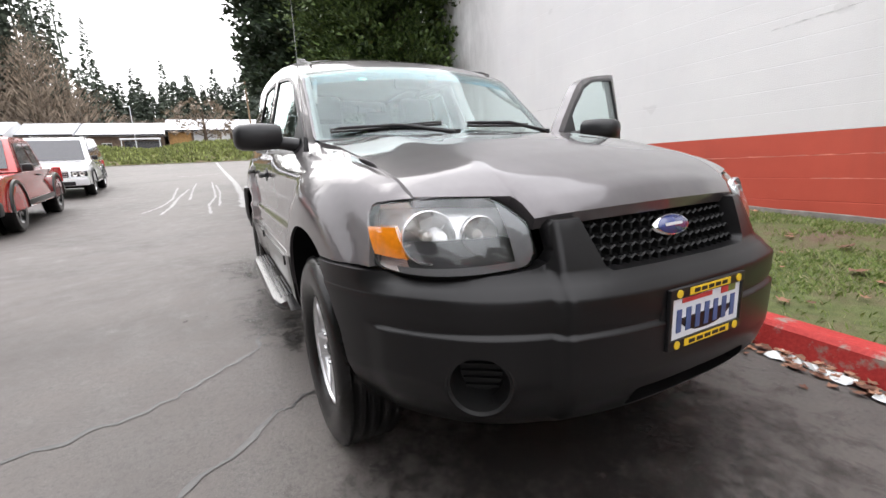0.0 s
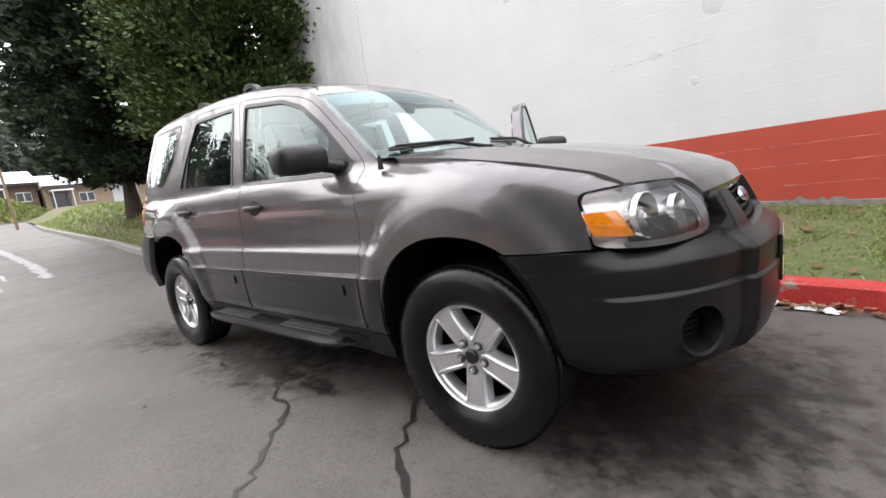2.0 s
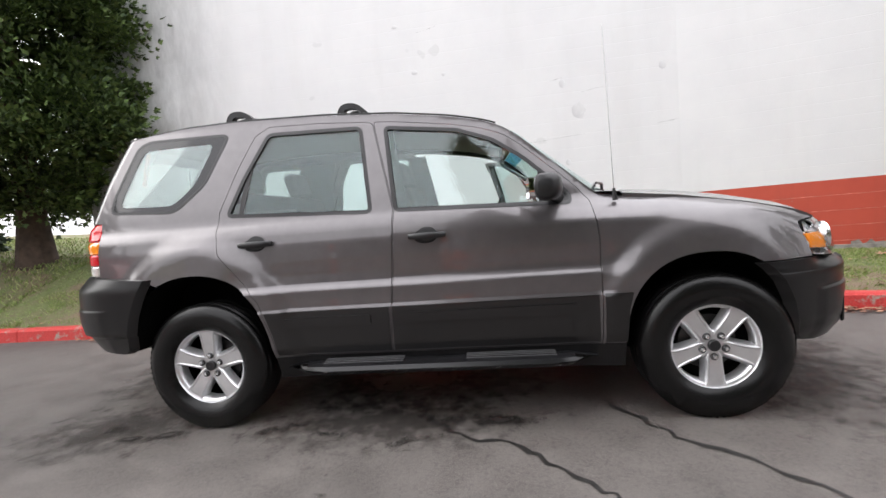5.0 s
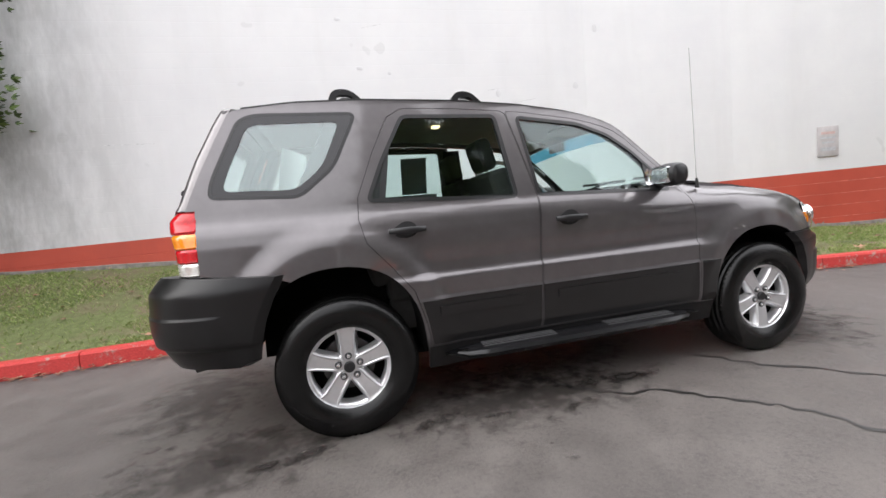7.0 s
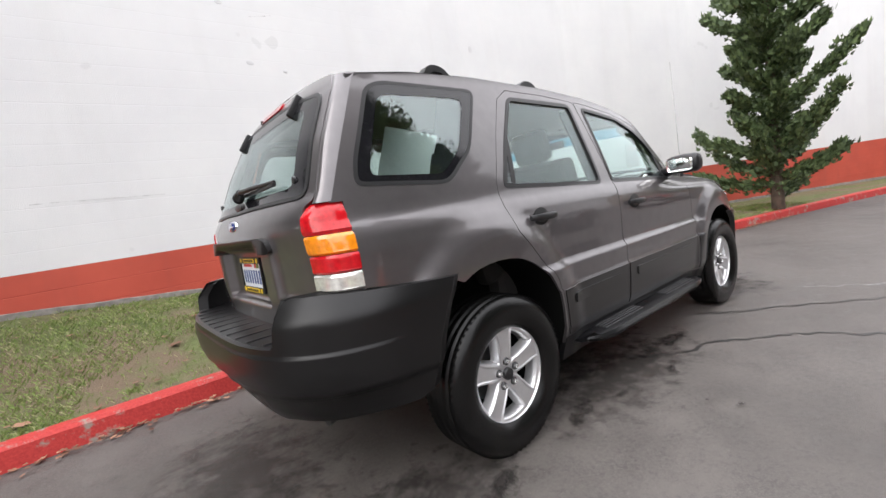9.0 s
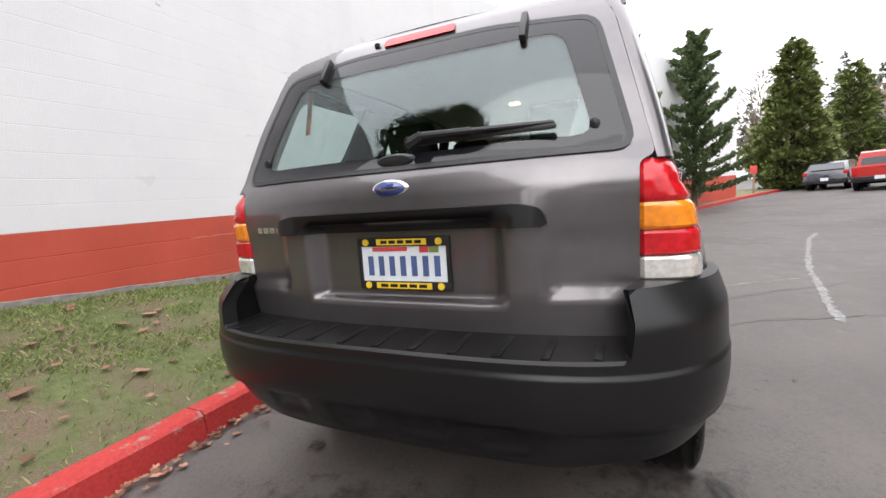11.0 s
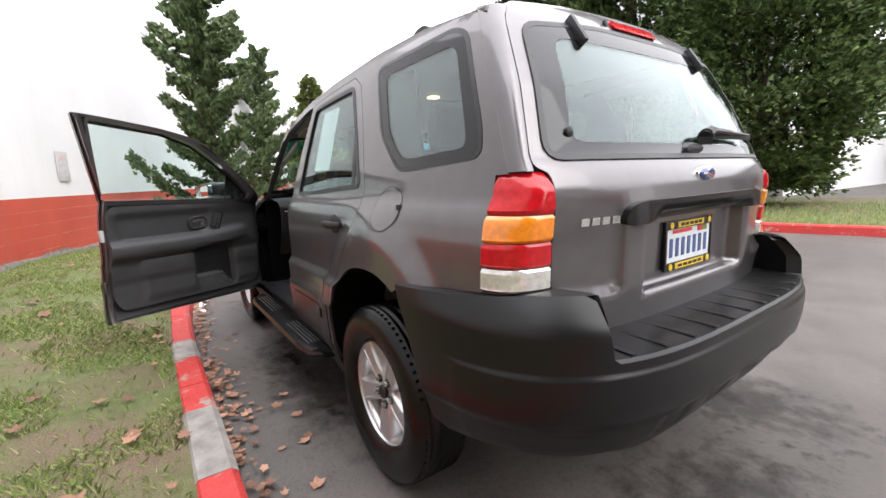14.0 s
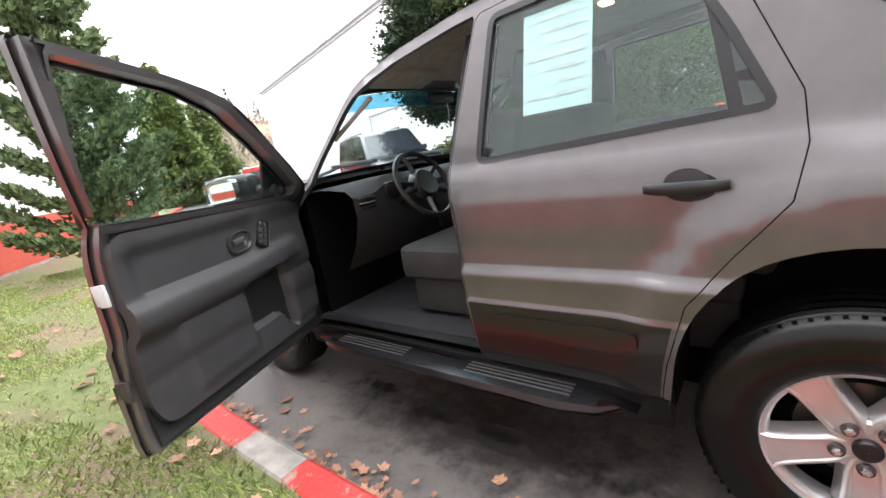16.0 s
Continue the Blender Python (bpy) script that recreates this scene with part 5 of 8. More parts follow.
box(mount, (0.03, 0.35, 0.17), (2.182, 0, 0.598), bevel=0.008)
mount = part("plate_mount", mount, M["black"], car, "black number plate bracket")
plate_parts(mount, Matrix.Translation((2.205, 0, 0.598)) @ nose)

# headlights
def lamp_grid(bm, sd, w0, w1, v0, v1, deep=0.0, nu=26, nv=8, grow=0.0):
    """A patch of the lamp's face; v counts from 0 to 1 inside the rounded outline."""
    rows = []
    for i in range(nu + 1):
        u = i / nu
        w = w0 + (w1 - w0) * (0.5 - 0.5 * math.cos(math.pi * u))
        a, b = lamp_range(min(1, max(0, w)))
        row = []
        for j in range(nv + 1):
            v = v0 + (v1 - v0) * j / nv
            p = lamp_at(w + grow * (2 * w - 1), a - grow * 1.6 + (b - a + 3.2 * grow) * v, deep)
            row.append((p.x, sd * p.y, p.z))
        rows.append(row)
    grid(bm, rows)
    return bm


for sd in (-1, 1):
    # the housing: a dished bowl open to the front
    bm = lamp_grid(bmesh.new(), sd, 0.0, 1.0, 0.0, 1.0, 0.012)
    inner = [v for v in bm.verts if not v.is_boundary]
    for v in inner:
        v.co -= Vector((0.058, sd * 0.018, 0))
    lamp = part("headlight", fix_normals(bm), M["lamp_back"], car, "clear headlight with twin round reflectors and an amber corner", 30)
    glass_pane(fix_normals(lamp_grid(bmesh.new(), sd, 0, 1, 0, 1)), "headlight_lens", M["lens"], lamp, 0.003)
    # the black gap round the lens
    bm = bmesh.new()
    edge = []
    for u in range(81):
        w = 0.5 - 0.5 * math.cos(math.pi * u / 80)
        edge.append((w, *lamp_range(w)))
    loop = [(w, b) for w, a, b in edge] + [(w, a) for w, a, b in edge[::-1]]
    rows = []
    for k, d in ((0.992, 0.030), (0.996, 0.004), (1.045, 0.007), (1.06, 0.04)):
        row = []
        for w, v in loop:
            p = lamp_at(0.5 + (w - 0.5) * (1 + (k - 1) * 0.7), 0.5 + (v - 0.5) * (1 + (k - 1) * 1.6), d)
            row.append((p.x, sd * p.y, p.z))
        rows.append(row)
    grid(bm, rows, close=True)
    part("lamp_gasket", fix_normals(bm), M["under"], lamp)
    # grey ledge along the lens's foot
    part("ledge_sheen", fix_normals(lamp_grid(bmesh.new(), sd, 0.02, 0.80, 0.0, 0.10, 0.006, 18, 1)), M["lamp_grey"], lamp, "pale grey ledge inside the lens")
    # grey strip painted for the reflection at the lens's inner end
    part("ledge_sheen", fix_normals(lamp_grid(bmesh.new(), sd, 0.0, 0.10, 0.0, 1.0, 0.008, 4, 8)), M["lamp_grey"], lamp)
    part("lamp_bezel", fix_normals(lamp_grid(bmesh.new(), sd, 0.05, 0.74, 0.06, 0.46, 0.030, 16, 4)), M["lamp_dark"], lamp, "dark bezel round the reflectors")
    for w, v, r in ((0.235, 0.50, 0.046), (0.53, 0.50, 0.066)):
        c = lamp_at(w, v, 0.020)
        q = Matrix.Translation((c.x, sd * c.y, c.z)) @ Vector((1, sd * (0.10 + 0.25 * w), 0.06)).to_track_quat("Z", "Y").to_matrix().to_4x4()
        for name, prof, mat, label in (("reflector", [(r * 1.05, -0.014), (r * 1.04, 0.003), (r, 0.004), (r * 0.96, -0.006), (r * 0.82, -0.030), (r * 0.55, -0.048), (0.014, -0.056)], M["reflector"], "round chrome reflector"),
                                       ("bulb_cap", [(0.017, -0.056), (0.017, -0.026), (0.013, -0.016), (0.001, -0.013)], M["lamp_clear"], "small clear bulb")):
            bm = bmesh.new()
            lathe(bm, prof, 32, "Z")
            for k in bm.verts:
                k.co = q @ k.co
            part(name, fix_normals(bm), mat, lamp, label)
        for k in range(8):
            t = 2 * math.pi * (k + 0.5) / 8
            bm = bmesh.new()
            box(bm, (r * 0.34, 0.0035, 0.004), (r * 0.72 * math.cos(t), r * 0.72 * math.sin(t), -0.034), Matrix.Rotation(t, 3, "Z"), 0.001)
            for k2 in bm.verts:
                k2.co = q @ k2.co
            part("reflector_rib", bm, M["reflector"], lamp)
    # the amber block, its two sides slanted
    bm = bmesh.new()
    rows = []
    for i in range(9):
        u = i / 8
        row = []
        for j in range(6):
            v = j / 5
            w = 0.985 - 0.235 * u + 0.035 * v * (1 - u) - 0.045 * (1 - v) * u
            p = lamp_at(w, 0.20 + 0.44 * v, 0.010 + 0.003 * (i % 2))
            row.append((p.x, sd * p.y, p.z))
        rows.append(row)
    grid(bm, rows)
    flange(bm, lambda c: Vector((-0.03, -sd * 0.02, 0)))
    part("turn_signal", fix_normals(bm), M["lamp_amber"], lamp, "amber turn signal")

# tailgate
GATE = rounded([(-0.655, 0.735), (-0.665, 0.88), (-0.668, 1.185), (-0.705, 1.20), (-0.610, 1.62), (-0.565, 1.688), (-0.3, 1.715), (0, 1.724), (0.3, 1.715), (0.565, 1.688), (0.610, 1.62), (0.705, 1.20), (0.668, 1.185), (0.665, 0.88), (0.655, 0.735)], 0.02, 3)
GLASS_R = rounded([(-0.660, 1.222), (-0.565, 1.612), (-0.25, 1.640), (0.25, 1.640), (0.565, 1.612), (0.660, 1.222)], 0.05)
gate = part("tailgate", tail_panel(GATE, [GLASS_R]), M["paint"], car, "grey tailgate with a recessed plate area")
glass_pane(tail_panel(inset(GLASS_R, 0.004), (), -0.002, 0.06, 0), "rear_glass", M["rear_glass"], gate)
part("rear_glass_seal", tail_panel(inset(GLASS_R, -0.006), [inset(GLASS_R, 0.010)], -0.006, 0.06, 0.01), M["black"], gate)
part("rear_glass_border", tail_panel(inset(GLASS_R, 0.003), [rounded([(-0.565, 1.262), (-0.475, 1.575), (0.475, 1.575), (0.565, 1.262)], 0.05)], -0.0052, 0.06, 0), M["frit"], gate)
bm = tail_panel(rounded([(-0.455, 1.035), (-0.44, 1.085), (-0.38, 1.098), (0.38, 1.098), (0.44, 1.085), (0.455, 1.035)], 0.02), (), -0.020, 0.04, 0.03)
part("gate_garnish", bm, M["plastic"], gate, "dark grey plastic grab strip")
oval(gate, Matrix.Translation((tail_x(0, 1.163) - 0.001, 0, 1.163)) @ tail, 0.062, 0.026, "blue oval badge with a chrome rim")
plate_parts(gate, Matrix.Translation((tail_x(0, 0.93) - 0.008, 0, 0.933)) @ tail)
for k in range(6):
    y = 0.575 - 0.036 * k
    bm = tail_panel([(-y - 0.013, 1.042), (-y - 0.013, 1.062), (-y + 0.013, 1.062), (-y + 0.013, 1.042)], (), -0.004, 0.02, 0.004)
    part("name_bar", bm, M["silver"], gate, "plain silver bar")
bm = tail_panel(rounded([(-0.135, 1.660), (-0.130, 1.692), (0.130, 1.692), (0.135, 1.660)], 0.01), (), -0.010, 0.03, 0.012)
part("high_brake_light", bm, M["lamp_red"], gate, "long red high brake light")
for y in (0.365, -0.365):
    bm = bmesh.new()
    a, b = Vector((tail_x(y, 1.66) - 0.012, y, 1.655)), Vector((tail_x(y, 1.56) - 0.012, y, 1.565))
    q = (b - a).to_track_quat("Z", "Y").to_matrix()
    box(bm, (0.022, 0.034, 0.105), (a + b) / 2, q, 0.008)
    part("glass_hinge", bm, M["black"], gate)
x = tail_x(-0.55, 1.29) - 0.006
for y in (0.565, -0.565):
    bm = bmesh.new()
    lathe(bm, [(0.014, -0.006), (0.013, 0.004), (0.001, 0.006)], 16, "Y", (0, 0, 0))
    for v in bm.verts:
        v.co = Matrix.Translation((x, y, 1.29)) @ tail @ Matrix.Rotation(math.pi / 2, 4, "X") @ v.co
    part("glass_button", fix_normals(bm), M["black"], gate)
bm = bmesh.new()
box(bm, (0.012, 0.02, 0.02), (tail_x(0.14, 1.672) - 0.004, 0.165, 1.674), bevel=0.006)
part("washer_jet", bm, M["black"], gate)
bm = bmesh.new()
lathe(bm, [(0.001, 0.030), (0.055, 0.026), (0.075, 0.010), (0.078, -0.02)], 28, "Z")
for v in bm.verts:
    v.co = Matrix.Translation((tail_x(0, 1.245) + 0.012, 0.0, 1.246)) @ tail @ Matrix.Diagonal((1, 0.28, 1, 1)) @ v.co
part("glass_latch", fix_normals(bm), M["black"], gate)
bm = bmesh.new()
pts = [Vector((tail_x(y, z) - d, y, z)) for y, z, d in ((-0.055, 1.285, 0.035), (-0.10, 1.305, 0.045), (-0.25, 1.303, 0.042), (-0.47, 1.300, 0.036))]
for a, b, r in zip(pts, pts[1:], (0.020, 0.012, 0.008)):
    rod(bm, a, b, r, r * 0.85, 8)
box(bm, (0.014, 0.40, 0.014), (tail_x(-0.28, 1.292) - 0.018, -0.275, 1.290), bevel=0.003)
lathe(bm, [(0.001, 0.0), (0.026, 0.0)], 12, "Y", pts[0])
part("rear_wiper", fix_normals(bm), M["black"], gate, "black rear wiper")

# rear corner pillars and tail lights
for sd in (-1, 1):
    bm = bmesh.new()
    rows = []
    for i in range(13):
        u = i / 12
        z = 1.190 + (1.672 - 1.190) * u
        xs = float(np.interp(z, [1.185, 1.35, 1.53, 1.65, 1.675], [-1.968, -1.897, -1.811, -1.752, -1.732]))
        a = Vector((xs, half_width(xs, z) - 0.001, z))
        yb = float(np.interp(z, [1.19, 1.62, 1.645, 1.672], [0.708, 0.612, 0.597, 0.572]))
        b = Vector((tail_x(yb, z) + 0.002, yb, z))
        c = Vector((b.x - 0.004, a.y - 0.012, z))
        rows.append([(lambda p: (p.x, sd * p.y, p.z))((1 - t) ** 2 * a + 2 * t * (1 - t) * c + t * t * b) for t in [k / 6 for k in range(7)]])
    grid(bm, rows)
    flange(bm, lambda c: Vector((0.02, -sd * 0.01, 0)))
    part("rear_pillar", fix_normals(bm), M["paint"], car)
    lamp = None
    for name, z0, z1, mat, label in (("tail_light", 1.083, 1.188, M["lamp_red"], "red, amber and clear tail light"), ("turn_lens", 1.013, 1.081, M["lamp_amber"], "amber lens"),
                                     ("brake_lens", 0.948, 1.011, M["lamp_red"], ""), ("reverse_lens", 0.886, 0.946, M["lamp_clear"], "clear reversing lens")):
        bm = bmesh.new()
        rows = []
        n = 9
        for j in range(n + 1):
            z = z0 + (z1 - z0) * j / n
            rib = 0.0015 if j % 2 else 0.0
            edge = 0.006 if j in (0, n) else 0.0
            top = 0.035 * smooth(1.14, 1.185, z)
            a = Vector((-1.927, half_width(-1.927, z) + 0.004 - edge - top * 0.3, z))
            b = Vector((tail_x(0.676, z) - 0.010 + edge + top * 0.5, 0.676, z))
            c = Vector((b.x + 0.006, a.y - 0.004, z))
            rows.append([(p.x, sd * (p.y + rib), p.z) for p in ((1 - t) ** 2 * a + 2 * t * (1 - t) * c + t * t * b for t in [k / 12 for k in range(13)])])
        grid(bm, rows)
        flange(bm, lambda c: Vector((0.03, -sd * 0.03, 0)))
        ob = part(name, fix_normals(bm), mat, lamp or car, label)
        lamp = lamp or ob
    bm = bmesh.new()
    rows = []
    for z in (0.876, 1.03, 1.14):
        a, b = Vector((-1.922, half_width(-1.922, z) - 0.001, z)), Vector((tail_x(0.668, z) + 0.004, 0.668, z))
        c = Vector((b.x + 0.008, a.y - 0.008, z))
        rows.append([(p.x, sd * p.y, p.z) for p in ((1 - t) ** 2 * a + 2 * t * (1 - t) * c + t * t * b for t in [k / 12 for k in range(13)])])
    grid(bm, rows)
    part("lamp_gasket", fix_normals(bm), M["black"], lamp)

# rear bumper
at_r, s_r, len_r = plan_curve(0.72, -1, 0.900, 3.8, 0.30, 1.56)
OFF_R = table([(0.38, -0.13), (0.46, -0.075), (0.53, -0.040), (0.545, -0.034), (0.556, -0.012), (0.60, -0.003), (0.64, 0.001), (0.70, 0.001), (0.795, -0.003), (0.815, -0.008), (0.832, -0.020), (0.86, -0.042), (0.89, -0.068)])
e_r = len_r - 0.004
half_top = [(0, 0.728), (s_r(0.63), 0.728), (s_r(0.645), 0.74), (s_r(0.665), 0.872), (s_r(0.69), 0.885), (s_r(0.80), 0.885), (e_r - 0.03, 0.857)]
half_bot = [(e_r - 0.09, 0.76), (e_r - 0.135, 0.66), (e_r - 0.165, 0.56), (e_r - 0.185, 0.47), (e_r - 0.24, 0.445), (e_r - 0.36, 0.445), (s_r(0.6), 0.44), (s_r(0.5), 0.415), (0, 0.405)]
out_r = half_top + half_bot
out_r = out_r + [(-s, z) for s, z in out_r[::-1] if s > 1e-6]


def off_r(s, z):
    o = OFF_R(z)
    o += 0.006 * smooth(0.703, 0.697, z) * smooth(e_r - 0.27, e_r - 0.33, abs(s))
    if z < 0.58:
        for k in (-0.36, -0.12, 0.12, 0.36):
            o -= 0.009 * smooth(0.075, 0.06, abs(s - k)) * smooth(0.565, 0.545, z) * smooth(0.465, 0.485, z)
    if abs(s) > s_r(0.80):
        o *= 1 - 0.8 * smooth(s_r(0.80), e_r, abs(s))
    return o


bumper = part("rear_bumper", wrap_panel(at_r, off_r, out_r, (), 0.035, (0.690, 0.696, 0.700, 0.704, 0.710, 0.795, 0.815, 0.832, 0.86, 0.53, 0.545, 0.556), 0.05), M["plastic"], car, "dark grey textured plastic bumper with a ribbed step")
bm = bmesh.new()
rows = []
for j in range(-32, 33):
    y = 0.645 * j / 32
    x, yy, n = at_r(math.copysign(s_r(abs(y)), -y) if y else 0.0)
    rows.append([(x + 0.002, y, 0.727), (x + 0.012, y, 0.735), (x + 0.055, y, 0.737), (-2.075, y, 0.741), (-2.04, y, 0.742)])
grid(bm, rows)
part("step_pad", fix_normals(bm), M["plastic"], bumper, "ribbed step pad")
for k in range(11):
    y = -0.575 + 0.115 * k
    x, yy, n = at_r(math.copysign(s_r(abs(y)), -y) if abs(y) > 1e-6 else 0.0)
    bm = bmesh.new()
    a, b = x + 0.018, -2.105
    box(bm, (b - a, 0.022, 0.010), ((a + b) / 2, y, 0.7355), bevel=0.003)
    part("step_rib", bm, M["plastic"], bumper)
for sd in (-1, 1):
    def edge(s, z):
        x, y, n = at_r(-sd * s)
        o = off_r(s, z)
        return Vector((x + n.x * o, y + n.y * o, z))
    bm = bmesh.new()
    grid(bm, [[edge(s_r(0.655), z), Vector((-2.03, sd * 0.66, z))] for z in (0.73, 0.78, 0.83, 0.868, 0.884)])
    rows = []
    for i in range(15):
        s = s_r(0.655) + (e_r - 0.04 - s_r(0.655)) * i / 14
        a = edge(s, 0.884)
        if a.x > -1.975:
            break
        b = Vector((-1.93, sd * 0.70, 0.888))
        rows.append([a, a.lerp(b, 0.12) + Vector((0, 0, 0.003)), a.lerp(b, 0.95)])
    grid(bm, rows)
    part("bumper_cheek", fix_normals(bm), M["plastic"], bumper)
bm = bmesh.new()
rod(bm, (-1.75, -0.58, 0.45), (-2.06, -0.60, 0.410), 0.028, 0.030, 14)
part("tailpipe", bm, M["steel"], car, "dull steel tailpipe")

# roof bars
for x in (-0.47, -1.17):
    bm = bmesh.new()
    z0 = GUTTER(x) + 0.045
    rows = []
    for j in range(-14, 15):
        y = 0.47 * j / 14
        z = z0 + 0.040 * (1 - (abs(j) / 14) ** 8) + 0.012 * (1 - (j / 14) ** 2)
        rows.append([(x + dx, y, z + dz) for dx, dz in ((-0.030, 0), (-0.018, 0.008), (0.018, 0.008), (0.030, 0), (0.018, -0.008), (-0.018, -0.008))])
    vs = grid(bm, rows, close=True)
    bar = part("roof_bar", fix_normals(bm), M["black"], car, "black roof rack crossbar")
    for sd in (-1, 1):
        bm = bmesh.new()
        outer = rounded([(-0.112, -0.012), (-0.075, 0.092), (0.025, 0.092), (0.135, -0.012)], 0.045)
        hole = rounded([(-0.062, 0.014), (-0.046, 0.060), (0.016, 0.060), (0.072, 0.014)], 0.016)
        bm = sheet(outer, [hole], 0.05)
        for v in bm.verts:
            v.co = Vector((x + v.co.x, sd * 0.485, GUTTER(x) + 0.015 + v.co.z))
        flange(bm, lambda c: Vector((0, -sd * 0.045, 0)))
        part("rack_foot", fix_normals(bm), M["black"], bar)

# fuel door on the left quarter, aerial on the right fender, wipers
ring = [(-1.418 + 0.098 * math.cos(2 * math.pi * k / 36), 1.085 + 0.078 * math.sin(2 * math.pi * k / 36)) for k in range(36)]
part("fuel_door_gap", side_panel(ring, [inset(ring, 0.004)], 1, -0.0015, 0.05, 0), M["black"], car)
part("fuel_door", side_panel(inset(ring, 0.005), (), 1, -0.0025, 0.05, 0.004), M["paint"], car, "round fuel filler door")
bm = bmesh.new()
box(bm, (0.022, 0.006, 0.026), (-1.503, half_width(-1.503, 1.09) + 0.002, 1.09), bevel=0.002)
part("fuel_notch", bm, M["black"], car)
bm = bmesh.new()
rod(bm, (0.905, -0.752, 1.085), (0.902, -0.75, 1.145), 0.013, 0.007, 10)
aerial = part("aerial_base", bm, M["black"], car)
bm = bmesh.new()
rod(bm, (0.902, -0.75, 1.14), (0.885, -0.745, 1.93), 0.0016, 0.0011, 6)
part("aerial", bm, M["silver"], car, "thin grey aerial rod")
for y0, y1 in ((-0.06, -0.60), (0.52, 0.02)):
    bm = bmesh.new()
    a = Vector((1.015 - 0.12 * y0 * y0, y0, 1.150))
    vv = y1 / 0.69
    b = screen(0.085, vv) + Vector((0.022, 0, 0.022))
    m = (a + b) / 2 + Vector((0.015, 0, 0.022))
    rod(bm, a, m, 0.011, 0.008, 8)
    rod(bm, m, b, 0.008, 0.005, 8)
    c0, c1 = screen(0.10, (y0 * 0.9 + y1 * 0.1) / 0.69) + Vector((0.012, 0, 0.012)), screen(0.065, (y1 * 1.05) / 0.69) + Vector((0.012, 0, 0.012))
    rod(bm, c0, c1, 0.007, 0.006, 6)
    rod(bm, c0 + Vector((0.006, 0, 0.010)), c1 + Vector((0.006, 0, 0.010)), 0.004, 0.004, 6)
    rod(bm, a - Vector((0, 0, 0.03)), a + Vector((0, 0, 0.012)), 0.018, 0.016, 12)
    part("wiper", fix_normals(bm), M["black"], car, "black windscreen wiper")

# underside, inner shell and cabin
bm = bmesh.new()
for name, size, pos in (("chassis_rail", (2.9, 1.02, 0.10), (0.1, 0, 0.31)), ("floor_pan", (1.66, 1.56, 0.10), (-0.02, 0, 0.335)), ("engine_block", (0.85, 1.0, 0.55), (1.45, 0, 0.63)),
                        ("fuel_tank", (0.60, 1.02, 0.26), (-1.66, 0, 0.62)), ("firewall", (0.06, 1.44, 0.66), (0.86, 0, 0.74))):
    bm = bmesh.new()
    box(bm, size, pos)
    part(name, bm, M["under"], car)
bm = bmesh.new()
rod(bm, (1.31, -0.7, 0.34), (1.31, 0.7, 0.34), 0.035)
rod(bm, (-1.31, -0.7, 0.34), (-1.31, 0.7, 0.34), 0.05)
bmesh.ops.create_uvsphere(bm, u_segments=14, v_segments=8, radius=0.12, matrix=Matrix.Translation((-1.31, 0, 0.36)))
part("axle", bm, M["under"], car)
for name, size, pos in (("cabin_floor", (1.72, 1.50, 0.03), (0.0, 0, 0.395)), ("cargo_floor", (1.30, 1.02, 0.03), (-1.42, 0, 0.80)), ("cargo_lining", (1.2, 0.05, 0.28), (-1.36, 0.70, 1.04)), ("cargo_lining", (1.2, 0.05, 0.28), (-1.36, -0.70, 1.04))):
    bm = bmesh.new()
    box(bm, size, pos)
    part(name, bm, M["trim"], car)
bm = bmesh.new()
grid(bm, [[(x, (GUTTER_Y(x) - 0.05) * v, GUTTER(x) + 0.015 * (1 - v * v) - 0.012) for v in [j / 6 for j in range(-6, 7)]] for x in [-1.68 + 2.0 * i / 12 for i in range(13)]])
part("headliner", fix_normals(bm), M["headliner"], car, "pale grey roof lining")
for sd in (-1, 1):
    part("pillar_trim", side_panel([(-0.36, 1.58), (-0.22, 1.58), (-0.14, 1.10), (-0.19, 0.45), (-0.34, 0.45), (-0.31, 1.10)], (), sd, 0.075, 0.12, 0.01), M["trim"], car)
    part("pillar_trim", side_panel([(-1.30, 1.60), (-1.0, 1.60), (-1.10, 1.20), (-1.10, 0.9), (-1.50, 0.9), (-1.50, 1.20)], (), sd, 0.075, 0.12, 0.01), M["trim"], car)
    part("rear_side_trim", side_panel([(-1.95, 0.92), (-1.95, 1.22), (-0.2, 1.12), (-0.2, 0.5), (-0.80, 0.5), (-0.95, 0.92)], (), sd, 0.085, 0.15, 0.01), M["trim"], car)
    part("sill_plate", side_panel([(-0.88, 0.37), (-0.88, 0.44), (0.79, 0.44), (0.79, 0.37)], (), sd, 0.07, 0.2, -0.06), M["black"], car)
    bm = bmesh.new()
    rod(bm, (0.36, sd * 0.565, 1.475), (0.60, sd * 0.63, 1.32), 0.012, 0.012, 8)
    part("grab_handle", bm, M["headliner"], car)


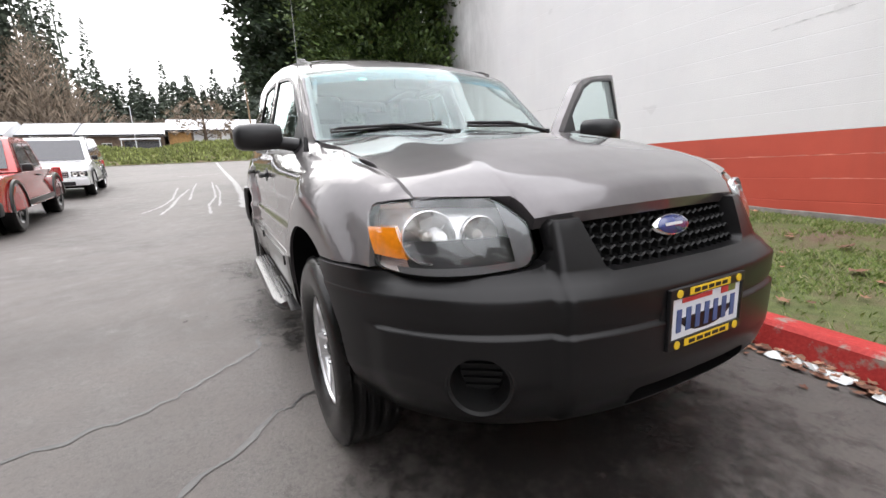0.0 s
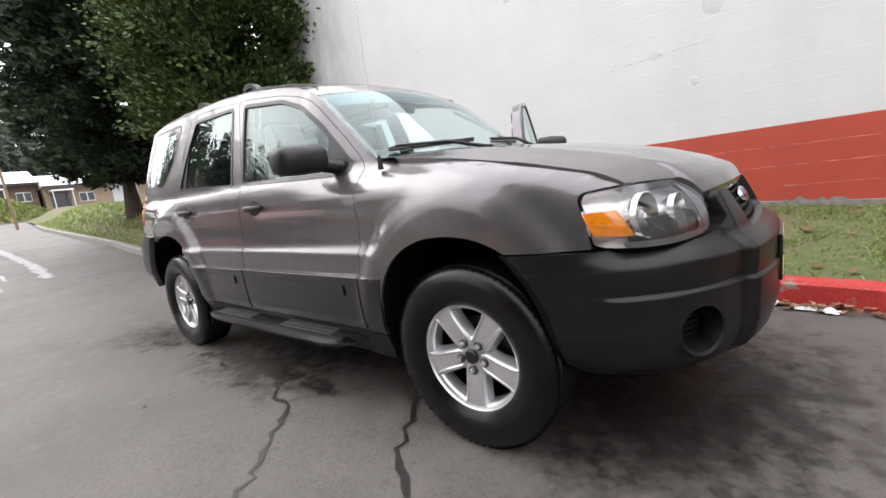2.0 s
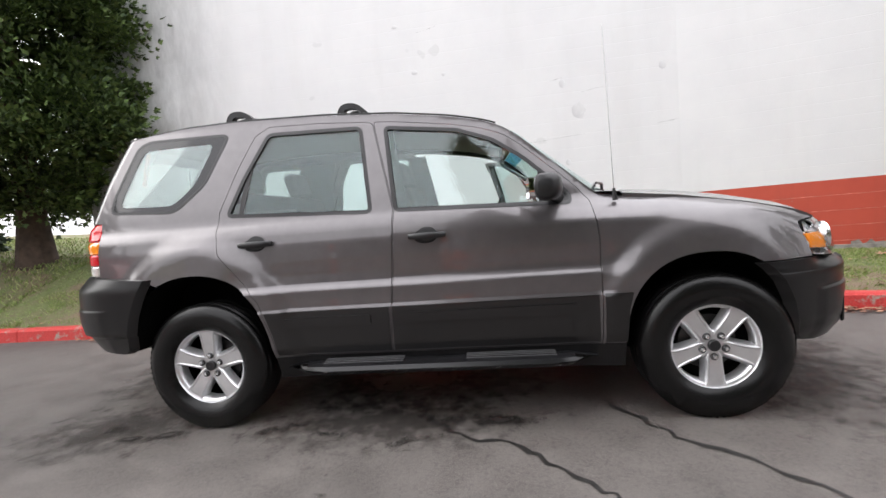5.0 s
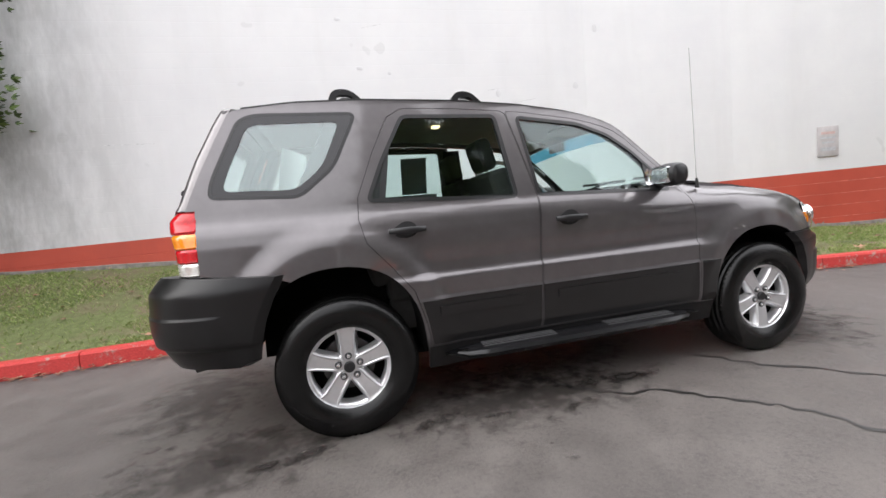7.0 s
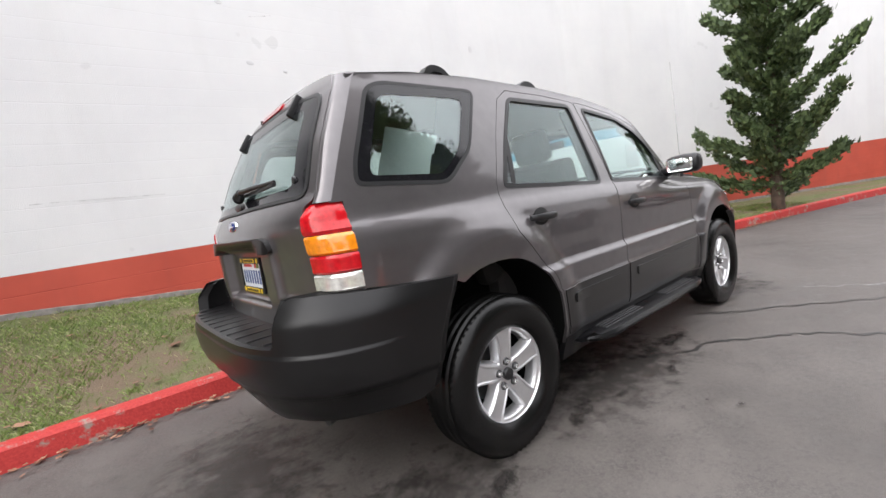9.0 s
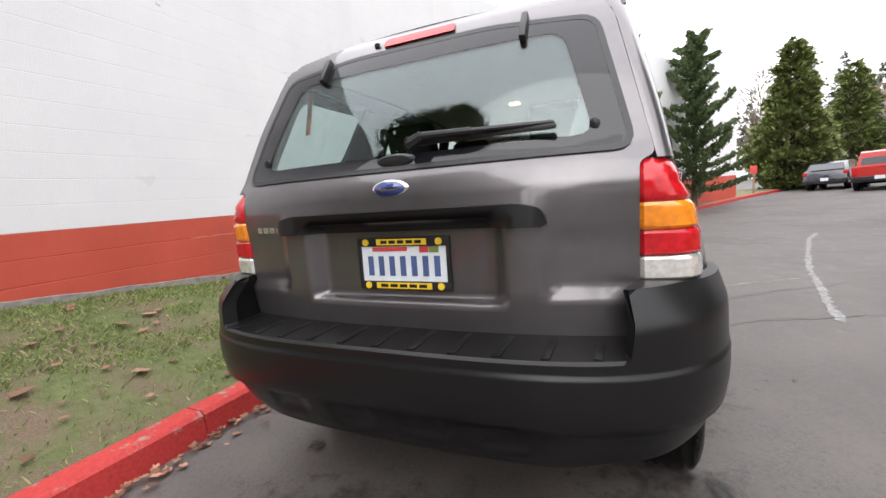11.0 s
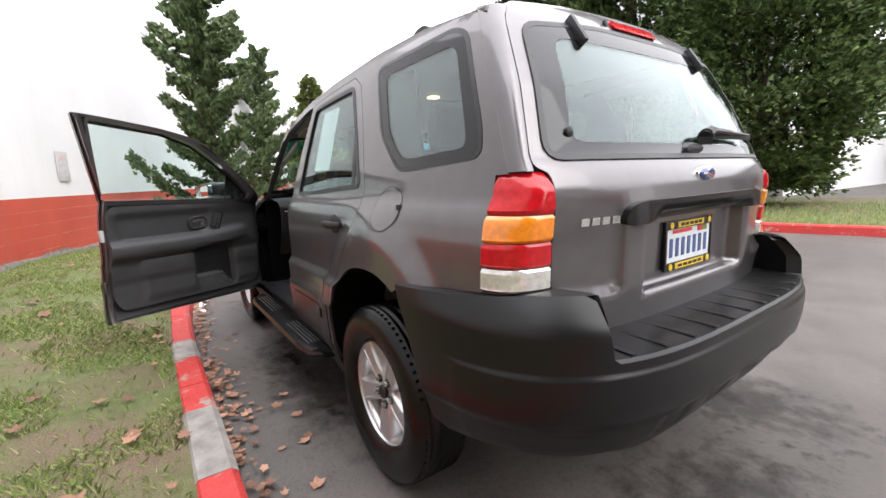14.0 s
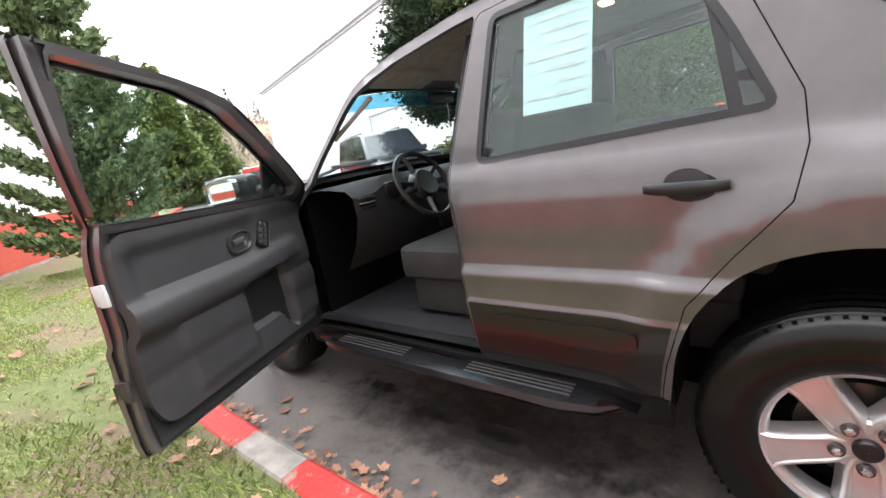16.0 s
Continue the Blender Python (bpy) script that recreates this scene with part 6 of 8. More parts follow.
def seat(x, y, wide, name="front_seat"):
    bm = bmesh.new()
    box(bm, (0.52, wide, 0.17), (x + 0.02, y, 0.68), bevel=0.05, seg=3)
    box(bm, (0.46, wide - 0.06, 0.18), (x, y, 0.52), bevel=0.02)
    ob = part(name, bm, M["fabric"], car, "dark grey cloth seat")
    bm = bmesh.new()
    q = Matrix.Rotation(radians(-16), 3, "Y")
    box(bm, (0.15, wide - 0.01, 0.62), (x - 0.32, y, 1.00), q, 0.05, 3)
    part("backrest", bm, M["fabric"], ob)
    for yy in (y,) if wide < 0.8 else (y - 0.36, y + 0.36):
        bm = bmesh.new()
        box(bm, (0.10, 0.25, 0.20), (x - 0.425, yy, 1.405), q, 0.045, 3)
        part("headrest", bm, M["fabric"], ob)
        for d in (-0.05, 0.05):
            bm = bmesh.new()
            rod(bm, (x - 0.39, yy + d, 1.22), (x - 0.415, yy + d, 1.34), 0.006)
            part("headrest_post", bm, M["steel"], ob)


seat(0.06, -0.36, 0.50)
seat(0.06, 0.36, 0.50)
seat(-0.82, 0.0, 1.22, "rear_seat")
bm = bmesh.new()
rows = []
for j in range(-14, 15):
    y = 0.70 * j / 14
    hood = 0.045 * math.exp(-((y - 0.36) / 0.16) ** 4)
    rows.append([(0.88, y, 1.085), (0.68, y, 1.085 + hood * 0.4), (0.52, y, 1.065 + hood), (0.475, y, 1.03 + hood), (0.47, y, 0.93), (0.52, y, 0.80), (0.62, y, 0.66)])
grid(bm, rows)
dash = part("dashboard", fix_normals(bm), M["trim"], car, "dark grey dashboard")
bm = bmesh.new()
box(bm, (0.02, 0.17, 0.25), (0.468, 0.0, 0.87), bevel=0.01)
part("centre_console", bm, M["black"], dash)
for y in (0.62, 0.11, -0.11, -0.62):
    for k in range(3):
        bm = bmesh.new()
        box(bm, (0.01, 0.11, 0.010), (0.466, y, 0.975 + 0.022 * k), bevel=0.003)
        part("vent_slat", bm, M["silver"] if k == 1 else M["black"], dash)
bm = bmesh.new()
box(bm, (0.012, 0.24, 0.085), (0.468, 0.36, 1.03), bevel=0.02)
part("instrument_face", bm, M["black"], dash)
bm = bmesh.new()
c = Vector((0.30, 0.36, 1.035))
q = Matrix.Rotation(radians(-62), 4, "Y")
tor = [[(Matrix.Translation(c) @ q) @ Vector(((0.182 + 0.014 * math.cos(b)) * math.cos(a), (0.182 + 0.014 * math.cos(b)) * math.sin(a), 0.014 * math.sin(b))) for b in [2 * math.pi * k / 8 for k in range(8)]] for a in [2 * math.pi * k / 36 for k in range(37)]]
grid(bm, tor, close=True)
wheel = part("steering_wheel", fix_normals(bm), M["black"], car, "black steering wheel")
for a in (0.25, math.pi - 0.25, -math.pi / 2 - 0.5, -math.pi / 2 + 0.5, math.pi / 2 + 0.2, math.pi / 2 - 0.2):
    bm = bmesh.new()
    rod(bm, (Matrix.Translation(c) @ q) @ Vector((0, 0, -0.02)), (Matrix.Translation(c) @ q) @ Vector((0.178 * math.cos(a), 0.178 * math.sin(a), 0)), 0.016, 0.012, 6)
    part("spoke", bm, M["black"], wheel)
bm = bmesh.new()
bmesh.ops.create_cone(bm, cap_ends=True, segments=24, radius1=0.085, radius2=0.07, depth=0.05, matrix=Matrix.Translation(c) @ q @ Matrix.Translation((0, 0, 0.0)))
part("hub", bm, M["black"], wheel)
bm = bmesh.new()
rod(bm, c, c + Vector((0.25, 0, -0.10)), 0.035)
part("steering_column", bm, M["black"], car)
bm = bmesh.new()
box(bm, (0.02, 0.22, 0.06), (0.38, 0.0, 1.475), bevel=0.015)
part("rear_view_mirror", bm, M["black"], car)
for y in (0.36, -0.36):
    bm = bmesh.new()
    box(bm, (0.16, 0.38, 0.018), (0.30, y, 1.545), Matrix.Rotation(radians(14), 3, "Y"), 0.006)
    part("sun_visor", bm, M["headliner"], car)
# sheets of paper in the side windows
bm = side_panel([(-0.712, 1.25), (-0.712, 1.55), (-0.492, 1.55), (-0.492, 1.25)], (), 1, 0.016, 0.2, 0.0)
sticker = part("window_sticker", bm, M["sticker"], car, "white paper sheet taped inside the rear window")
for k in range(7):
    z = 1.525 - 0.038 * k
    bm = side_panel([(-0.697, z - 0.006), (-0.697, z + 0.006), (-0.507 - 0.05 * (k % 3), z + 0.006), (-0.507 - 0.05 * (k % 3), z - 0.006)], (), 1, 0.0145, 0.2, 0.0)
    part("print_bar", bm, M["roof_far"], sticker)
bm = bmesh.new()
box(bm, (0.004, 0.24, 0.30), (-1.50, -0.55, 1.32), Euler((radians(20), 0, radians(35))).to_matrix())
part("paper_sheet", bm, M["paper"], car, "white paper sheet leaning inside")
# orange strips inside the rear corner pillars
for sd in (-1, 1):
    part("pillar_strip", box(bmesh.new(), (0.006, 0.022, 0.20), (-1.79, sd * 0.535, 1.50), Euler((radians(-9) * sd, radians(24), 0)).to_matrix(), 0.002), M["strip_orange"], car, "orange strip inside the rear pillar")
# the lit courtesy lamp in the roof lining
k = Nodes("courtesy_lamp")
k.set(Base_Color=(0.9, 0.8, 0.6), Emission_Color=(1.0, 0.78, 0.45), Emission_Strength=2.5)
bm = bmesh.new()
box(bm, (0.05, 0.06, 0.012), (-0.55, 0.0, GUTTER(-0.55) - 0.006), bevel=0.004)
part("courtesy_lamp", bm, k.m, car, "small warm lit roof lamp")


# ---- ground marks ----
def on_ground(x, y, up=0.0035):
    return Vector((x, y, ground_z(x, y) + up))


def crack(pts, wide, mat, name, label, seed, jag=0.03):
    """A thin ragged line on the asphalt."""
    rnd = random.Random(seed)
    line = finer(pts, 0.06)
    bm = bmesh.new()
    rows = []
    for i, (x, y) in enumerate(line):
        a, b = line[max(0, i - 1)], line[min(len(line) - 1, i + 1)]
        d = Vector((b[0] - a[0], b[1] - a[1])).normalized()
        w = wide * rnd.uniform(0.3, 1.25) * (0.25 if i in (0, len(line) - 1) else 1)
        ox, oy = -d.y * rnd.uniform(-jag, jag), d.x * rnd.uniform(-jag, jag)
        p = (x + ox, y + oy)
        rows.append([on_ground(p[0] - d.y * w * s, p[1] + d.x * w * s) for s in (-0.5, 0.5)])
    grid(bm, rows)
    for f in bm.faces:
        f.normal_update()
        if f.normal.z < 0:
            f.normal_flip()
    tagged(part(name, bm, mat, None, sharp=80), label, "crack", kind="structure")


crack([(-0.25, -0.55), (0.01, -0.92), (0.21, -1.03), (0.31, -1.05), (0.48, -1.23), (0.67, -1.42), (0.80, -1.72), (0.95, -2.2), (1.3, -2.9), (1.5, -3.6)], 0.030, M["crack"], "asphalt_crack", "dark ragged crack in the asphalt lane", 1)
crack([(0.80, -0.60), (0.95, -0.84), (1.05, -1.0), (1.21, -1.17), (1.42, -1.42), (1.8, -1.9), (2.2, -2.6)], 0.028, M["crack"], "asphalt_crack", "dark ragged crack in the asphalt lane", 2)
crack([(1.7, -0.35), (1.86, -0.05), (1.87, 0.12), (1.84, 0.30), (1.86, 0.5), (1.78, 0.7)], 0.040, M["crack"], "asphalt_crack", "dark damp crack under the front bumper", 3)
crack([(6.6, -3.7), (5.78, -3.35), (3.84, -2.76), (2.9, -2.5), (2.06, -2.33), (1.18, -2.12), (0.78, -2.06)], 0.075, M["filler"], "filled_crack", "pale filled crack in the asphalt lane", 4, 0.012)
crack([(1.9, -1.2), (2.03, -1.49), (2.24, -1.91), (2.49, -2.36)], 0.03, M["filler"], "filled_crack", "pale filled crack in the asphalt lane", 5)
for k, pts in enumerate(([(-8.8, -2.7), (-9.8, -2.44), (-11.4, -2.3), (-15.4, -2.4)], [(-8.3, -2.3), (-9.6, -2.2), (-11.7, -2.17), (-14.5, -2.0)], [(-7.8, -1.33), (-9.6, -1.36), (-11.3, -1.2), (-17.3, -1.3)],
                         [(-8.4, -0.63), (-11.1, -0.5), (-16.6, -0.48), (-26.8, -0.7), (-41.0, -0.93)], [(-9.1, -1.13), (-12.6, -1.07), (-15.7, -1.16)], [(-22.5, -2.9), (-22.2, -2.1), (-22.9, -1.5), (-22.9, -1.0)], [(-11.0, -1.85), (-14.4, -1.88), (-17.0, -1.85)])):
    crack(pts, (0.07, 0.08, 0.07, 0.22, 0.06, 0.12, 0.06)[k], M["chalk"], "filled_crack", "pale filled crack in the asphalt lot", 20 + k, 0.02)


def blotch(x, y, rx, ry, turn=0.0, mat="wet", up=0.006):
    bm = bmesh.new()
    m = Matrix.Translation((x, y, 0)) @ Matrix.Rotation(turn, 4, "Z") @ Matrix.Diagonal((rx * 1.8, ry * 1.8, 1, 1))
    rows = []
    for i in range(4):
        row = []
        for j in range(20):
            r, a = 0.82 * (0.001 + i / 3), 2 * math.pi * j / 20
            p = m @ Vector((r * math.cos(a), r * math.sin(a), 0))
            row.append((r * math.cos(a), r * math.sin(a), ground_z(p.x, p.y) + up))
        rows.append(row)
    grid(bm, rows, close=True)
    for f in bm.faces:
        f.normal_update()
        if f.normal.z < 0:
            f.normal_flip()
    ob = part("damp_shade_patch", bm, M[mat], None)
    ob.matrix_world = m
    tagged(ob, "dark damp stain and painted shade on the asphalt by the car", "stain", "damp stains", kind="structure")


# damp round the car, with the shade at its foot painted in
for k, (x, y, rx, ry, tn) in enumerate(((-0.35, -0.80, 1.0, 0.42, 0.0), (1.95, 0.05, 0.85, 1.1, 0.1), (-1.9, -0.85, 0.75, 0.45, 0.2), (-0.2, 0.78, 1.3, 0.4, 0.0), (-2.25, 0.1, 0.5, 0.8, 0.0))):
    blotch(x, y, rx, ry, tn, "damp_shade", 0.0050 + 0.0003 * k)
# soft shade under the car and bumper, painted on with its wet ground
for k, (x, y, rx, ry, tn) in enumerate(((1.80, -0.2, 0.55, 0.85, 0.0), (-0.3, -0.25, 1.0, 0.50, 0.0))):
    blotch(x, y, rx, ry, tn, "wet_shade", 0.0072 + 0.0003 * k)
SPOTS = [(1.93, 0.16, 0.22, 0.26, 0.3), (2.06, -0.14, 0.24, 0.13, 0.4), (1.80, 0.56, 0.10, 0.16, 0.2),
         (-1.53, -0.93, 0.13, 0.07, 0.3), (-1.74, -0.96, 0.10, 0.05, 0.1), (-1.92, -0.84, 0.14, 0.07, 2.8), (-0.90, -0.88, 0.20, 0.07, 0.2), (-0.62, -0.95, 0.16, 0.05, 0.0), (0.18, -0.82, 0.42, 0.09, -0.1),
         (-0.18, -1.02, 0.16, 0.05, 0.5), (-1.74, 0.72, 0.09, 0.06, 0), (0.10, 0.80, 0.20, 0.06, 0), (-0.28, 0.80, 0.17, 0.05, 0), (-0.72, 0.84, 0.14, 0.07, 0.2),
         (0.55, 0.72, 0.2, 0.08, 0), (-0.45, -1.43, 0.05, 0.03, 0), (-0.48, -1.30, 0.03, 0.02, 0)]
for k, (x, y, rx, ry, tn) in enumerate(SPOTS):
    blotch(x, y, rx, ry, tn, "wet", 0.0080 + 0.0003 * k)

# ---- lawn growth, leaves and litter ----
def from_arrays(name, verts, faces, mat):
    me = bpy.data.meshes.new(name)
    me.from_pydata([tuple(v) for v in verts], [], faces)
    me.materials.append(mat)
    return new(name, me)


def build_grass():
    rnd = random.Random(5)
    V, F = [], []

    def blade(x, y, z, h, w, lean):
        a = rnd.uniform(0, 6.3)
        ca, sa = math.cos(a) * w, math.sin(a) * w
        lx, ly = lean * math.cos(a + 1.6), lean * math.sin(a + 1.6)
        n = len(V)
        V.extend(((x - ca, y - sa, z - 0.01), (x + ca, y + sa, z - 0.01), (x + lx + ca * 0.5, y + ly + sa * 0.5, z + h * 0.6), (x + lx * 2.2, y + ly * 2.2, z + h)))
        F.extend(((n, n + 1, n + 2), (n, n + 2, n + 3)))
    count = 0
    while count < 62000:
        x = rnd.uniform(-6.2, 9.0)
        k = along(KERB, x) + 0.16
        w = along(WALL, x)
        y = k + (w - k) * rnd.random() ** (1.1 if x > -4 else 1.0)
        near = noise.noise((x * 0.9, y * 1.3, 3.0)) + 0.5 * noise.noise((x * 2.6, y * 3.0, 8.0))
        bare = smooth(0.9, 0.35, y - k) * 0.25
        if near < -0.10 + bare and rnd.random() < 0.90:
            continue
        blade(x, y, lawn_z(x, y), rnd.uniform(0.012, 0.040), rnd.uniform(0.002, 0.0045), rnd.uniform(0.004, 0.022))
        count += 1
    for _ in range(26000):
        x = -6.2 - 24 * rnd.random() ** 1.6
        k = along(KERB, x) + 0.16
        y = k + 9.0 * rnd.random() ** 1.5
        s = 1 + (-6.2 - x) * 0.10
        blade(x, y, lawn_z(x, y), rnd.uniform(0.03, 0.06) * s, 0.006 * s, rnd.uniform(0.004, 0.03) * s)
    tagged(from_arrays("grass", V, F, M["blade"]), "short uneven green lawn grass with thin spots", "grass", kind="stuff")


build_grass()


def build_leaves():
    rnd = random.Random(9)
    V, F = [], []

    def leaf(x, y, z, r):
        a0, n0 = rnd.uniform(0, 6.3), len(V)
        tilt, curl = rnd.uniform(-0.25, 0.25), rnd.uniform(0.1, 0.55)
        V.append((x, y, z + 0.006))
        m = 15
        for i in range(m):
            a = a0 + 2 * math.pi * i / m
            k = r * (1.0 if i % 3 == 0 else 0.78 if i % 3 == 1 else 0.68) * rnd.uniform(0.75, 1.15)
            dx, dy = k * math.cos(a), k * math.sin(a)
            V.append((x + dx, y + dy, z + 0.006 + max(-0.004, tilt * dx + curl * (k * k / r) * rnd.uniform(0.3, 1.0))))
        F.extend((n0, n0 + 1 + i, n0 + 1 + (i + 1) % m) for i in range(m))
    for _ in range(1000):
        x = rnd.uniform(-4.5, 7.5) if rnd.random() < 0.75 else rnd.uniform(1.2, 4.0)
        k = along(KERB, x)
        y = k - abs(rnd.gauss(0, 0.065)) - 0.015
        leaf(x, y, ground_z(x, y) + rnd.uniform(0.0, 0.025), rnd.uniform(0.012, 0.029))
    for _ in range(230):
        x = rnd.uniform(-5.5, 8.5)
        k, w = along(KERB, x) + 0.15, along(WALL, x)
        y = k + (w - k) * rnd.random() ** 1.5
        leaf(x, y, lawn_z(x, y) + 0.018, rnd.uniform(0.016, 0.042) if rnd.random() < 0.9 else 0.06)
    for _ in range(18):
        x, y = rnd.uniform(-3, 3), rnd.uniform(0.95, 1.3)
        leaf(x, y, ground_z(x, y), rnd.uniform(0.02, 0.04))
    tagged(from_arrays("fallen_leaves", V, F, M["dead"]), "dry brown fallen maple leaves along the kerb", "leaves", kind="stuff")


build_leaves()


def build_litter(x, y, r, seed, turn=0.0, slim=0.45):
    """A crumpled sheet of plastic."""
    rnd = random.Random(seed)
    bm = bmesh.new()
    c, q = math.cos(turn), math.sin(turn)
    rows = []
    for i in range(13):
        row = []
        for j in range(6):
            u = r * (i / 6 - 1) + rnd.uniform(-0.06, 0.06) * r
            v = r * slim * (j / 2.5 - 1) * (0.6 + 0.4 * math.sin(0.6 + i * 0.75)) + rnd.uniform(-0.05, 0.05) * r
            px, py = x + u * c - v * q, y + u * q + v * c
            row.append((px, py, ground_z(px, py) + 0.005 + rnd.uniform(0, 0.028) * (0.35 if j in (0, 5) else 1)))
        rows.append(row)
    grid(bm, rows)
    tagged(part("litter", fix_normals(bm), M["paper"], None, sharp=20), "crumpled white plastic litter against the kerb", "litter")


build_litter(2.02, 1.19, 0.17, 4, -0.12, 0.36)
build_litter(2.36, 1.09, 0.10, 5, -0.25, 0.4)
build_litter(1.66, 1.25, 0.06, 6)


# ---- trees ----
def trunk_of(tree, h, r, lean=(0, 0), limbs=10, seed=1, spread_r=1.2, z0=1.0):
    rnd = random.Random(seed)
    bm = bmesh.new()
    rows = []
    for i in range(11):
        u = i / 10
        rr = r * (1 - 0.85 * u) * (1.45 if i == 0 else 1.0)
        rows.append([(lean[0] * u * u + rr * math.cos(a) * rnd.uniform(0.92, 1.08), lean[1] * u * u + rr * math.sin(a) * rnd.uniform(0.92, 1.08), -0.1 + h * u) for a in [2 * math.pi * k / 12 for k in range(12)]])
    grid(bm, rows, close=True)
    part("trunk", fix_normals(bm), M["bark"], tree)
    for k in range(limbs):
        bm = bmesh.new()
        z = z0 + (h * 0.85 - z0) * (k / limbs) + rnd.uniform(-0.1, 0.1)
        a, ln = k * 2.4 + rnd.uniform(-0.3, 0.3), spread_r * (1 - 0.7 * k / limbs) * rnd.uniform(0.7, 1.0)
        u = z / h
        p0 = Vector((lean[0] * u * u, lean[1] * u * u, z))
        p1 = p0 + Vector((math.cos(a) * ln * 0.5, math.sin(a) * ln * 0.5, ln * 0.22))
        p2 = p0 + Vector((math.cos(a) * ln, math.sin(a) * ln, ln * 0.55))
        rod(bm, p0, p1, r * 0.30 * (1 - u), r * 0.2 * (1 - u), 6)
        rod(bm, p1, p2, r * 0.2 * (1 - u), r * 0.06 * (1 - u) + 0.004, 6)
        part("limb", fix_normals(bm), M["bark"], tree)


def spray(V, F, rnd, p, out, size):
    """A small fan of pointed leaflets at p that reaches along out."""
    out = (out + Vector((rnd.uniform(-0.5, 0.5), rnd.uniform(-0.5, 0.5), rnd.uniform(-0.4, 0.4)))).normalized()
    side = out.cross(Vector((rnd.uniform(-1, 1), rnd.uniform(-1, 1), rnd.uniform(-1, 1)))).normalized()
    for k in (-0.75, 0.0, 0.75):
        d = (out + side * k).normalized()
        ln = size * (1.0 if k == 0 else 0.72) * rnd.uniform(0.8, 1.15)
        w = d.cross(out.cross(side)).normalized() * ln * 0.2
        n = len(V)
        V.extend((p, p + d * ln * 0.5 + w, p + d * ln, p + d * ln * 0.5 - w))
        F.append((n, n + 1, n + 2, n + 3))


def crown_mesh(tree, mat, profile, count, size, seed, clump=0.28, lean=(0, 0), h=8.0, squash=1.0, per=26):
    """A crown of leaf sprays in clumps; profile gives the radius at a height."""
    rnd = random.Random(seed)
    V, F = [], []
    zs, rs = [p[0] for p in profile], [p[1] for p in profile]
    area = np.cumsum(np.interp(np.linspace(zs[0], zs[-1], 60), zs, rs) + 0.15)
    area = area / area[-1]
    for _ in range(count // per):
        z = float(np.interp(rnd.random(), area, np.linspace(zs[0], zs[-1], 60)))
        a = rnd.uniform(0, 2 * math.pi)
        r = float(np.interp(z, zs, rs))
        bulge = 1 + 0.26 * noise.noise((math.cos(a) * 1.6 + seed, math.sin(a) * 1.6, z * 0.8)) + 0.12 * noise.noise((math.cos(a) * 4, math.sin(a) * 4 + seed, z * 2.2))
        rr = r * bulge * (1 - (0.45 if per < 60 else 0.22) * rnd.random() ** 2.2)
        u = z / h
        c = Vector((lean[0] * u * u + rr * math.cos(a), squash * (lean[1] * u * u + rr * math.sin(a)), z))
        o = Vector((math.cos(a), math.sin(a), 0.25)).normalized()
        k = clump * rnd.uniform(0.6, 1.3)
        for _ in range(per):
            q = Vector((rnd.gauss(0, 0.5), rnd.gauss(0, 0.5), rnd.gauss(0, 0.30))) * k
            spray(V, F, rnd, c + q, (o * 0.9 + q.normalized() * 0.8), size * rnd.uniform(0.7, 1.3))
    for _ in range(count // 4 if per > 60 else 0):
        z = float(np.interp(rnd.random(), area, np.linspace(zs[0], zs[-1], 60)))
        a, r = rnd.uniform(0, 2 * math.pi), float(np.interp(z, zs, rs))
        bulge = 1 + 0.26 * noise.noise((math.cos(a) * 1.6 + seed, math.sin(a) * 1.6, z * 0.8))
        rr = r * bulge * rnd.uniform(0.62, 0.82)
        u = z / h
        o = Vector((math.cos(a), math.sin(a), 0.1))
        spray(V, F, rnd, Vector((lean[0] * u * u + rr * math.cos(a), squash * (lean[1] * u * u + rr * math.sin(a)), z)), o, size * 1.8)
    me = bpy.data.meshes.new("crown")
    me.from_pydata([tuple(v) for v in V], [], F)
    me.materials.append(mat)
    ob = new("crown", me)
    ob.parent = tree
    return ob


def cedar(x, y, z, h, r, low, mat, count, seed, label, size=0.13, name="cedar_tree", taper=0.75, clump=0.38, per=110):
    tree = thing(name, label, "tree", Matrix.Translation((x, y, z)))
    trunk_of(tree, h * 0.92, 0.055 * r + 0.09, limbs=14, seed=seed, spread_r=r * 0.75, z0=low * 0.8 + 0.4)
    prof = [(low, r * 0.55), (low + 0.10 * h, r * 0.95), (low + 0.28 * h, r), (h * taper, r * 0.62), (h * 0.93, r * 0.25), (h, 0.05)]
    crown_mesh(tree, mat, prof, count, size, seed, clump, h=h, per=per)
    return tree


def gl(x, y):
    return lawn_z(x, y) if y > along(KERB, x) else ground_z(x, y)


cedar(-12.4, 3.1, gl(-12.4, 3.1), 11.5, 2.5, 1.3, M["leaf_dark"], 34000, 11, "tall dark evergreen tree with a dense crown on the lawn", 0.17)
cedar(-7.2, 3.2, gl(-7.2, 3.2), 9.5, 2.05, 0.9, M["leaf_cedar"], 84000, 12, "broad green evergreen tree with tufted sprays beside the wall", 0.10, clump=0.42, per=190)
cedar(-15.4, 2.9, gl(-15.4, 2.9), 12.0, 2.1, 1.2, M["leaf_dark"], 16000, 13, "tall dark evergreen tree with a dense crown on the lawn", 0.20)
cedar(1.1, -9.6, 0.35, 11.5, 1.85, 0.4, M["leaf_cedar"], 60000, 14, "dense green cedar tree across the lane", 0.11)
cedar(4.3, -9.9, 0.35, 12.5, 2.2, 1.5, M["leaf_cedar"], 46000, 15, "dense dark cedar tree across the lane", 0.12)
cedar(7.3, -10.3, 0.35, 9.5, 2.1, 1.8, M["leaf_dark"], 30000, 16, "dense dark cedar tree across the lane", 0.14)
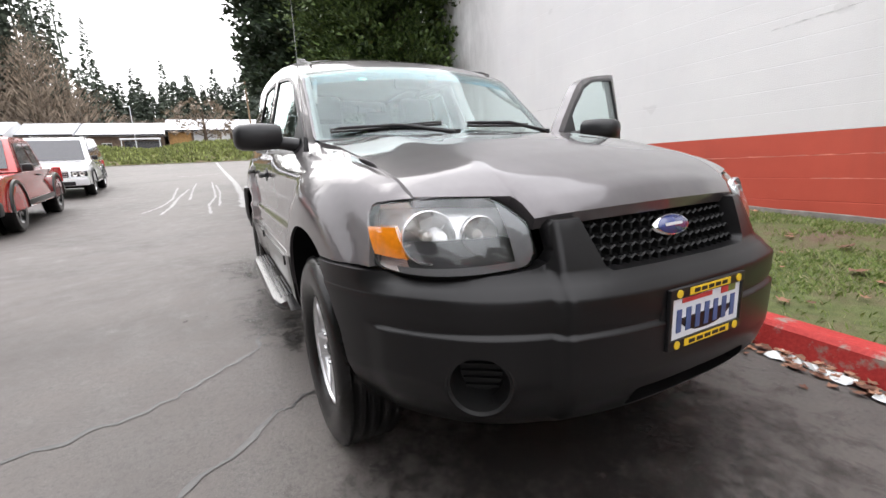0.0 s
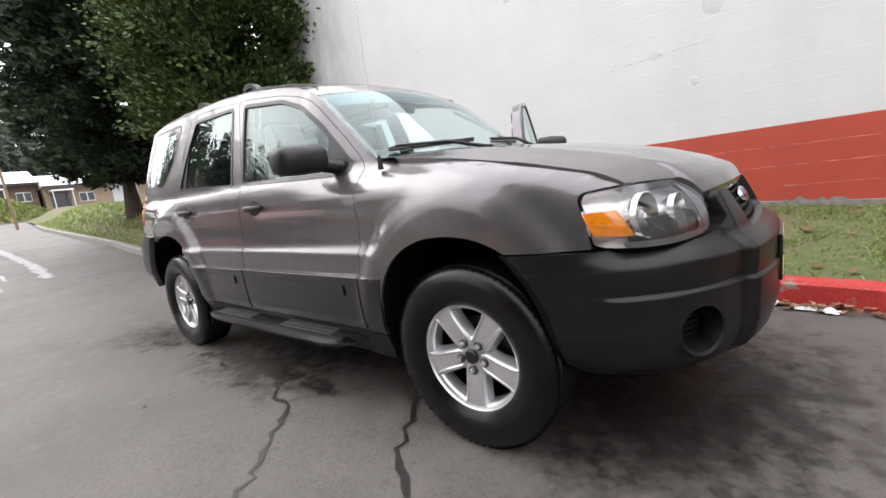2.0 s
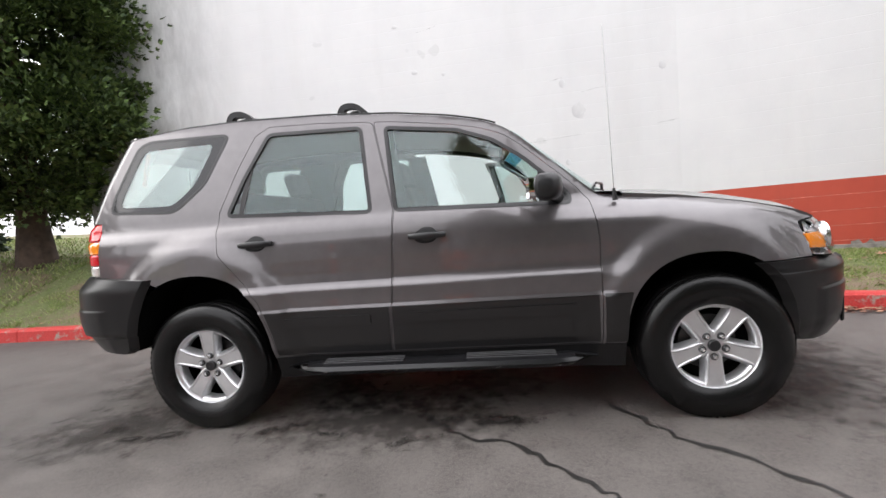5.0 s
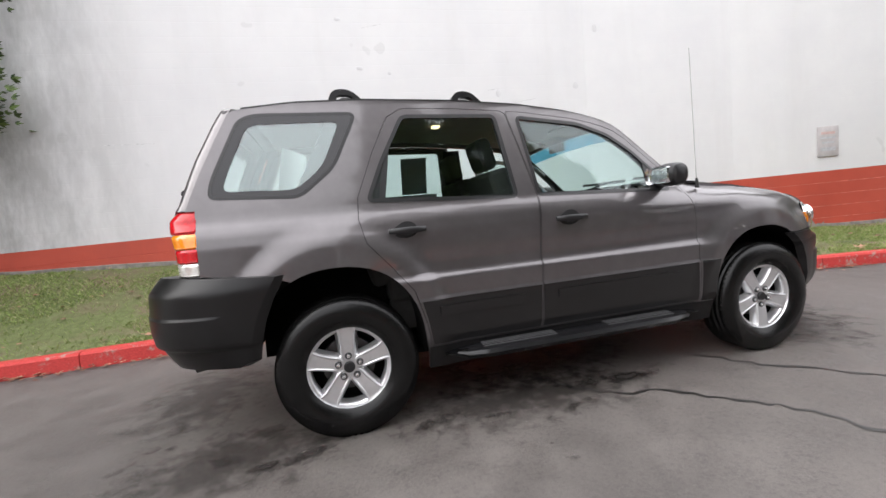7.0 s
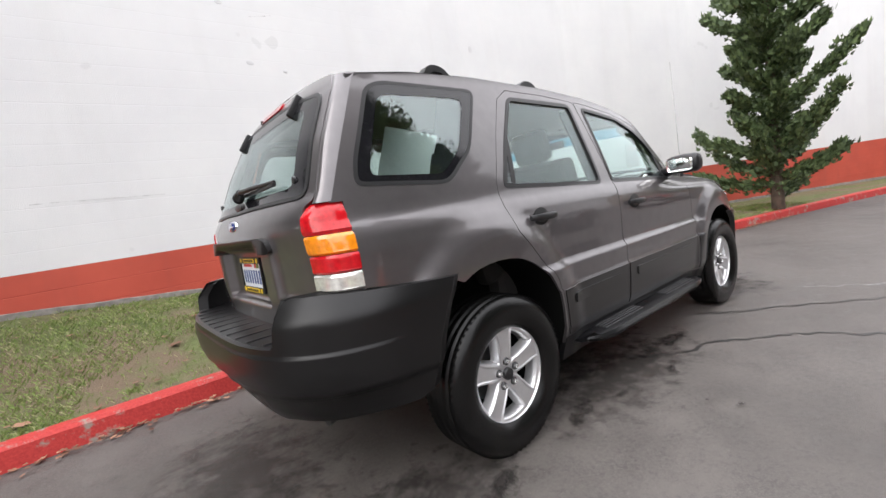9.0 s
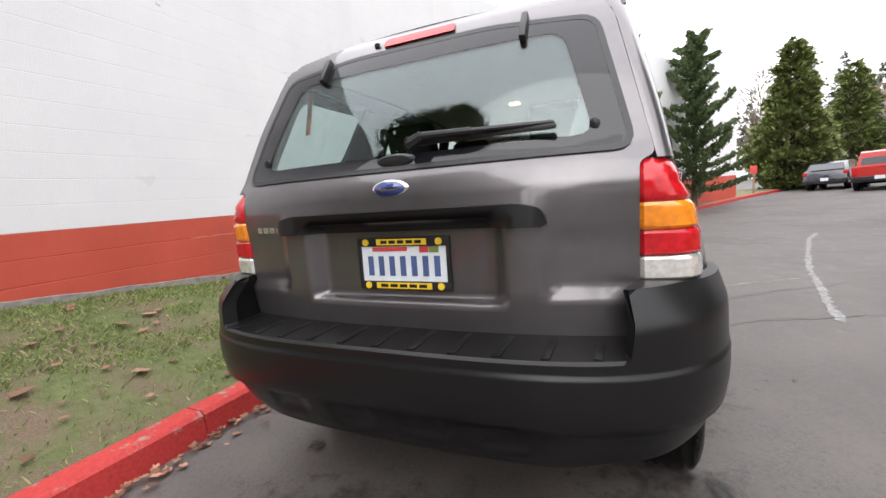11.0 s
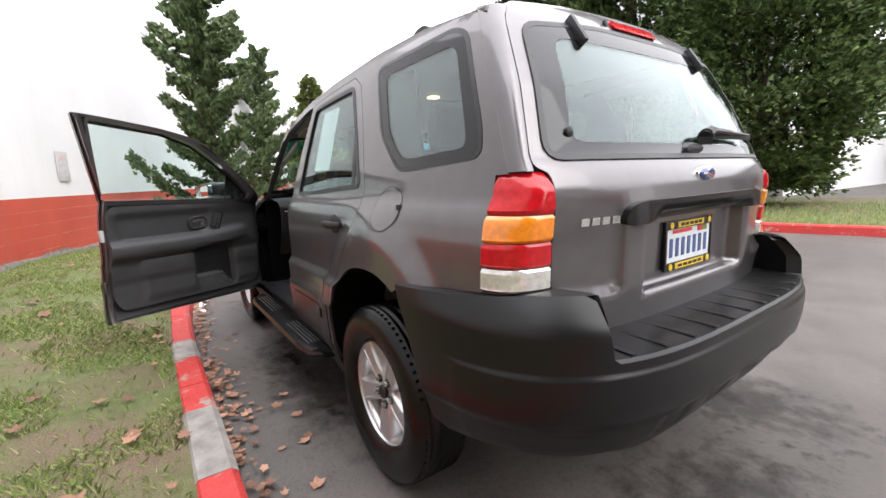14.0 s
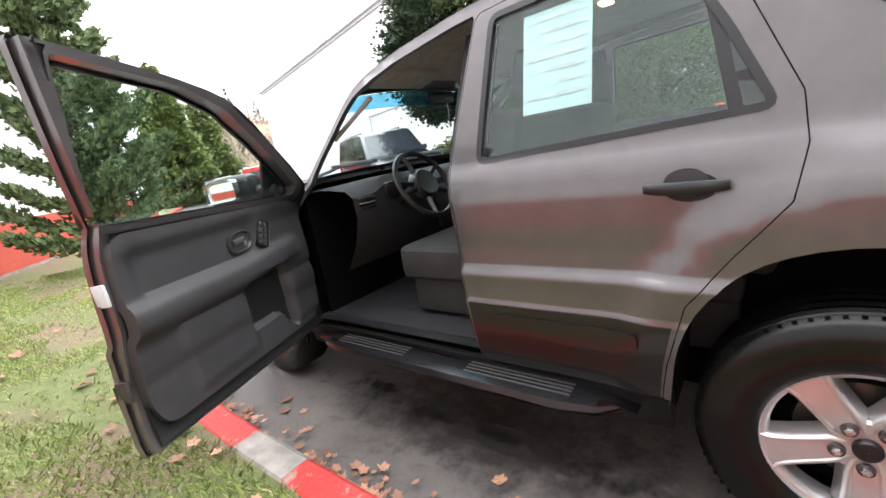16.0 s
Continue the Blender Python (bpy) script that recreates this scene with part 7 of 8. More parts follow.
cedar(29.6, -9.55, 0.1, 9.0, 1.9, 0.3, M["leaf_hedge"], 14000, 17, "cone-shaped yellow-green cedar by the far kerb", 0.24, taper=0.6, clump=0.4)
cedar(36.0, -14.6, 0.1, 8.4, 1.7, 0.3, M["leaf_hedge"], 9000, 18, "cone-shaped yellow-green cedar by the far kerb", 0.24, taper=0.6, clump=0.4)


def juniper(x, y, z, h, reach, count, seed, label):
    """An open conifer whose limbs rise and carry tufts."""
    rnd = random.Random(seed)
    tree = thing("juniper_tree", label, "tree", Matrix.Translation((x, y, z)))
    bm = bmesh.new()
    rows = [[(0.10 * math.sin(3 * i / 12) + (0.10 * (1 - i / 12) + 0.012) * math.cos(a), (0.10 * (1 - i / 12) + 0.012) * math.sin(a), -0.1 + h * i / 12) for a in [2 * math.pi * k / 10 for k in range(10)]] for i in range(13)]
    grid(bm, rows, close=True)
    part("trunk", fix_normals(bm), M["bark"], tree)
    V, F = [], []
    n = 58
    for k in range(n):
        bm = bmesh.new()
        u = k / n
        z0 = 0.35 + (h - 0.7) * u ** 0.95
        a = k * 2.399 + rnd.uniform(-0.35, 0.35)
        ln = reach * (1.02 - 0.80 * u) * rnd.uniform(0.60, 1.18)
        rise = rnd.uniform(0.25, 0.75)
        p = Vector((0.1 * math.sin(3 * z0 / h), 0, z0))
        steps, last = 7, None
        for s in range(1, steps + 1):
            v = s / steps
            q = Vector((math.cos(a) * ln * v, math.sin(a) * ln * v, ln * (rise * v * v - 0.06 * v))) + Vector((0.1 * math.sin(3 * z0 / h), 0, z0))
            rod(bm, p, q, 0.022 * (1.05 - v) * (1.3 - u) + 0.004, 0.022 * (1.0 - v) * (1.3 - u) + 0.003, 5)
            d = (q - p).normalized()
            m = int(count / n / steps * (0.55 + 0.9 * v))
            for _ in range(m):
                t = rnd.random()
                c = p.lerp(q, t) + Vector((rnd.gauss(0, 0.075), rnd.gauss(0, 0.075), rnd.gauss(0.02, 0.06))) * (1.25 - 0.55 * v)
                spray(V, F, rnd, c, d + Vector((0, 0, 0.45)), rnd.uniform(0.07, 0.14))
            p = q
        part("limb", fix_normals(bm), M["bark"], tree)
    me = bpy.data.meshes.new("crown")
    me.from_pydata([tuple(v) for v in V], [], F)
    me.materials.append(M["leaf_juniper"])
    ob = new("crown", me)
    ob.parent = tree


juniper(7.6, 0.14, gl(7.6, 0.14), 6.9, 1.38, 34000, 31, "open green conifer with rising limbs near the kerb")
juniper(16.0, -2.85, 0.2, 6.6, 2.0, 30000, 32, "open green conifer with rising limbs further along the kerb")


def shrub(x, y, z, r, h, seed, mat="leaf_hedge", count=5000):
    tree = thing("shrub", "low rounded green shrub on the planted strip", "shrub", Matrix.Translation((x, y, z)), "shrubs")
    trunk_of(tree, h * 0.6, 0.05, limbs=6, seed=seed, spread_r=r * 0.7, z0=0.1)
    crown_mesh(tree, M[mat], [(0.03, r * 0.8), (h * 0.35, r), (h * 0.8, r * 0.7), (h, r * 0.15)], count, 0.11, seed, 0.22, h=h)


shrub(6.6, -8.9, 0.3, 1.1, 1.1, 41)
shrub(5.2, -8.9, 0.3, 0.8, 0.9, 42)
shrub(-10.8, 4.2, gl(-10.8, 4.2), 0.9, 0.8, 43, "leaf_dark")

# ---- planted island across the lane ----
KERB2 = [(-16, -8.6), (-9, -7.7), (-4, -7.0), (-1, -6.65), (1, -6.35), (3, -6.25), (4.6, -6.6), (6.0, -7.3), (7.2, -8.3), (7.9, -9.6)]


def build_island():
    line = finer(KERB2, 0.4)
    prof = [(-0.15, -0.05), (-0.15, 0.13), (-0.13, 0.14), (-0.02, 0.14), (0.0, 0.12), (0.008, -0.05)]
    bm = bmesh.new()
    grid(bm, strip_profile(line, prof, ground_z))
    tagged(part("kerb_island", fix_normals(bm), M["kerb"]), "red painted kerb round the planted island", "kerb", kind="structure")
    bm = bmesh.new()
    rows = []
    for x, y in line:
        yy = [y - 0.14 + (-12.0 - (y - 0.14)) * j / 10 for j in range(11)]
        rows.append([(x, v, ground_z(x, y) + 0.13 + 0.10 * smooth(0, 1, j / 10) + 0.01 * noise.noise((x * 2, v * 2, 1))) for j, v in enumerate(yy)])
    grid(bm, rows)
    ob = part("lawn_island", fix_normals(bm), M["soil"], None, sharp=80)
    tagged(ob, "green lawn on the island under the cedars", "lawn", kind="structure")
    rnd = random.Random(77)
    V, F = [], []
    for _ in range(16000):
        x = rnd.uniform(-8, 6.2)
        k = along(KERB2, x) - 0.16
        y = k - rnd.random() ** 1.3 * 3.6
        z = ground_z(x, k) + 0.14 + 0.10 * smooth(0, 1, (k - y) / (k + 12.0))
        a, h, w = rnd.uniform(0, 6.3), rnd.uniform(0.03, 0.07), rnd.uniform(0.004, 0.008)
        n = len(V)
        V.extend(((x - w * math.cos(a), y - w * math.sin(a), z - 0.01), (x + w * math.cos(a), y + w * math.sin(a), z - 0.01), (x + rnd.uniform(-0.02, 0.02), y + rnd.uniform(-0.02, 0.02), z + h)))
        F.append((n, n + 1, n + 2))
    tagged(from_arrays("island_grass", V, F, M["blade"]), "short green grass on the island", "grass", kind="stuff")


build_island()

# ---- delineator posts and a cone ----
def delineator(x, y, tilt=0.0):
    ob = thing("delineator_post", "orange plastic delineator post with pale bands on a black base", "traffic post", Matrix.Translation((x, y, ground_z(x, y))) @ Matrix.Rotation(radians(tilt), 4, "X"), "delineator posts")
    bm = bmesh.new()
    lathe(bm, [(0.0, 0.0), (0.21, 0.0), (0.21, 0.018), (0.12, 0.045), (0.06, 0.055), (0.0, 0.055)], 8, "Z")
    part("base", fix_normals(bm), M["rubber"], ob, "black rubber base")
    bm = bmesh.new()
    lathe(bm, [(0.062, 0.05), (0.052, 0.10), (0.050, 0.95), (0.056, 0.96), (0.056, 0.99), (0.035, 1.00), (0.035, 1.04), (0.055, 1.05), (0.055, 1.09), (0.02, 1.10), (0.0, 1.10)], 20, "Z")
    post = part("post", fix_normals(bm), M["orange"], ob)
    for z in (0.74, 0.84):
        bm = bmesh.new()
        lathe(bm, [(0.0535, z), (0.0535, z + 0.07)], 20, "Z")
        part("reflective_band", fix_normals(bm), M["paper"], post)


delineator(-0.45, -5.0)
delineator(-2.15, -4.85, 2)
ob = thing("traffic_cone", "orange traffic cone standing on the asphalt", "cone", Matrix.Translation((-0.30, -5.75, ground_z(-0.30, -5.75))))
bm = bmesh.new()
box(bm, (0.36, 0.36, 0.03), (0, 0, 0.015), bevel=0.01)
part("base", bm, M["orange"], ob)
bm = bmesh.new()
lathe(bm, [(0.14, 0.03), (0.125, 0.06), (0.035, 0.68), (0.028, 0.70), (0.0, 0.70)], 28, "Z")
part("cone_body", fix_normals(bm), M["orange"], ob)
bm = bmesh.new()
lathe(bm, [(0.088, 0.33), (0.070, 0.45)], 28, "Z")
part("reflective_band", fix_normals(bm), M["orange"], ob)

# ---- signs ----
def sign_post(x, y, z, h, label, tall=0.42, wide=0.32, face=0.0, mat="paper"):
    ob = thing("sign_post", label, "sign", Matrix.Translation((x, y, z)) @ Matrix.Rotation(face, 4, "Z"))
    bm = bmesh.new()
    box(bm, (0.09, 0.09, h), (0, 0, h / 2), bevel=0.006)
    part("post", bm, M["wood"], ob)
    bm = bmesh.new()
    box(bm, (wide, 0.006, tall), (0, 0.052, h - tall * 0.35), bevel=0.002)
    plate = part("sign_plate", bm, M[mat], ob)
    for k in range(3):
        bm = bmesh.new()
        box(bm, (wide * 0.6, 0.003, 0.03), (0, 0.0565, h - tall * 0.2 - 0.08 * k))
        part("sign_bar", bm, M["ink_red"], plate)


sign_post(4.9, -8.6, 0.33, 1.75, "weathered wooden post with a small pale sign", face=radians(35))
sign_post(25.2, -6.7, 0.12, 1.6, "weathered wooden post with a small red and white sign", face=radians(60), mat="ink_red")
bm = bmesh.new()
box(bm, (0.34, 0.012, 0.50), (0, 0, 0), bevel=0.003)
ob = part("wall_sign", bm, M["old_paper"])
ob.matrix_world = Matrix.Translation((6.95, 2.555, 1.665)) @ Matrix.Rotation(math.atan2(-1.15, 3.5), 4, "Z")
tagged(ob, "small faded white sign on the white wall", "sign")
for k, (dz, w, t) in enumerate(((0.14, 0.22, 0.04), (0.06, 0.24, 0.03), (-0.02, 0.20, 0.03), (-0.13, 0.24, 0.06))):
    bm = bmesh.new()
    box(bm, (w, 0.004, t), (0, -0.008, dz))
    part("sign_bar", bm, M["roof_far"] if k else M["faded"], ob)

# ---- other parked vehicles ----
def vehicle(name, label, category, at, paint, kind):
    """A car drawn from its side outline; x ahead, wheels on z = 0."""
    ob = thing(name, label, category, at)
    if kind == "suv":
        ln, wd, ht, wb, r = 4.8, 1.90, 1.83, 2.88, 0.38
        low = [(-2.38, 0.42), (-2.40, 0.95), (-2.32, 1.10), (1.10, 1.10), (1.30, 1.06), (2.05, 0.97), (2.30, 0.90), (2.38, 0.80), (2.40, 0.42)]
        top = [(-2.30, 1.08), (-2.22, 1.72), (-2.05, 1.82), (0.30, 1.84), (0.55, 1.79), (1.24, 1.08)]
        panes = [[(-2.12, 1.18), (-2.05, 1.68), (-1.30, 1.70), (-1.30, 1.16)], [(-1.18, 1.16), (-1.18, 1.70), (-0.30, 1.70), (-0.30, 1.15)], [(-0.20, 1.15), (-0.20, 1.70), (0.42, 1.68), (0.90, 1.16)]]
        screen_z = ((1.20, 1.11, 0.66), (0.60, 1.73, 0.58))
    elif kind == "pickup":
        ln, wd, ht, wb, r = 4.9, 1.78, 1.70, 3.1, 0.40
        low = [(-2.45, 0.50), (-2.45, 1.02), (-0.70, 1.04), (1.0, 1.04), (2.15, 0.98), (2.38, 0.85), (2.38, 0.45)]
        top = [(-0.72, 1.02), (-0.66, 1.62), (-0.5, 1.69), (0.45, 1.70), (0.60, 1.66), (1.12, 1.05)]
        panes = [[(-0.60, 1.10), (-0.55, 1.58), (-0.12, 1.60), (-0.12, 1.09)], [(-0.03, 1.09), (-0.03, 1.60), (0.50, 1.58), (0.90, 1.08)]]
        screen_z = ((1.08, 1.10, 0.62), (0.63, 1.62, 0.55))
    else:
        ln, wd, ht, wb, r = 4.6, 1.80, 1.46, 2.7, 0.32
        low = [(-2.28, 0.35), (-2.30, 0.85), (-2.2, 0.98), (1.1, 0.98), (2.1, 0.82), (2.28, 0.66), (2.28, 0.32)]
        top = [(-2.1, 0.96), (-1.45, 1.40), (-1.0, 1.46), (0.2, 1.46), (0.45, 1.42), (1.25, 0.97)]
        panes = [[(-1.75, 1.03), (-1.35, 1.36), (-0.75, 1.38), (-0.75, 1.02)], [(-0.66, 1.02), (-0.66, 1.38), (0.15, 1.38), (0.15, 1.02)], [(0.23, 1.02), (0.23, 1.38), (0.40, 1.36), (0.98, 1.02)]]
        screen_z = ((1.20, 1.00, 0.62), (0.48, 1.40, 0.52))
    hw = wd / 2

    def cut(poly):
        """Wheel openings in the lower outline."""
        out = [p for p in poly]
        a, b = out[0], out[-1]
        for cx in (wb / 2, -wb / 2):
            out += [(cx + (r + 0.07) * math.cos(t), max(0.30, r + (r + 0.07) * math.sin(t))) for t in [math.pi * k / 10 for k in range(11)]]
        return out
    for nm, poly, inset_y in (("body", cut(low), 0.0), ("cabin", top, 0.16)):
        bm = bmesh.new()
        rows = []
        for v in (-1, -0.985, -0.93, 0, 0.93, 0.985, 1):
            k = 1 - 0.020 * (abs(v) > 0.99) - 0.006 * (0.98 < abs(v) <= 0.99)
            row = []
            for x, z in poly:
                lean = inset_y * (z - poly[0][1]) / (ht - poly[0][1]) if inset_y else 0.05 * smooth(1.6, 2.4, abs(x))
                row.append((x * (k if abs(x) > 1.9 else 1), v * (hw - lean - (0.02 if inset_y else 0)), z if inset_y == 0 or abs(v) < 0.95 else z - 0.012 * (z > ht - 0.1)))
            rows.append(row)
        vs = grid(bm, rows, close=True)
        for side in (vs[0], vs[-1]):
            bmesh.ops.triangulate(bm, faces=[bm.faces.new(side)])
        body = part(nm, fix_normals(bm), paint, ob, sharp=40)
    for sd in (-1, 1):
        for pane in panes:
            bm = bmesh.new()
            vs = []
            for x, z in pane:
                lean = 0.16 * (z - top[0][1]) / (ht - top[0][1])
                vs.append(bm.verts.new((x, sd * (hw - lean - 0.02 + 0.006), z)))
            bm.faces.new(vs)
            part("side_window", bm, M["car_black"], ob)
        bm = bmesh.new()
        box(bm, (0.12, 0.16, 0.14), (screen_z[0][0] - 0.25, sd * (hw + 0.06), top[0][1] + 0.10), bevel=0.03)
        part("door_mirror", bm, M["black"], ob)
        bm = bmesh.new()
        box(bm, (0.16, 0.40, 0.17), (ln / 2 - 0.085, sd * (hw - 0.25), low[-2][1] - 0.07), bevel=0.03)
        light = part("headlight", bm, M["car_black"], ob)
        for off in (-0.10, 0.07):
            bm = bmesh.new()
            lathe(bm, [(0.075, 0.012), (0.068, 0.016), (0.05, 0.004), (0.0, -0.004)], 16, "X", (ln / 2 - 0.005, sd * (hw - 0.25) + off, low[-2][1] - 0.07))
            part("reflector", fix_normals(bm), M["lamp_clear"], light)
        bm = bmesh.new()
        box(bm, (0.06, 0.18, 0.36 if kind != "sedan" else 0.16), (-ln / 2 + 0.02, sd * (hw - 0.12), 0.86), bevel=0.015)
        part("tail_light", bm, M["lamp_red"], ob)
        bm = bmesh.new()
        box(bm, (wb - 2 * r - 0.3, 0.03, 0.10), (0, sd * (hw + 0.005), 0.48), bevel=0.01)
        part("side_strip", bm, M["plastic"], ob)
        for hx in ((0.35, -0.75) if kind != "pickup" else (-0.1,)):
            bm = bmesh.new()
            box(bm, (0.20, 0.035, 0.035), (hx, sd * (hw + 0.012), low[3][1] - 0.09 if kind != "suv" else 1.0), bevel=0.01)
            part("door_handle", bm, M["black"], ob)
        for cx in (wb / 2, -wb / 2):
            bm = bmesh.new()
            lathe(bm, [(r * 0.60, -0.11), (r * 0.9, -0.115), (r, -0.08), (r, 0.08), (r * 0.9, 0.115), (r * 0.60, 0.11)], 32)
            wheel = part("wheel", fix_normals(bm), M["rubber"], ob)
            wheel.location = (cx, sd * (hw - 0.13), r)
            bm = bmesh.new()
            lathe(bm, [(0.0, 0.06 * sd), (r * 0.15, 0.07 * sd), (r * 0.2, 0.05 * sd), (r * 0.52, 0.07 * sd), (r * 0.60, 0.10 * sd), (r * 0.63, 0.10 * sd)], 24)
            for k in range(5):
                t = 2 * math.pi * k / 5
                box(bm, (r * 0.5, 0.03, 0.06), (r * 0.36 * math.cos(t), 0.075 * sd, r * 0.36 * math.sin(t)), Matrix.Rotation(-t, 3, "Y"))
            part("rim", fix_normals(bm), M["alloy"] if kind != "pickup" else M["low_paint"], wheel)
            bm = bmesh.new()
            lathe(bm, [(0.0, 0.0), (r + 0.06, 0.0)], 20)
            well = part("wheel_well", bm, M["under"], ob)
            well.location = (cx, sd * (hw - 0.28), r)
            bm = bmesh.new()
            rows = [[(cx + (r + k) * math.cos(t), sd * (hw + o), max(0.3, r + (r + k) * math.sin(t))) for k, o in ((0.07, 0.0), (0.075, 0.025), (0.13, 0.018), (0.14, -0.01))] for t in [math.pi * q / 12 for q in range(13)]]
            grid(bm, rows)
            part("arch_trim", fix_normals(bm), M["plastic"] if kind != "sedan" else paint, ob)
    (x0, z0, y0), (x1, z1, y1) = screen_z
    bm = bmesh.new()
    grid(bm, [[(x0 + (x1 - x0) * u + 0.02, (y0 + (y1 - y0) * u) * v * 1.18, z0 + (z1 - z0) * u + 0.018) for v in (-1, -0.5, 0, 0.5, 1)] for u in (0, 0.5, 1)])
    part("windscreen", fix_normals(bm), M["car_black"], ob)
    bm = bmesh.new()
    xr = min(p[0] for p in top)
    grid(bm, [[(xr - 0.006 + (0.30 if kind == "sedan" else 0.07) * u, (hw - 0.16 - 0.10 * u) * v, top[0][1] + 0.08 + (ht - top[0][1] - 0.2) * u) for v in (-1, 0, 1)] for u in (0, 1)])
    part("rear_glass", fix_normals(bm), M["car_black"], ob)
    bm = bmesh.new()
    box(bm, (0.05, 0.9, 0.18), (ln / 2 - 0.015, 0, low[-2][1] - 0.07), bevel=0.02)
    grille_part = part("grille", bm, M["black"], ob)
    for k in range(3):
        bm = bmesh.new()
        box(bm, (0.02, 0.86, 0.018), (ln / 2 + 0.012, 0, low[-2][1] - 0.125 + 0.055 * k), bevel=0.004)
        part("slat", bm, M["alloy"], grille_part)
    bm = bmesh.new()
    box(bm, (0.04, wd * 0.62, 0.12), (ln / 2 + 0.06, 0, 0.46), bevel=0.02)
    part("air_intake", bm, M["black"], ob)
    if kind == "suv":
        for sd in (-1, 1):
            bm = bmesh.new()
            rod(bm, (-1.9, sd * 0.62, ht + 0.05), (0.2, sd * 0.62, ht + 0.05), 0.02, 0.02, 8)
            for px in (-1.85, -0.85, 0.15):
                rod(bm, (px, sd * 0.62, ht - 0.03), (px, sd * 0.62, ht + 0.05), 0.02, 0.02, 8)
            part("roof_rail", bm, M["black"], ob)
    for sx in (1, -1):
        bm = bmesh.new()
        box(bm, (0.22, wd - 0.06, 0.24), (sx * (ln / 2 - 0.04), 0, 0.50), bevel=0.06)
        part("bumper", bm, paint if kind != "pickup" else M["black"], ob)
        bm = bmesh.new()
        box(bm, (0.01, 0.31, 0.15), (sx * (ln / 2 + 0.075), 0, 0.56))
        part("plate", bm, M["plate"], ob)
    bm = bmesh.new()
    box(bm, (ln - 0.7, wd - 0.5, 0.25), (0, 0, 0.42))
    part("chassis", bm, M["under"], ob)
    return ob


def stand(x, y, yaw, z=None):
    """A pose on the sloping lot."""
    c, s = math.cos(radians(yaw)), math.sin(radians(yaw))
    f = Vector((c, s, ground_z(x + 1.4 * c, y + 1.4 * s) / 2.8 - ground_z(x - 1.4 * c, y - 1.4 * s) / 2.8)).normalized()
    lft = Vector((-s, c, (ground_z(x - 0.8 * s, y + 0.8 * c) - ground_z(x + 0.8 * s, y - 0.8 * c)) / 1.6)).normalized()
    up = f.cross(lft).normalized()
    lft = up.cross(f)
    m = Matrix((f, lft, up)).transposed().to_4x4()
    return Matrix.Translation((x, y, (ground_z(x + 1.4 * c, y + 1.4 * s) + ground_z(x - 1.4 * c, y - 1.4 * s)) / 2)) @ m


vehicle("pickup_truck", "red pickup truck with black wheel arches parked in the lot", "truck", stand(-8.9, -5.25, 4), M["truck_red"], "pickup")
vehicle("suv", "white boxy SUV parked in the lot", "car", stand(-16.1, -5.65, 5), M["suv_white"], "suv")
vehicle("suv", "dark SUV standing in the lane beside the warehouse", "car", stand(8.75, -7.70, 154), M["car_black"], "suv")
vehicle("parked_car", "dark blue hatchback parked by the far kerb", "car", stand(26.5, -10.6, -28), M["car_black"], "sedan")
vehicle("pickup_truck", "red pickup truck parked further along the lane", "truck", stand(22.5, -11.0, -25), M["truck_red"], "pickup")
vehicle("parked_car", "dark hatchback parked under the canopy", "car", stand(-3.6, -17.6, 175), M["car_black"], "sedan")


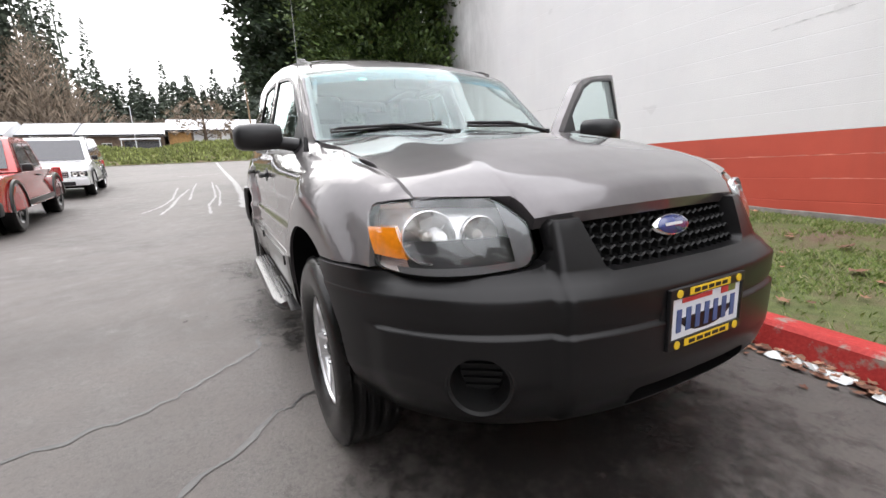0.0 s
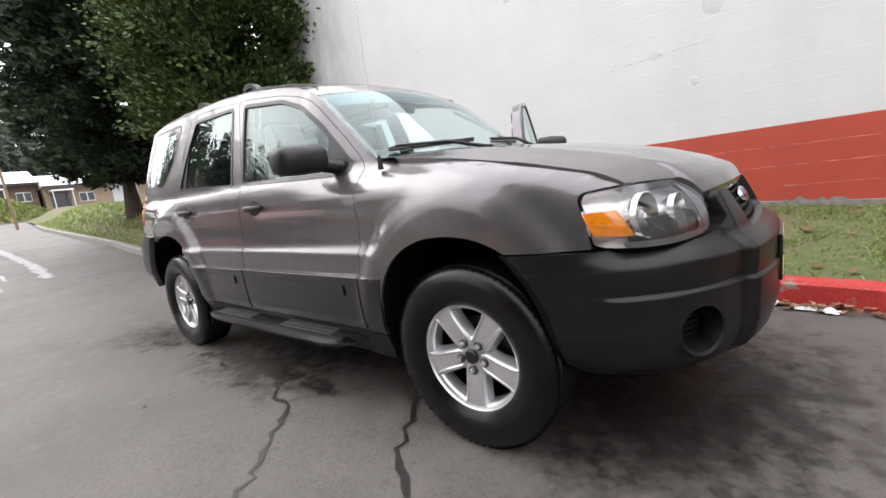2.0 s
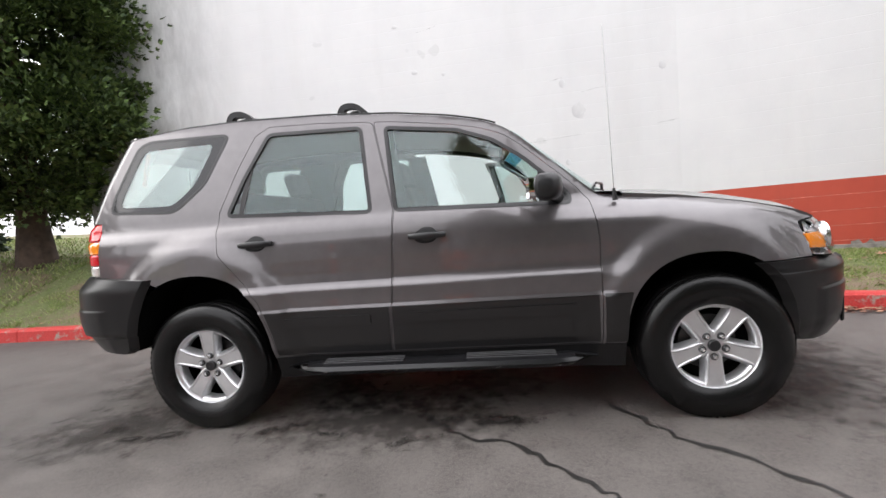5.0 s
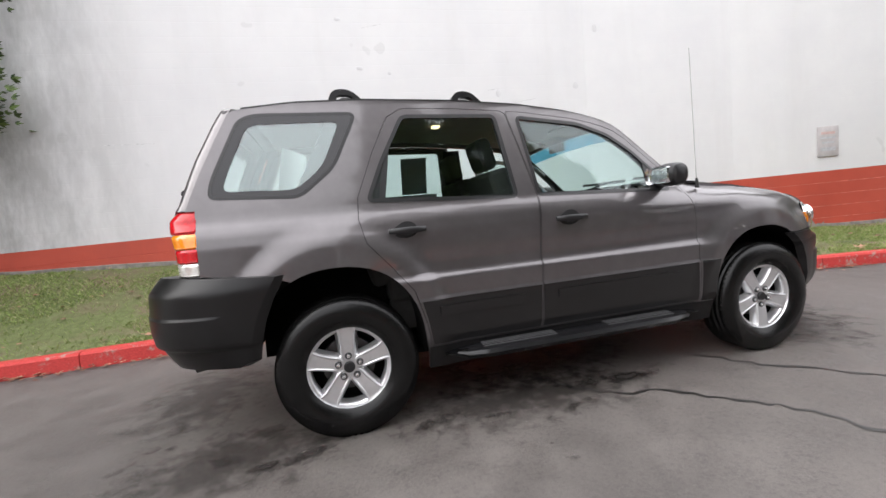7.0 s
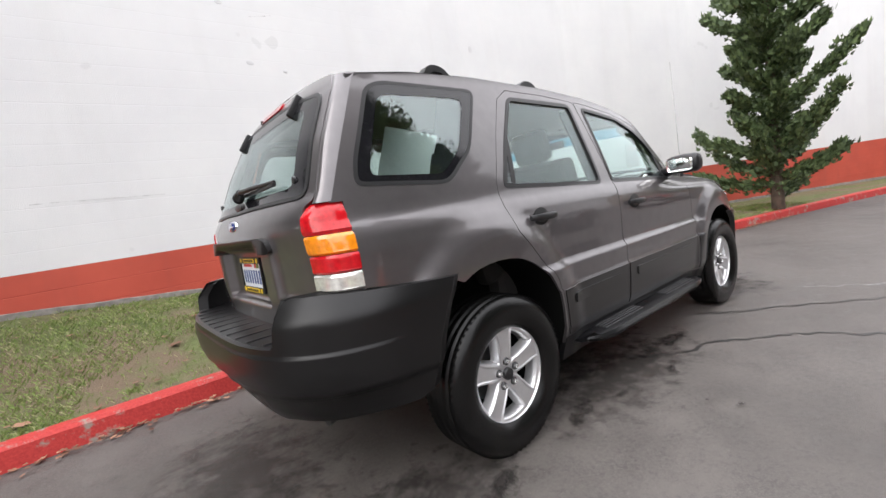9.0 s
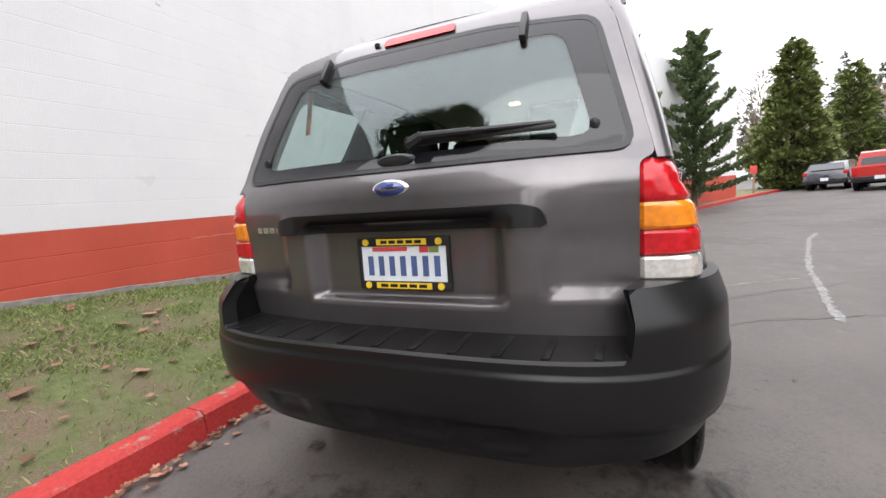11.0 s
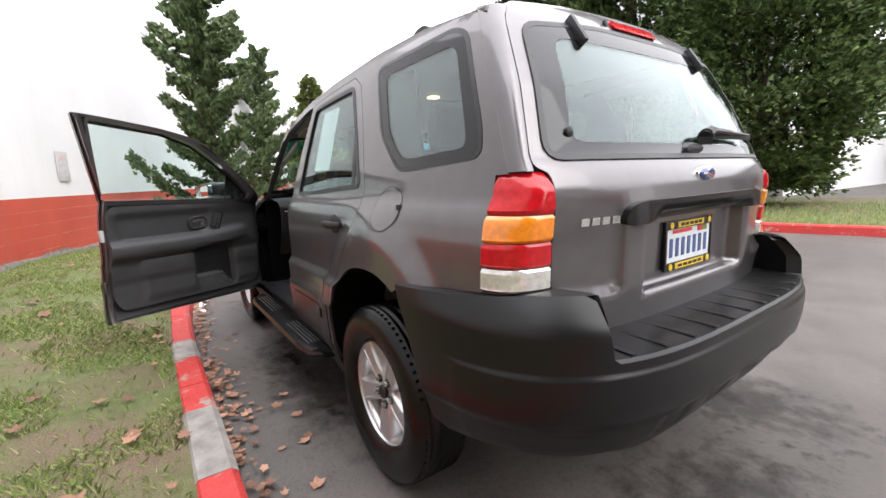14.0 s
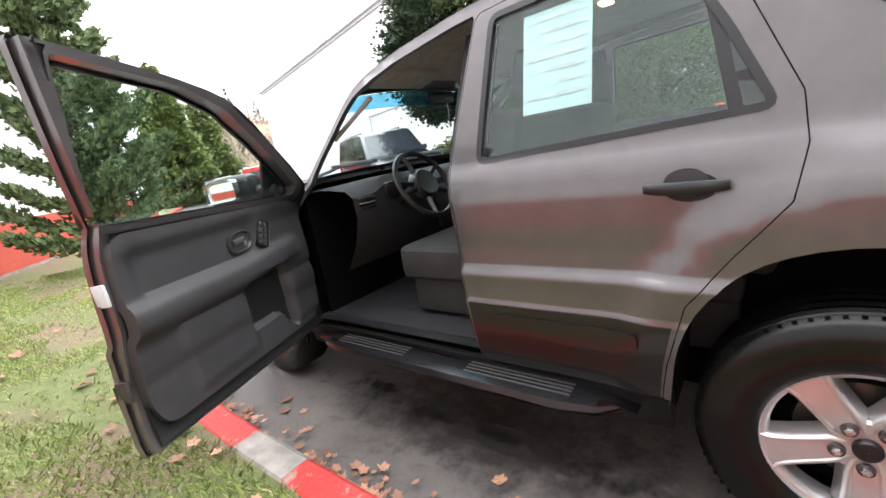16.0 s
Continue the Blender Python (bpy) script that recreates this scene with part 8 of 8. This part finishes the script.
# ---- buildings across the lane ----
def building_across():
    ob = thing("warehouse", "long white block warehouse with a roller door and a porch", "building")
    a, b, h = Vector((1.4, -12.6, 0)), Vector((38.7, -22.25, 0)), 9.2
    d = (b - a).normalized()
    n = Vector((-d.y, d.x, 0))
    L = (b - a).length
    m = Matrix((d, n, Vector((0, 0, 1)))).transposed().to_4x4()
    m = Matrix.Translation(a) @ m
    g0, g1, gh = 13.6, 18.4, 3.9
    bm = bmesh.new()
    for x0, x1, z0, z1 in ((0, g0, -0.3, h), (g1, L, -0.3, h), (g0, g1, gh, h)):
        box(bm, (x1 - x0, 0.3, z1 - z0), ((x0 + x1) / 2, -0.15, (z0 + z1) / 2))
    for v in bm.verts:
        v.co = m @ v.co
    part("front_wall", bm, M["white"], ob)
    bm = bmesh.new()
    box(bm, (0.3, 7.4, h + 0.3), (0.15, -4.0, h / 2 - 0.15))
    box(bm, (L, 0.3, h), (L / 2, -9.0, h / 2))
    for v in bm.verts:
        v.co = m @ v.co
    part("end_wall", bm, M["white"], ob)
    bm = bmesh.new()
    box(bm, (L + 0.2, 9.4, 0.18), (L / 2, -4.4, h + 0.09), bevel=0.02)
    box(bm, (L + 0.2, 0.06, 0.22), (L / 2, 0.08, h - 0.05))
    for v in bm.verts:
        v.co = m @ v.co
    part("roof", bm, M["roof_far"], ob, "pale metal roof edge")
    door = None
    for k in range(13):
        bm = bmesh.new()
        box(bm, (g1 - g0, 0.05, 0.285), ((g0 + g1) / 2, -0.16, 0.16 + 0.30 * k), bevel=0.012, seg=1)
        for v in bm.verts:
            v.co = m @ v.co
        o = part("roller_door" if door is None else "slat", bm, M["suv_white"], door or ob)
        door = door or o
    # recessed front with a porch
    bm = bmesh.new()
    box(bm, (18, 0.3, 5.6), (-7.6, -20.2, 2.6))
    part("rear_wall", bm, M["white"], ob)
    bm = bmesh.new()
    rows = [[(x, -20.0, 4.2 + 0.9 * (1 - ((x + 6.0) / 5.2) ** 2)), (x, -16.6, 3.7 + 0.9 * (1 - ((x + 6.0) / 5.2) ** 2))] for x in [-11.2 + 10.4 * i / 12 for i in range(13)]]
    grid(bm, rows)
    flange(bm, lambda c: Vector((0, 0, -0.22)))
    part("porch_roof", fix_normals(bm), M["suv_white"], ob, "curved white canopy")
    for x in (-1.3, -10.8):
        bm = bmesh.new()
        box(bm, (0.22, 0.22, 4.0), (x, -16.9, 1.9), bevel=0.02)
        part("porch_post", bm, M["white"], ob)
    for x, w in ((-2.4, 0.9), (-4.2, 2.0), (-7.4, 2.6)):
        bm = bmesh.new()
        box(bm, (w, 0.10, 2.2), (x, -20.02, 1.4), bevel=0.01)
        fr = part("entrance", bm, M["steel"], ob)
        bm = bmesh.new()
        box(bm, (w - 0.16, 0.04, 2.0), (x, -19.955, 1.4))
        part("pane", bm, M["car_black"], fr)


building_across()


# ---- far side of the lot behind the car ----
def verge():
    bm = bmesh.new()
    rows = []
    for j in range(61):
        y = -62 + 69 * j / 60
        x0 = -42.5 - 0.05 * (y + 8)
        hump = 1.35 + 0.5 * noise.noise((y * 0.22, 0, 5)) + 0.45 * math.exp(-((y - 0.5) / 4) ** 2)
        fade = smooth(7.5, 3.0, y)
        rows.append([(x0 - d, y, ground_z(x0 - d, y) + 0.03 + hump * u * fade) for d, u in ((0, 0), (1.6, 0.35), (4.0, 0.8), (6.5, 1.0), (10, 0.9), (14, 0.4), (18, 0.0))])
    grid(bm, rows)
    tagged(part("verge", fix_normals(bm), M["soil"], None, sharp=80), "grassy green bank at the end of the lot", "verge", kind="structure")
    rnd = random.Random(3)
    V, F = [], []
    for _ in range(16000):
        j = rnd.random()
        y = -40 + 46 * j
        x0 = -42.5 - 0.05 * (y + 8)
        d = rnd.uniform(0.1, 8.5)
        hump = 1.35 + 0.5 * noise.noise((y * 0.22, 0, 5)) + 0.45 * math.exp(-((y - 0.5) / 4) ** 2)
        z = ground_z(x0 - d, y) + 0.03 + hump * smooth(7.5, 3.0, y) * float(np.interp(d, [0, 1.6, 4, 6.5, 10, 14], [0, 0.35, 0.8, 1.0, 0.9, 0.4]))
        spray(V, F, rnd, Vector((x0 - d, y, z)), Vector((0.2, 0, 1)), rnd.uniform(0.16, 0.42))
    tagged(from_arrays("verge_plants", V, F, M["leaf_verge"]), "rough yellow-green plants covering the bank", "plants", kind="stuff")


verge()


def far_building(x, y0, y1, eave, rise, label, bays, walls="tan", deep=9.0):
    """A low unit with its front at x; bays are (from, to, kind) along the front."""
    ln, mid, h = y1 - y0, (y0 + y1) / 2, 2.7
    ob = thing("low_building", label, "building", Matrix.Translation((x, mid, eave - h)))
    bm = bmesh.new()
    box(bm, (deep, ln, h + 2.0), (-deep / 2, 0, h / 2 - 1.0))
    part("wall", bm, M[walls], ob)
    bm = bmesh.new()
    prof = [(-deep - 0.8, h), (-deep / 2, h + rise), (1.0, h + 0.05), (1.0, h - 0.16), (-deep - 0.8, h - 0.2)]
    vs = grid(bm, [[(px, yy, pz) for px, pz in prof] for yy in (-ln / 2 - 0.25, ln / 2 + 0.25)], close=True)
    bm.faces.new(vs[0])
    bm.faces.new(vs[1])
    part("roof", fix_normals(bm), M["roof_far"], ob, "pale low-pitched metal roof")
    bm = bmesh.new()
    box(bm, (0.06, ln + 0.5, 0.22), (1.03, 0, h - 0.06))
    part("fascia", bm, M["low_paint"], ob, "dark roof edge")
    for a, b, kind in bays:
        w, c = b - a, (a + b) / 2 - mid
        bm = bmesh.new()
        if kind in ("orange_siding", "suv_white", "roof_far"):
            box(bm, (0.10, w, h - 0.3), (0.03, c, h / 2 - 0.1))
            part("cladding", bm, M[kind], ob)
            continue
        if kind == "canopy":
            box(bm, (2.2, w, 0.22), (1.1, c, 2.05), bevel=0.03)
            part("canopy", bm, M["suv_white"], ob, "flat white canopy")
            for yy in (a + 0.15, b - 0.15):
                bm = bmesh.new()
                rod(bm, (2.05, yy - mid, -0.8), (2.05, yy - mid, 2.0), 0.06, 0.06, 8)
                part("canopy_post", bm, M["suv_white"], ob)
            bm = bmesh.new()
            box(bm, (0.08, w - 0.3, 1.8), (0.02, c, 0.95))
            part("shop_front", bm, M["car_black"], ob, "dark glazed front")
            continue
        box(bm, (0.12, w, 1.2), (0.02, c, 1.1))
        frame_part = part("window", bm, M["suv_white"], ob)
        for sgn in (-0.25, 0.25):
            bm = bmesh.new()
            box(bm, (0.06, w * 0.42, 1.0), (0.07, c + sgn * w, 1.1))
            part("pane", bm, M["car_black"], frame_part)


far_building(-67, -46, -22.6, 6.3, 2.0, "low tan building with a pale roof", [(-30, -27.5, "window"), (-36, -33.5, "window")])
far_building(-70, -22.4, -16.9, 6.5, 1.9, "low brown building with a pale metal roof", [(-20.5, -19, "window")], "brown_siding")
far_building(-70, -16.2, -6.9, 6.4, 2.0, "low brown building with a pale roof and white canopy", [(-14.0, -12.9, "window"), (-11.7, -7.1, "canopy")], "brown_siding")
far_building(-71, -6.4, 8.6, 7.0, 2.0, "low building with orange boards and pale panels", [(-6.3, -3.5, "orange_siding"), (-3.2, 0.2, "roof_far"), (0.4, 1.6, "suv_white"), (2.2, 5.6, "canopy"), (6.6, 8.0, "window")], "brown_siding")
far_building(-70, 9.0, 31.0, 6.4, 1.8, "long low tan building with a pale roof", [(9.4, 11.6, "canopy"), (12.4, 14.0, "window"), (16.0, 19.0, "roof_far"), (21.0, 23.5, "window")])
tree = thing("bare_tree", "bare brown spreading tree before the low buildings", "tree", Matrix.Translation((-63.0, -1.6, ground_z(-63, -1.6) + 0.8)))
trunk_of(tree, 6.0, 0.34, limbs=16, seed=61, spread_r=4.6, z0=2.0)
crown_mesh(tree, M["far_bare"], [(2.2, 3.2), (4.0, 4.4), (6.0, 3.4), (7.4, 0.6)], 900, 0.34, 62, 0.5, h=7.0)
ob = thing("street_lamp", "thin pole lamp before the far firs", "lamp", Matrix.Translation((-66, -9.7, ground_z(-66, -9.7))))
bm = bmesh.new()
rod(bm, (0, 0, 0), (0, 0, 7.2), 0.07, 0.05, 8)
part("pole", bm, M["roof_far"], ob)
bm = bmesh.new()
box(bm, (0.25, 0.7, 0.16), (0, -0.3, 7.25), bevel=0.04)
part("lamp_head", bm, M["suv_white"], ob)
vehicle("parked_car", "grey sedan parked in front of the low building", "car", Matrix.Translation((-62, -13, ground_z(-62, -13))) @ Matrix.Rotation(radians(85), 4, "Z"), M["roof_far"], "sedan")


def woods(name, label, spots, mat, seed, bare=False, per=260):
    rnd = random.Random(seed)
    V, F = [], []
    for x, y, z, h, r in spots:
        for _ in range(per):
            u = rnd.random() ** 0.8
            a = rnd.uniform(0, 6.3)
            rr = r * ((1 - u) * 0.95 + 0.05) * rnd.uniform(0.3, 1.1) if not bare else r * math.sin(math.pi * min(1, 0.15 + 0.8 * u)) * rnd.uniform(0.2, 1.1)
            p = Vector((x + rr * math.cos(a), y + rr * math.sin(a), z + h * (0.06 + 0.94 * u)))
            o = Vector((math.cos(a), math.sin(a), -0.25 if not bare else 1.2))
            n = len(V)
            s = r * (0.30 * (1 - u) + 0.12) * rnd.uniform(0.7, 1.4) * (1.0 if not bare else 0.9)
            o.normalize()
            t = o.cross(Vector((rnd.uniform(-1, 1), rnd.uniform(-1, 1), 0.4))).normalized() * s * (0.45 if not bare else 0.13)
            V.extend((p - o * s * 0.4, p + t, p + o * s, p - t))
            F.append((n, n + 1, n + 2, n + 3))
        n = len(V)
        w = 0.012 * h
        for k in range(3):
            V.extend(((x + w * math.cos(k * 2.1), y + w * math.sin(k * 2.1), z - 1), (x + w * math.cos(k * 2.1 + 2.1), y + w * math.sin(k * 2.1 + 2.1), z - 1), (x, y, z + h * 0.97)))
            F.append((n, n + 1, n + 2))
            n += 3
    tagged(from_arrays(name, V, F, mat), label, "woods", kind="stuff")


rnd = random.Random(8)
spots = []
for k in range(250):
    y = -85 + 150 * k / 250 + rnd.uniform(-1, 1)
    x = -104 - rnd.uniform(0, 26)
    spots.append((x, y, ground_z(-60, y) + 2, rnd.uniform(13, 18) * (1.3 if k % 9 == 0 else 1), rnd.uniform(2.4, 3.8)))
woods("far_firs", "dark green fir woods behind the buildings", spots, M["far_wood"], 51, per=340)
spots = [(-82 - rnd.uniform(0, 22), -23 - rnd.uniform(0, 40), 4.0, rnd.uniform(28, 42), rnd.uniform(2.4, 4.0)) for k in range(44)] + [(-84 - rnd.uniform(0, 10), -17 - 3.2 * k, 4.0, rnd.uniform(27, 34) - (5 if k == 0 else 0), rnd.uniform(1.9, 2.8)) for k in range(5)] + [(-95, 9.5, 4.0, 26, 3.0), (-99, 12, 4.0, 20, 3.0)]
woods("tall_firs", "tall thin firs beside the lot", spots, M["far_wood"], 52, per=420)
spots = [(-80 - rnd.uniform(0, 10), -17 - rnd.uniform(0, 36), 3.6, rnd.uniform(11, 21), rnd.uniform(2.2, 4.0)) for k in range(60)]
spots += [(-86 - rnd.uniform(0, 8), -46 + 70 * k / 26, ground_z(-60, 0) + 2, rnd.uniform(5, 9), rnd.uniform(2.4, 4)) for k in range(18)]
woods("bare_trees", "bare brown winter trees at the edge of the lot", spots, M["far_bare"], 53, True, 420)
spots = [(95 + rnd.uniform(0, 40), -75 + 100 * k / 40, 2 + rnd.uniform(0, 3), rnd.uniform(11, 19), rnd.uniform(3, 5)) for k in range(40)]
woods("hill_firs", "green firs on the low hill beyond the lane", spots[::2], M["far_wood"], 54)
woods("hill_bare_trees", "bare brown trees on the low hill beyond the lane", spots[1::2], M["far_bare"], 55, True, 420)

def hill_z(x, y):
    return 1.5 + 16.5 * smooth(80, 122, x) * smooth(-30, -47, y) + 1.2 * noise.noise((x * 0.06, y * 0.06, 3)) - 3.0 * smooth(84, 80, x)


bm = bmesh.new()
grid(bm, [[(80 + 2.6 * i, -28 - 3.2 * j, hill_z(80 + 2.6 * i, -28 - 3.2 * j)) for j in range(36)] for i in range(28)])
tagged(part("hill", fix_normals(bm), M["hill_soil"], None, sharp=80), "brown scrubby hillside beyond the lane", "hill", kind="structure")
spots = []
for k in range(120):
    x, y = 84 + rnd.uniform(0, 42), -33 - rnd.uniform(0, 85)
    spots.append((x, y, hill_z(x, y) - 0.3, rnd.uniform(3.0, 6.0), rnd.uniform(1.6, 3.0)))
woods("hill_scrub", "bare brown scrub on the hillside", spots, M["far_bare"], 56, True, 160)
spots = [(x, y, hill_z(x, y) - 0.3, h, h * 0.24) for x, y, h in ((118, -52, 8.5), (121, -46, 5), (92, -40, 7), (95, -43, 6), (90, -56, 5), (122, -62, 9), (124, -71, 7), (100, -66, 6), (120, -80, 10), (121, -90, 8))]
woods("hillside_firs", "dark firs scattered on the hillside", spots, M["far_wood"], 57)
ob = thing("shed", "small cream shed with a low gable beyond the lane", "shed", Matrix.Translation((47.0, -20.8, -0.2)))
bm = bmesh.new()
vs = grid(bm, [[(x, -2.1, 0), (x, -2.1, 2.5), (x, 0.5, 3.25), (x, 2.1, 2.9), (x, 2.1, 0)] for x in (-2.5, 2.5)], close=True)
bm.faces.new(vs[0])
bm.faces.new(vs[1])
part("wall", fix_normals(bm), M["cream_siding"], ob)
bm = bmesh.new()
grid(bm, [[(x, -2.3, 2.50), (x, 0.5, 3.31), (x, 2.3, 2.92), (x, 2.3, 2.84), (x, 0.5, 3.24), (x, -2.3, 2.42)] for x in (-2.75, 2.7)], close=True)
part("roof", fix_normals(bm), M["roof_far"], ob)

# utility pole at the end of the lawn, and an overhead cable
ob = thing("post", "thin weathered wooden post at the end of the lawn", "post", Matrix.Translation((-31.0, 1.6, ground_z(-31.0, 1.6))))
bm = bmesh.new()
rod(bm, (0, 0, -0.1), (0.1, -0.1, 6.0), 0.07, 0.05, 12)
part("pole", bm, M["wood"], ob)
bm = bmesh.new()
pts = [Vector((10.0, -20.5, 11.0)).lerp(Vector((46.0, -24.5, 9.2)), i / 14) - Vector((0, 0, 1.2 * math.sin(math.pi * i / 14))) for i in range(15)]
for a, b in zip(pts, pts[1:]):
    rod(bm, a, b, 0.022, 0.022, 6)
tagged(part("overhead_cable", bm, M["black"]), "thin black overhead cable above the far roofs", "cable")
for i, x in ((0, 10.0), (14, 46.0)):
    ob = thing("utility_pole", "wooden utility pole carrying the cable", "pole", Matrix.Translation((pts[i].x, pts[i].y, 0)))
    bm = bmesh.new()
    rod(bm, (0, 0, -0.2), (0, 0, pts[i].z + 0.4), 0.14, 0.09, 12)
    part("pole", bm, M["wood"], ob)
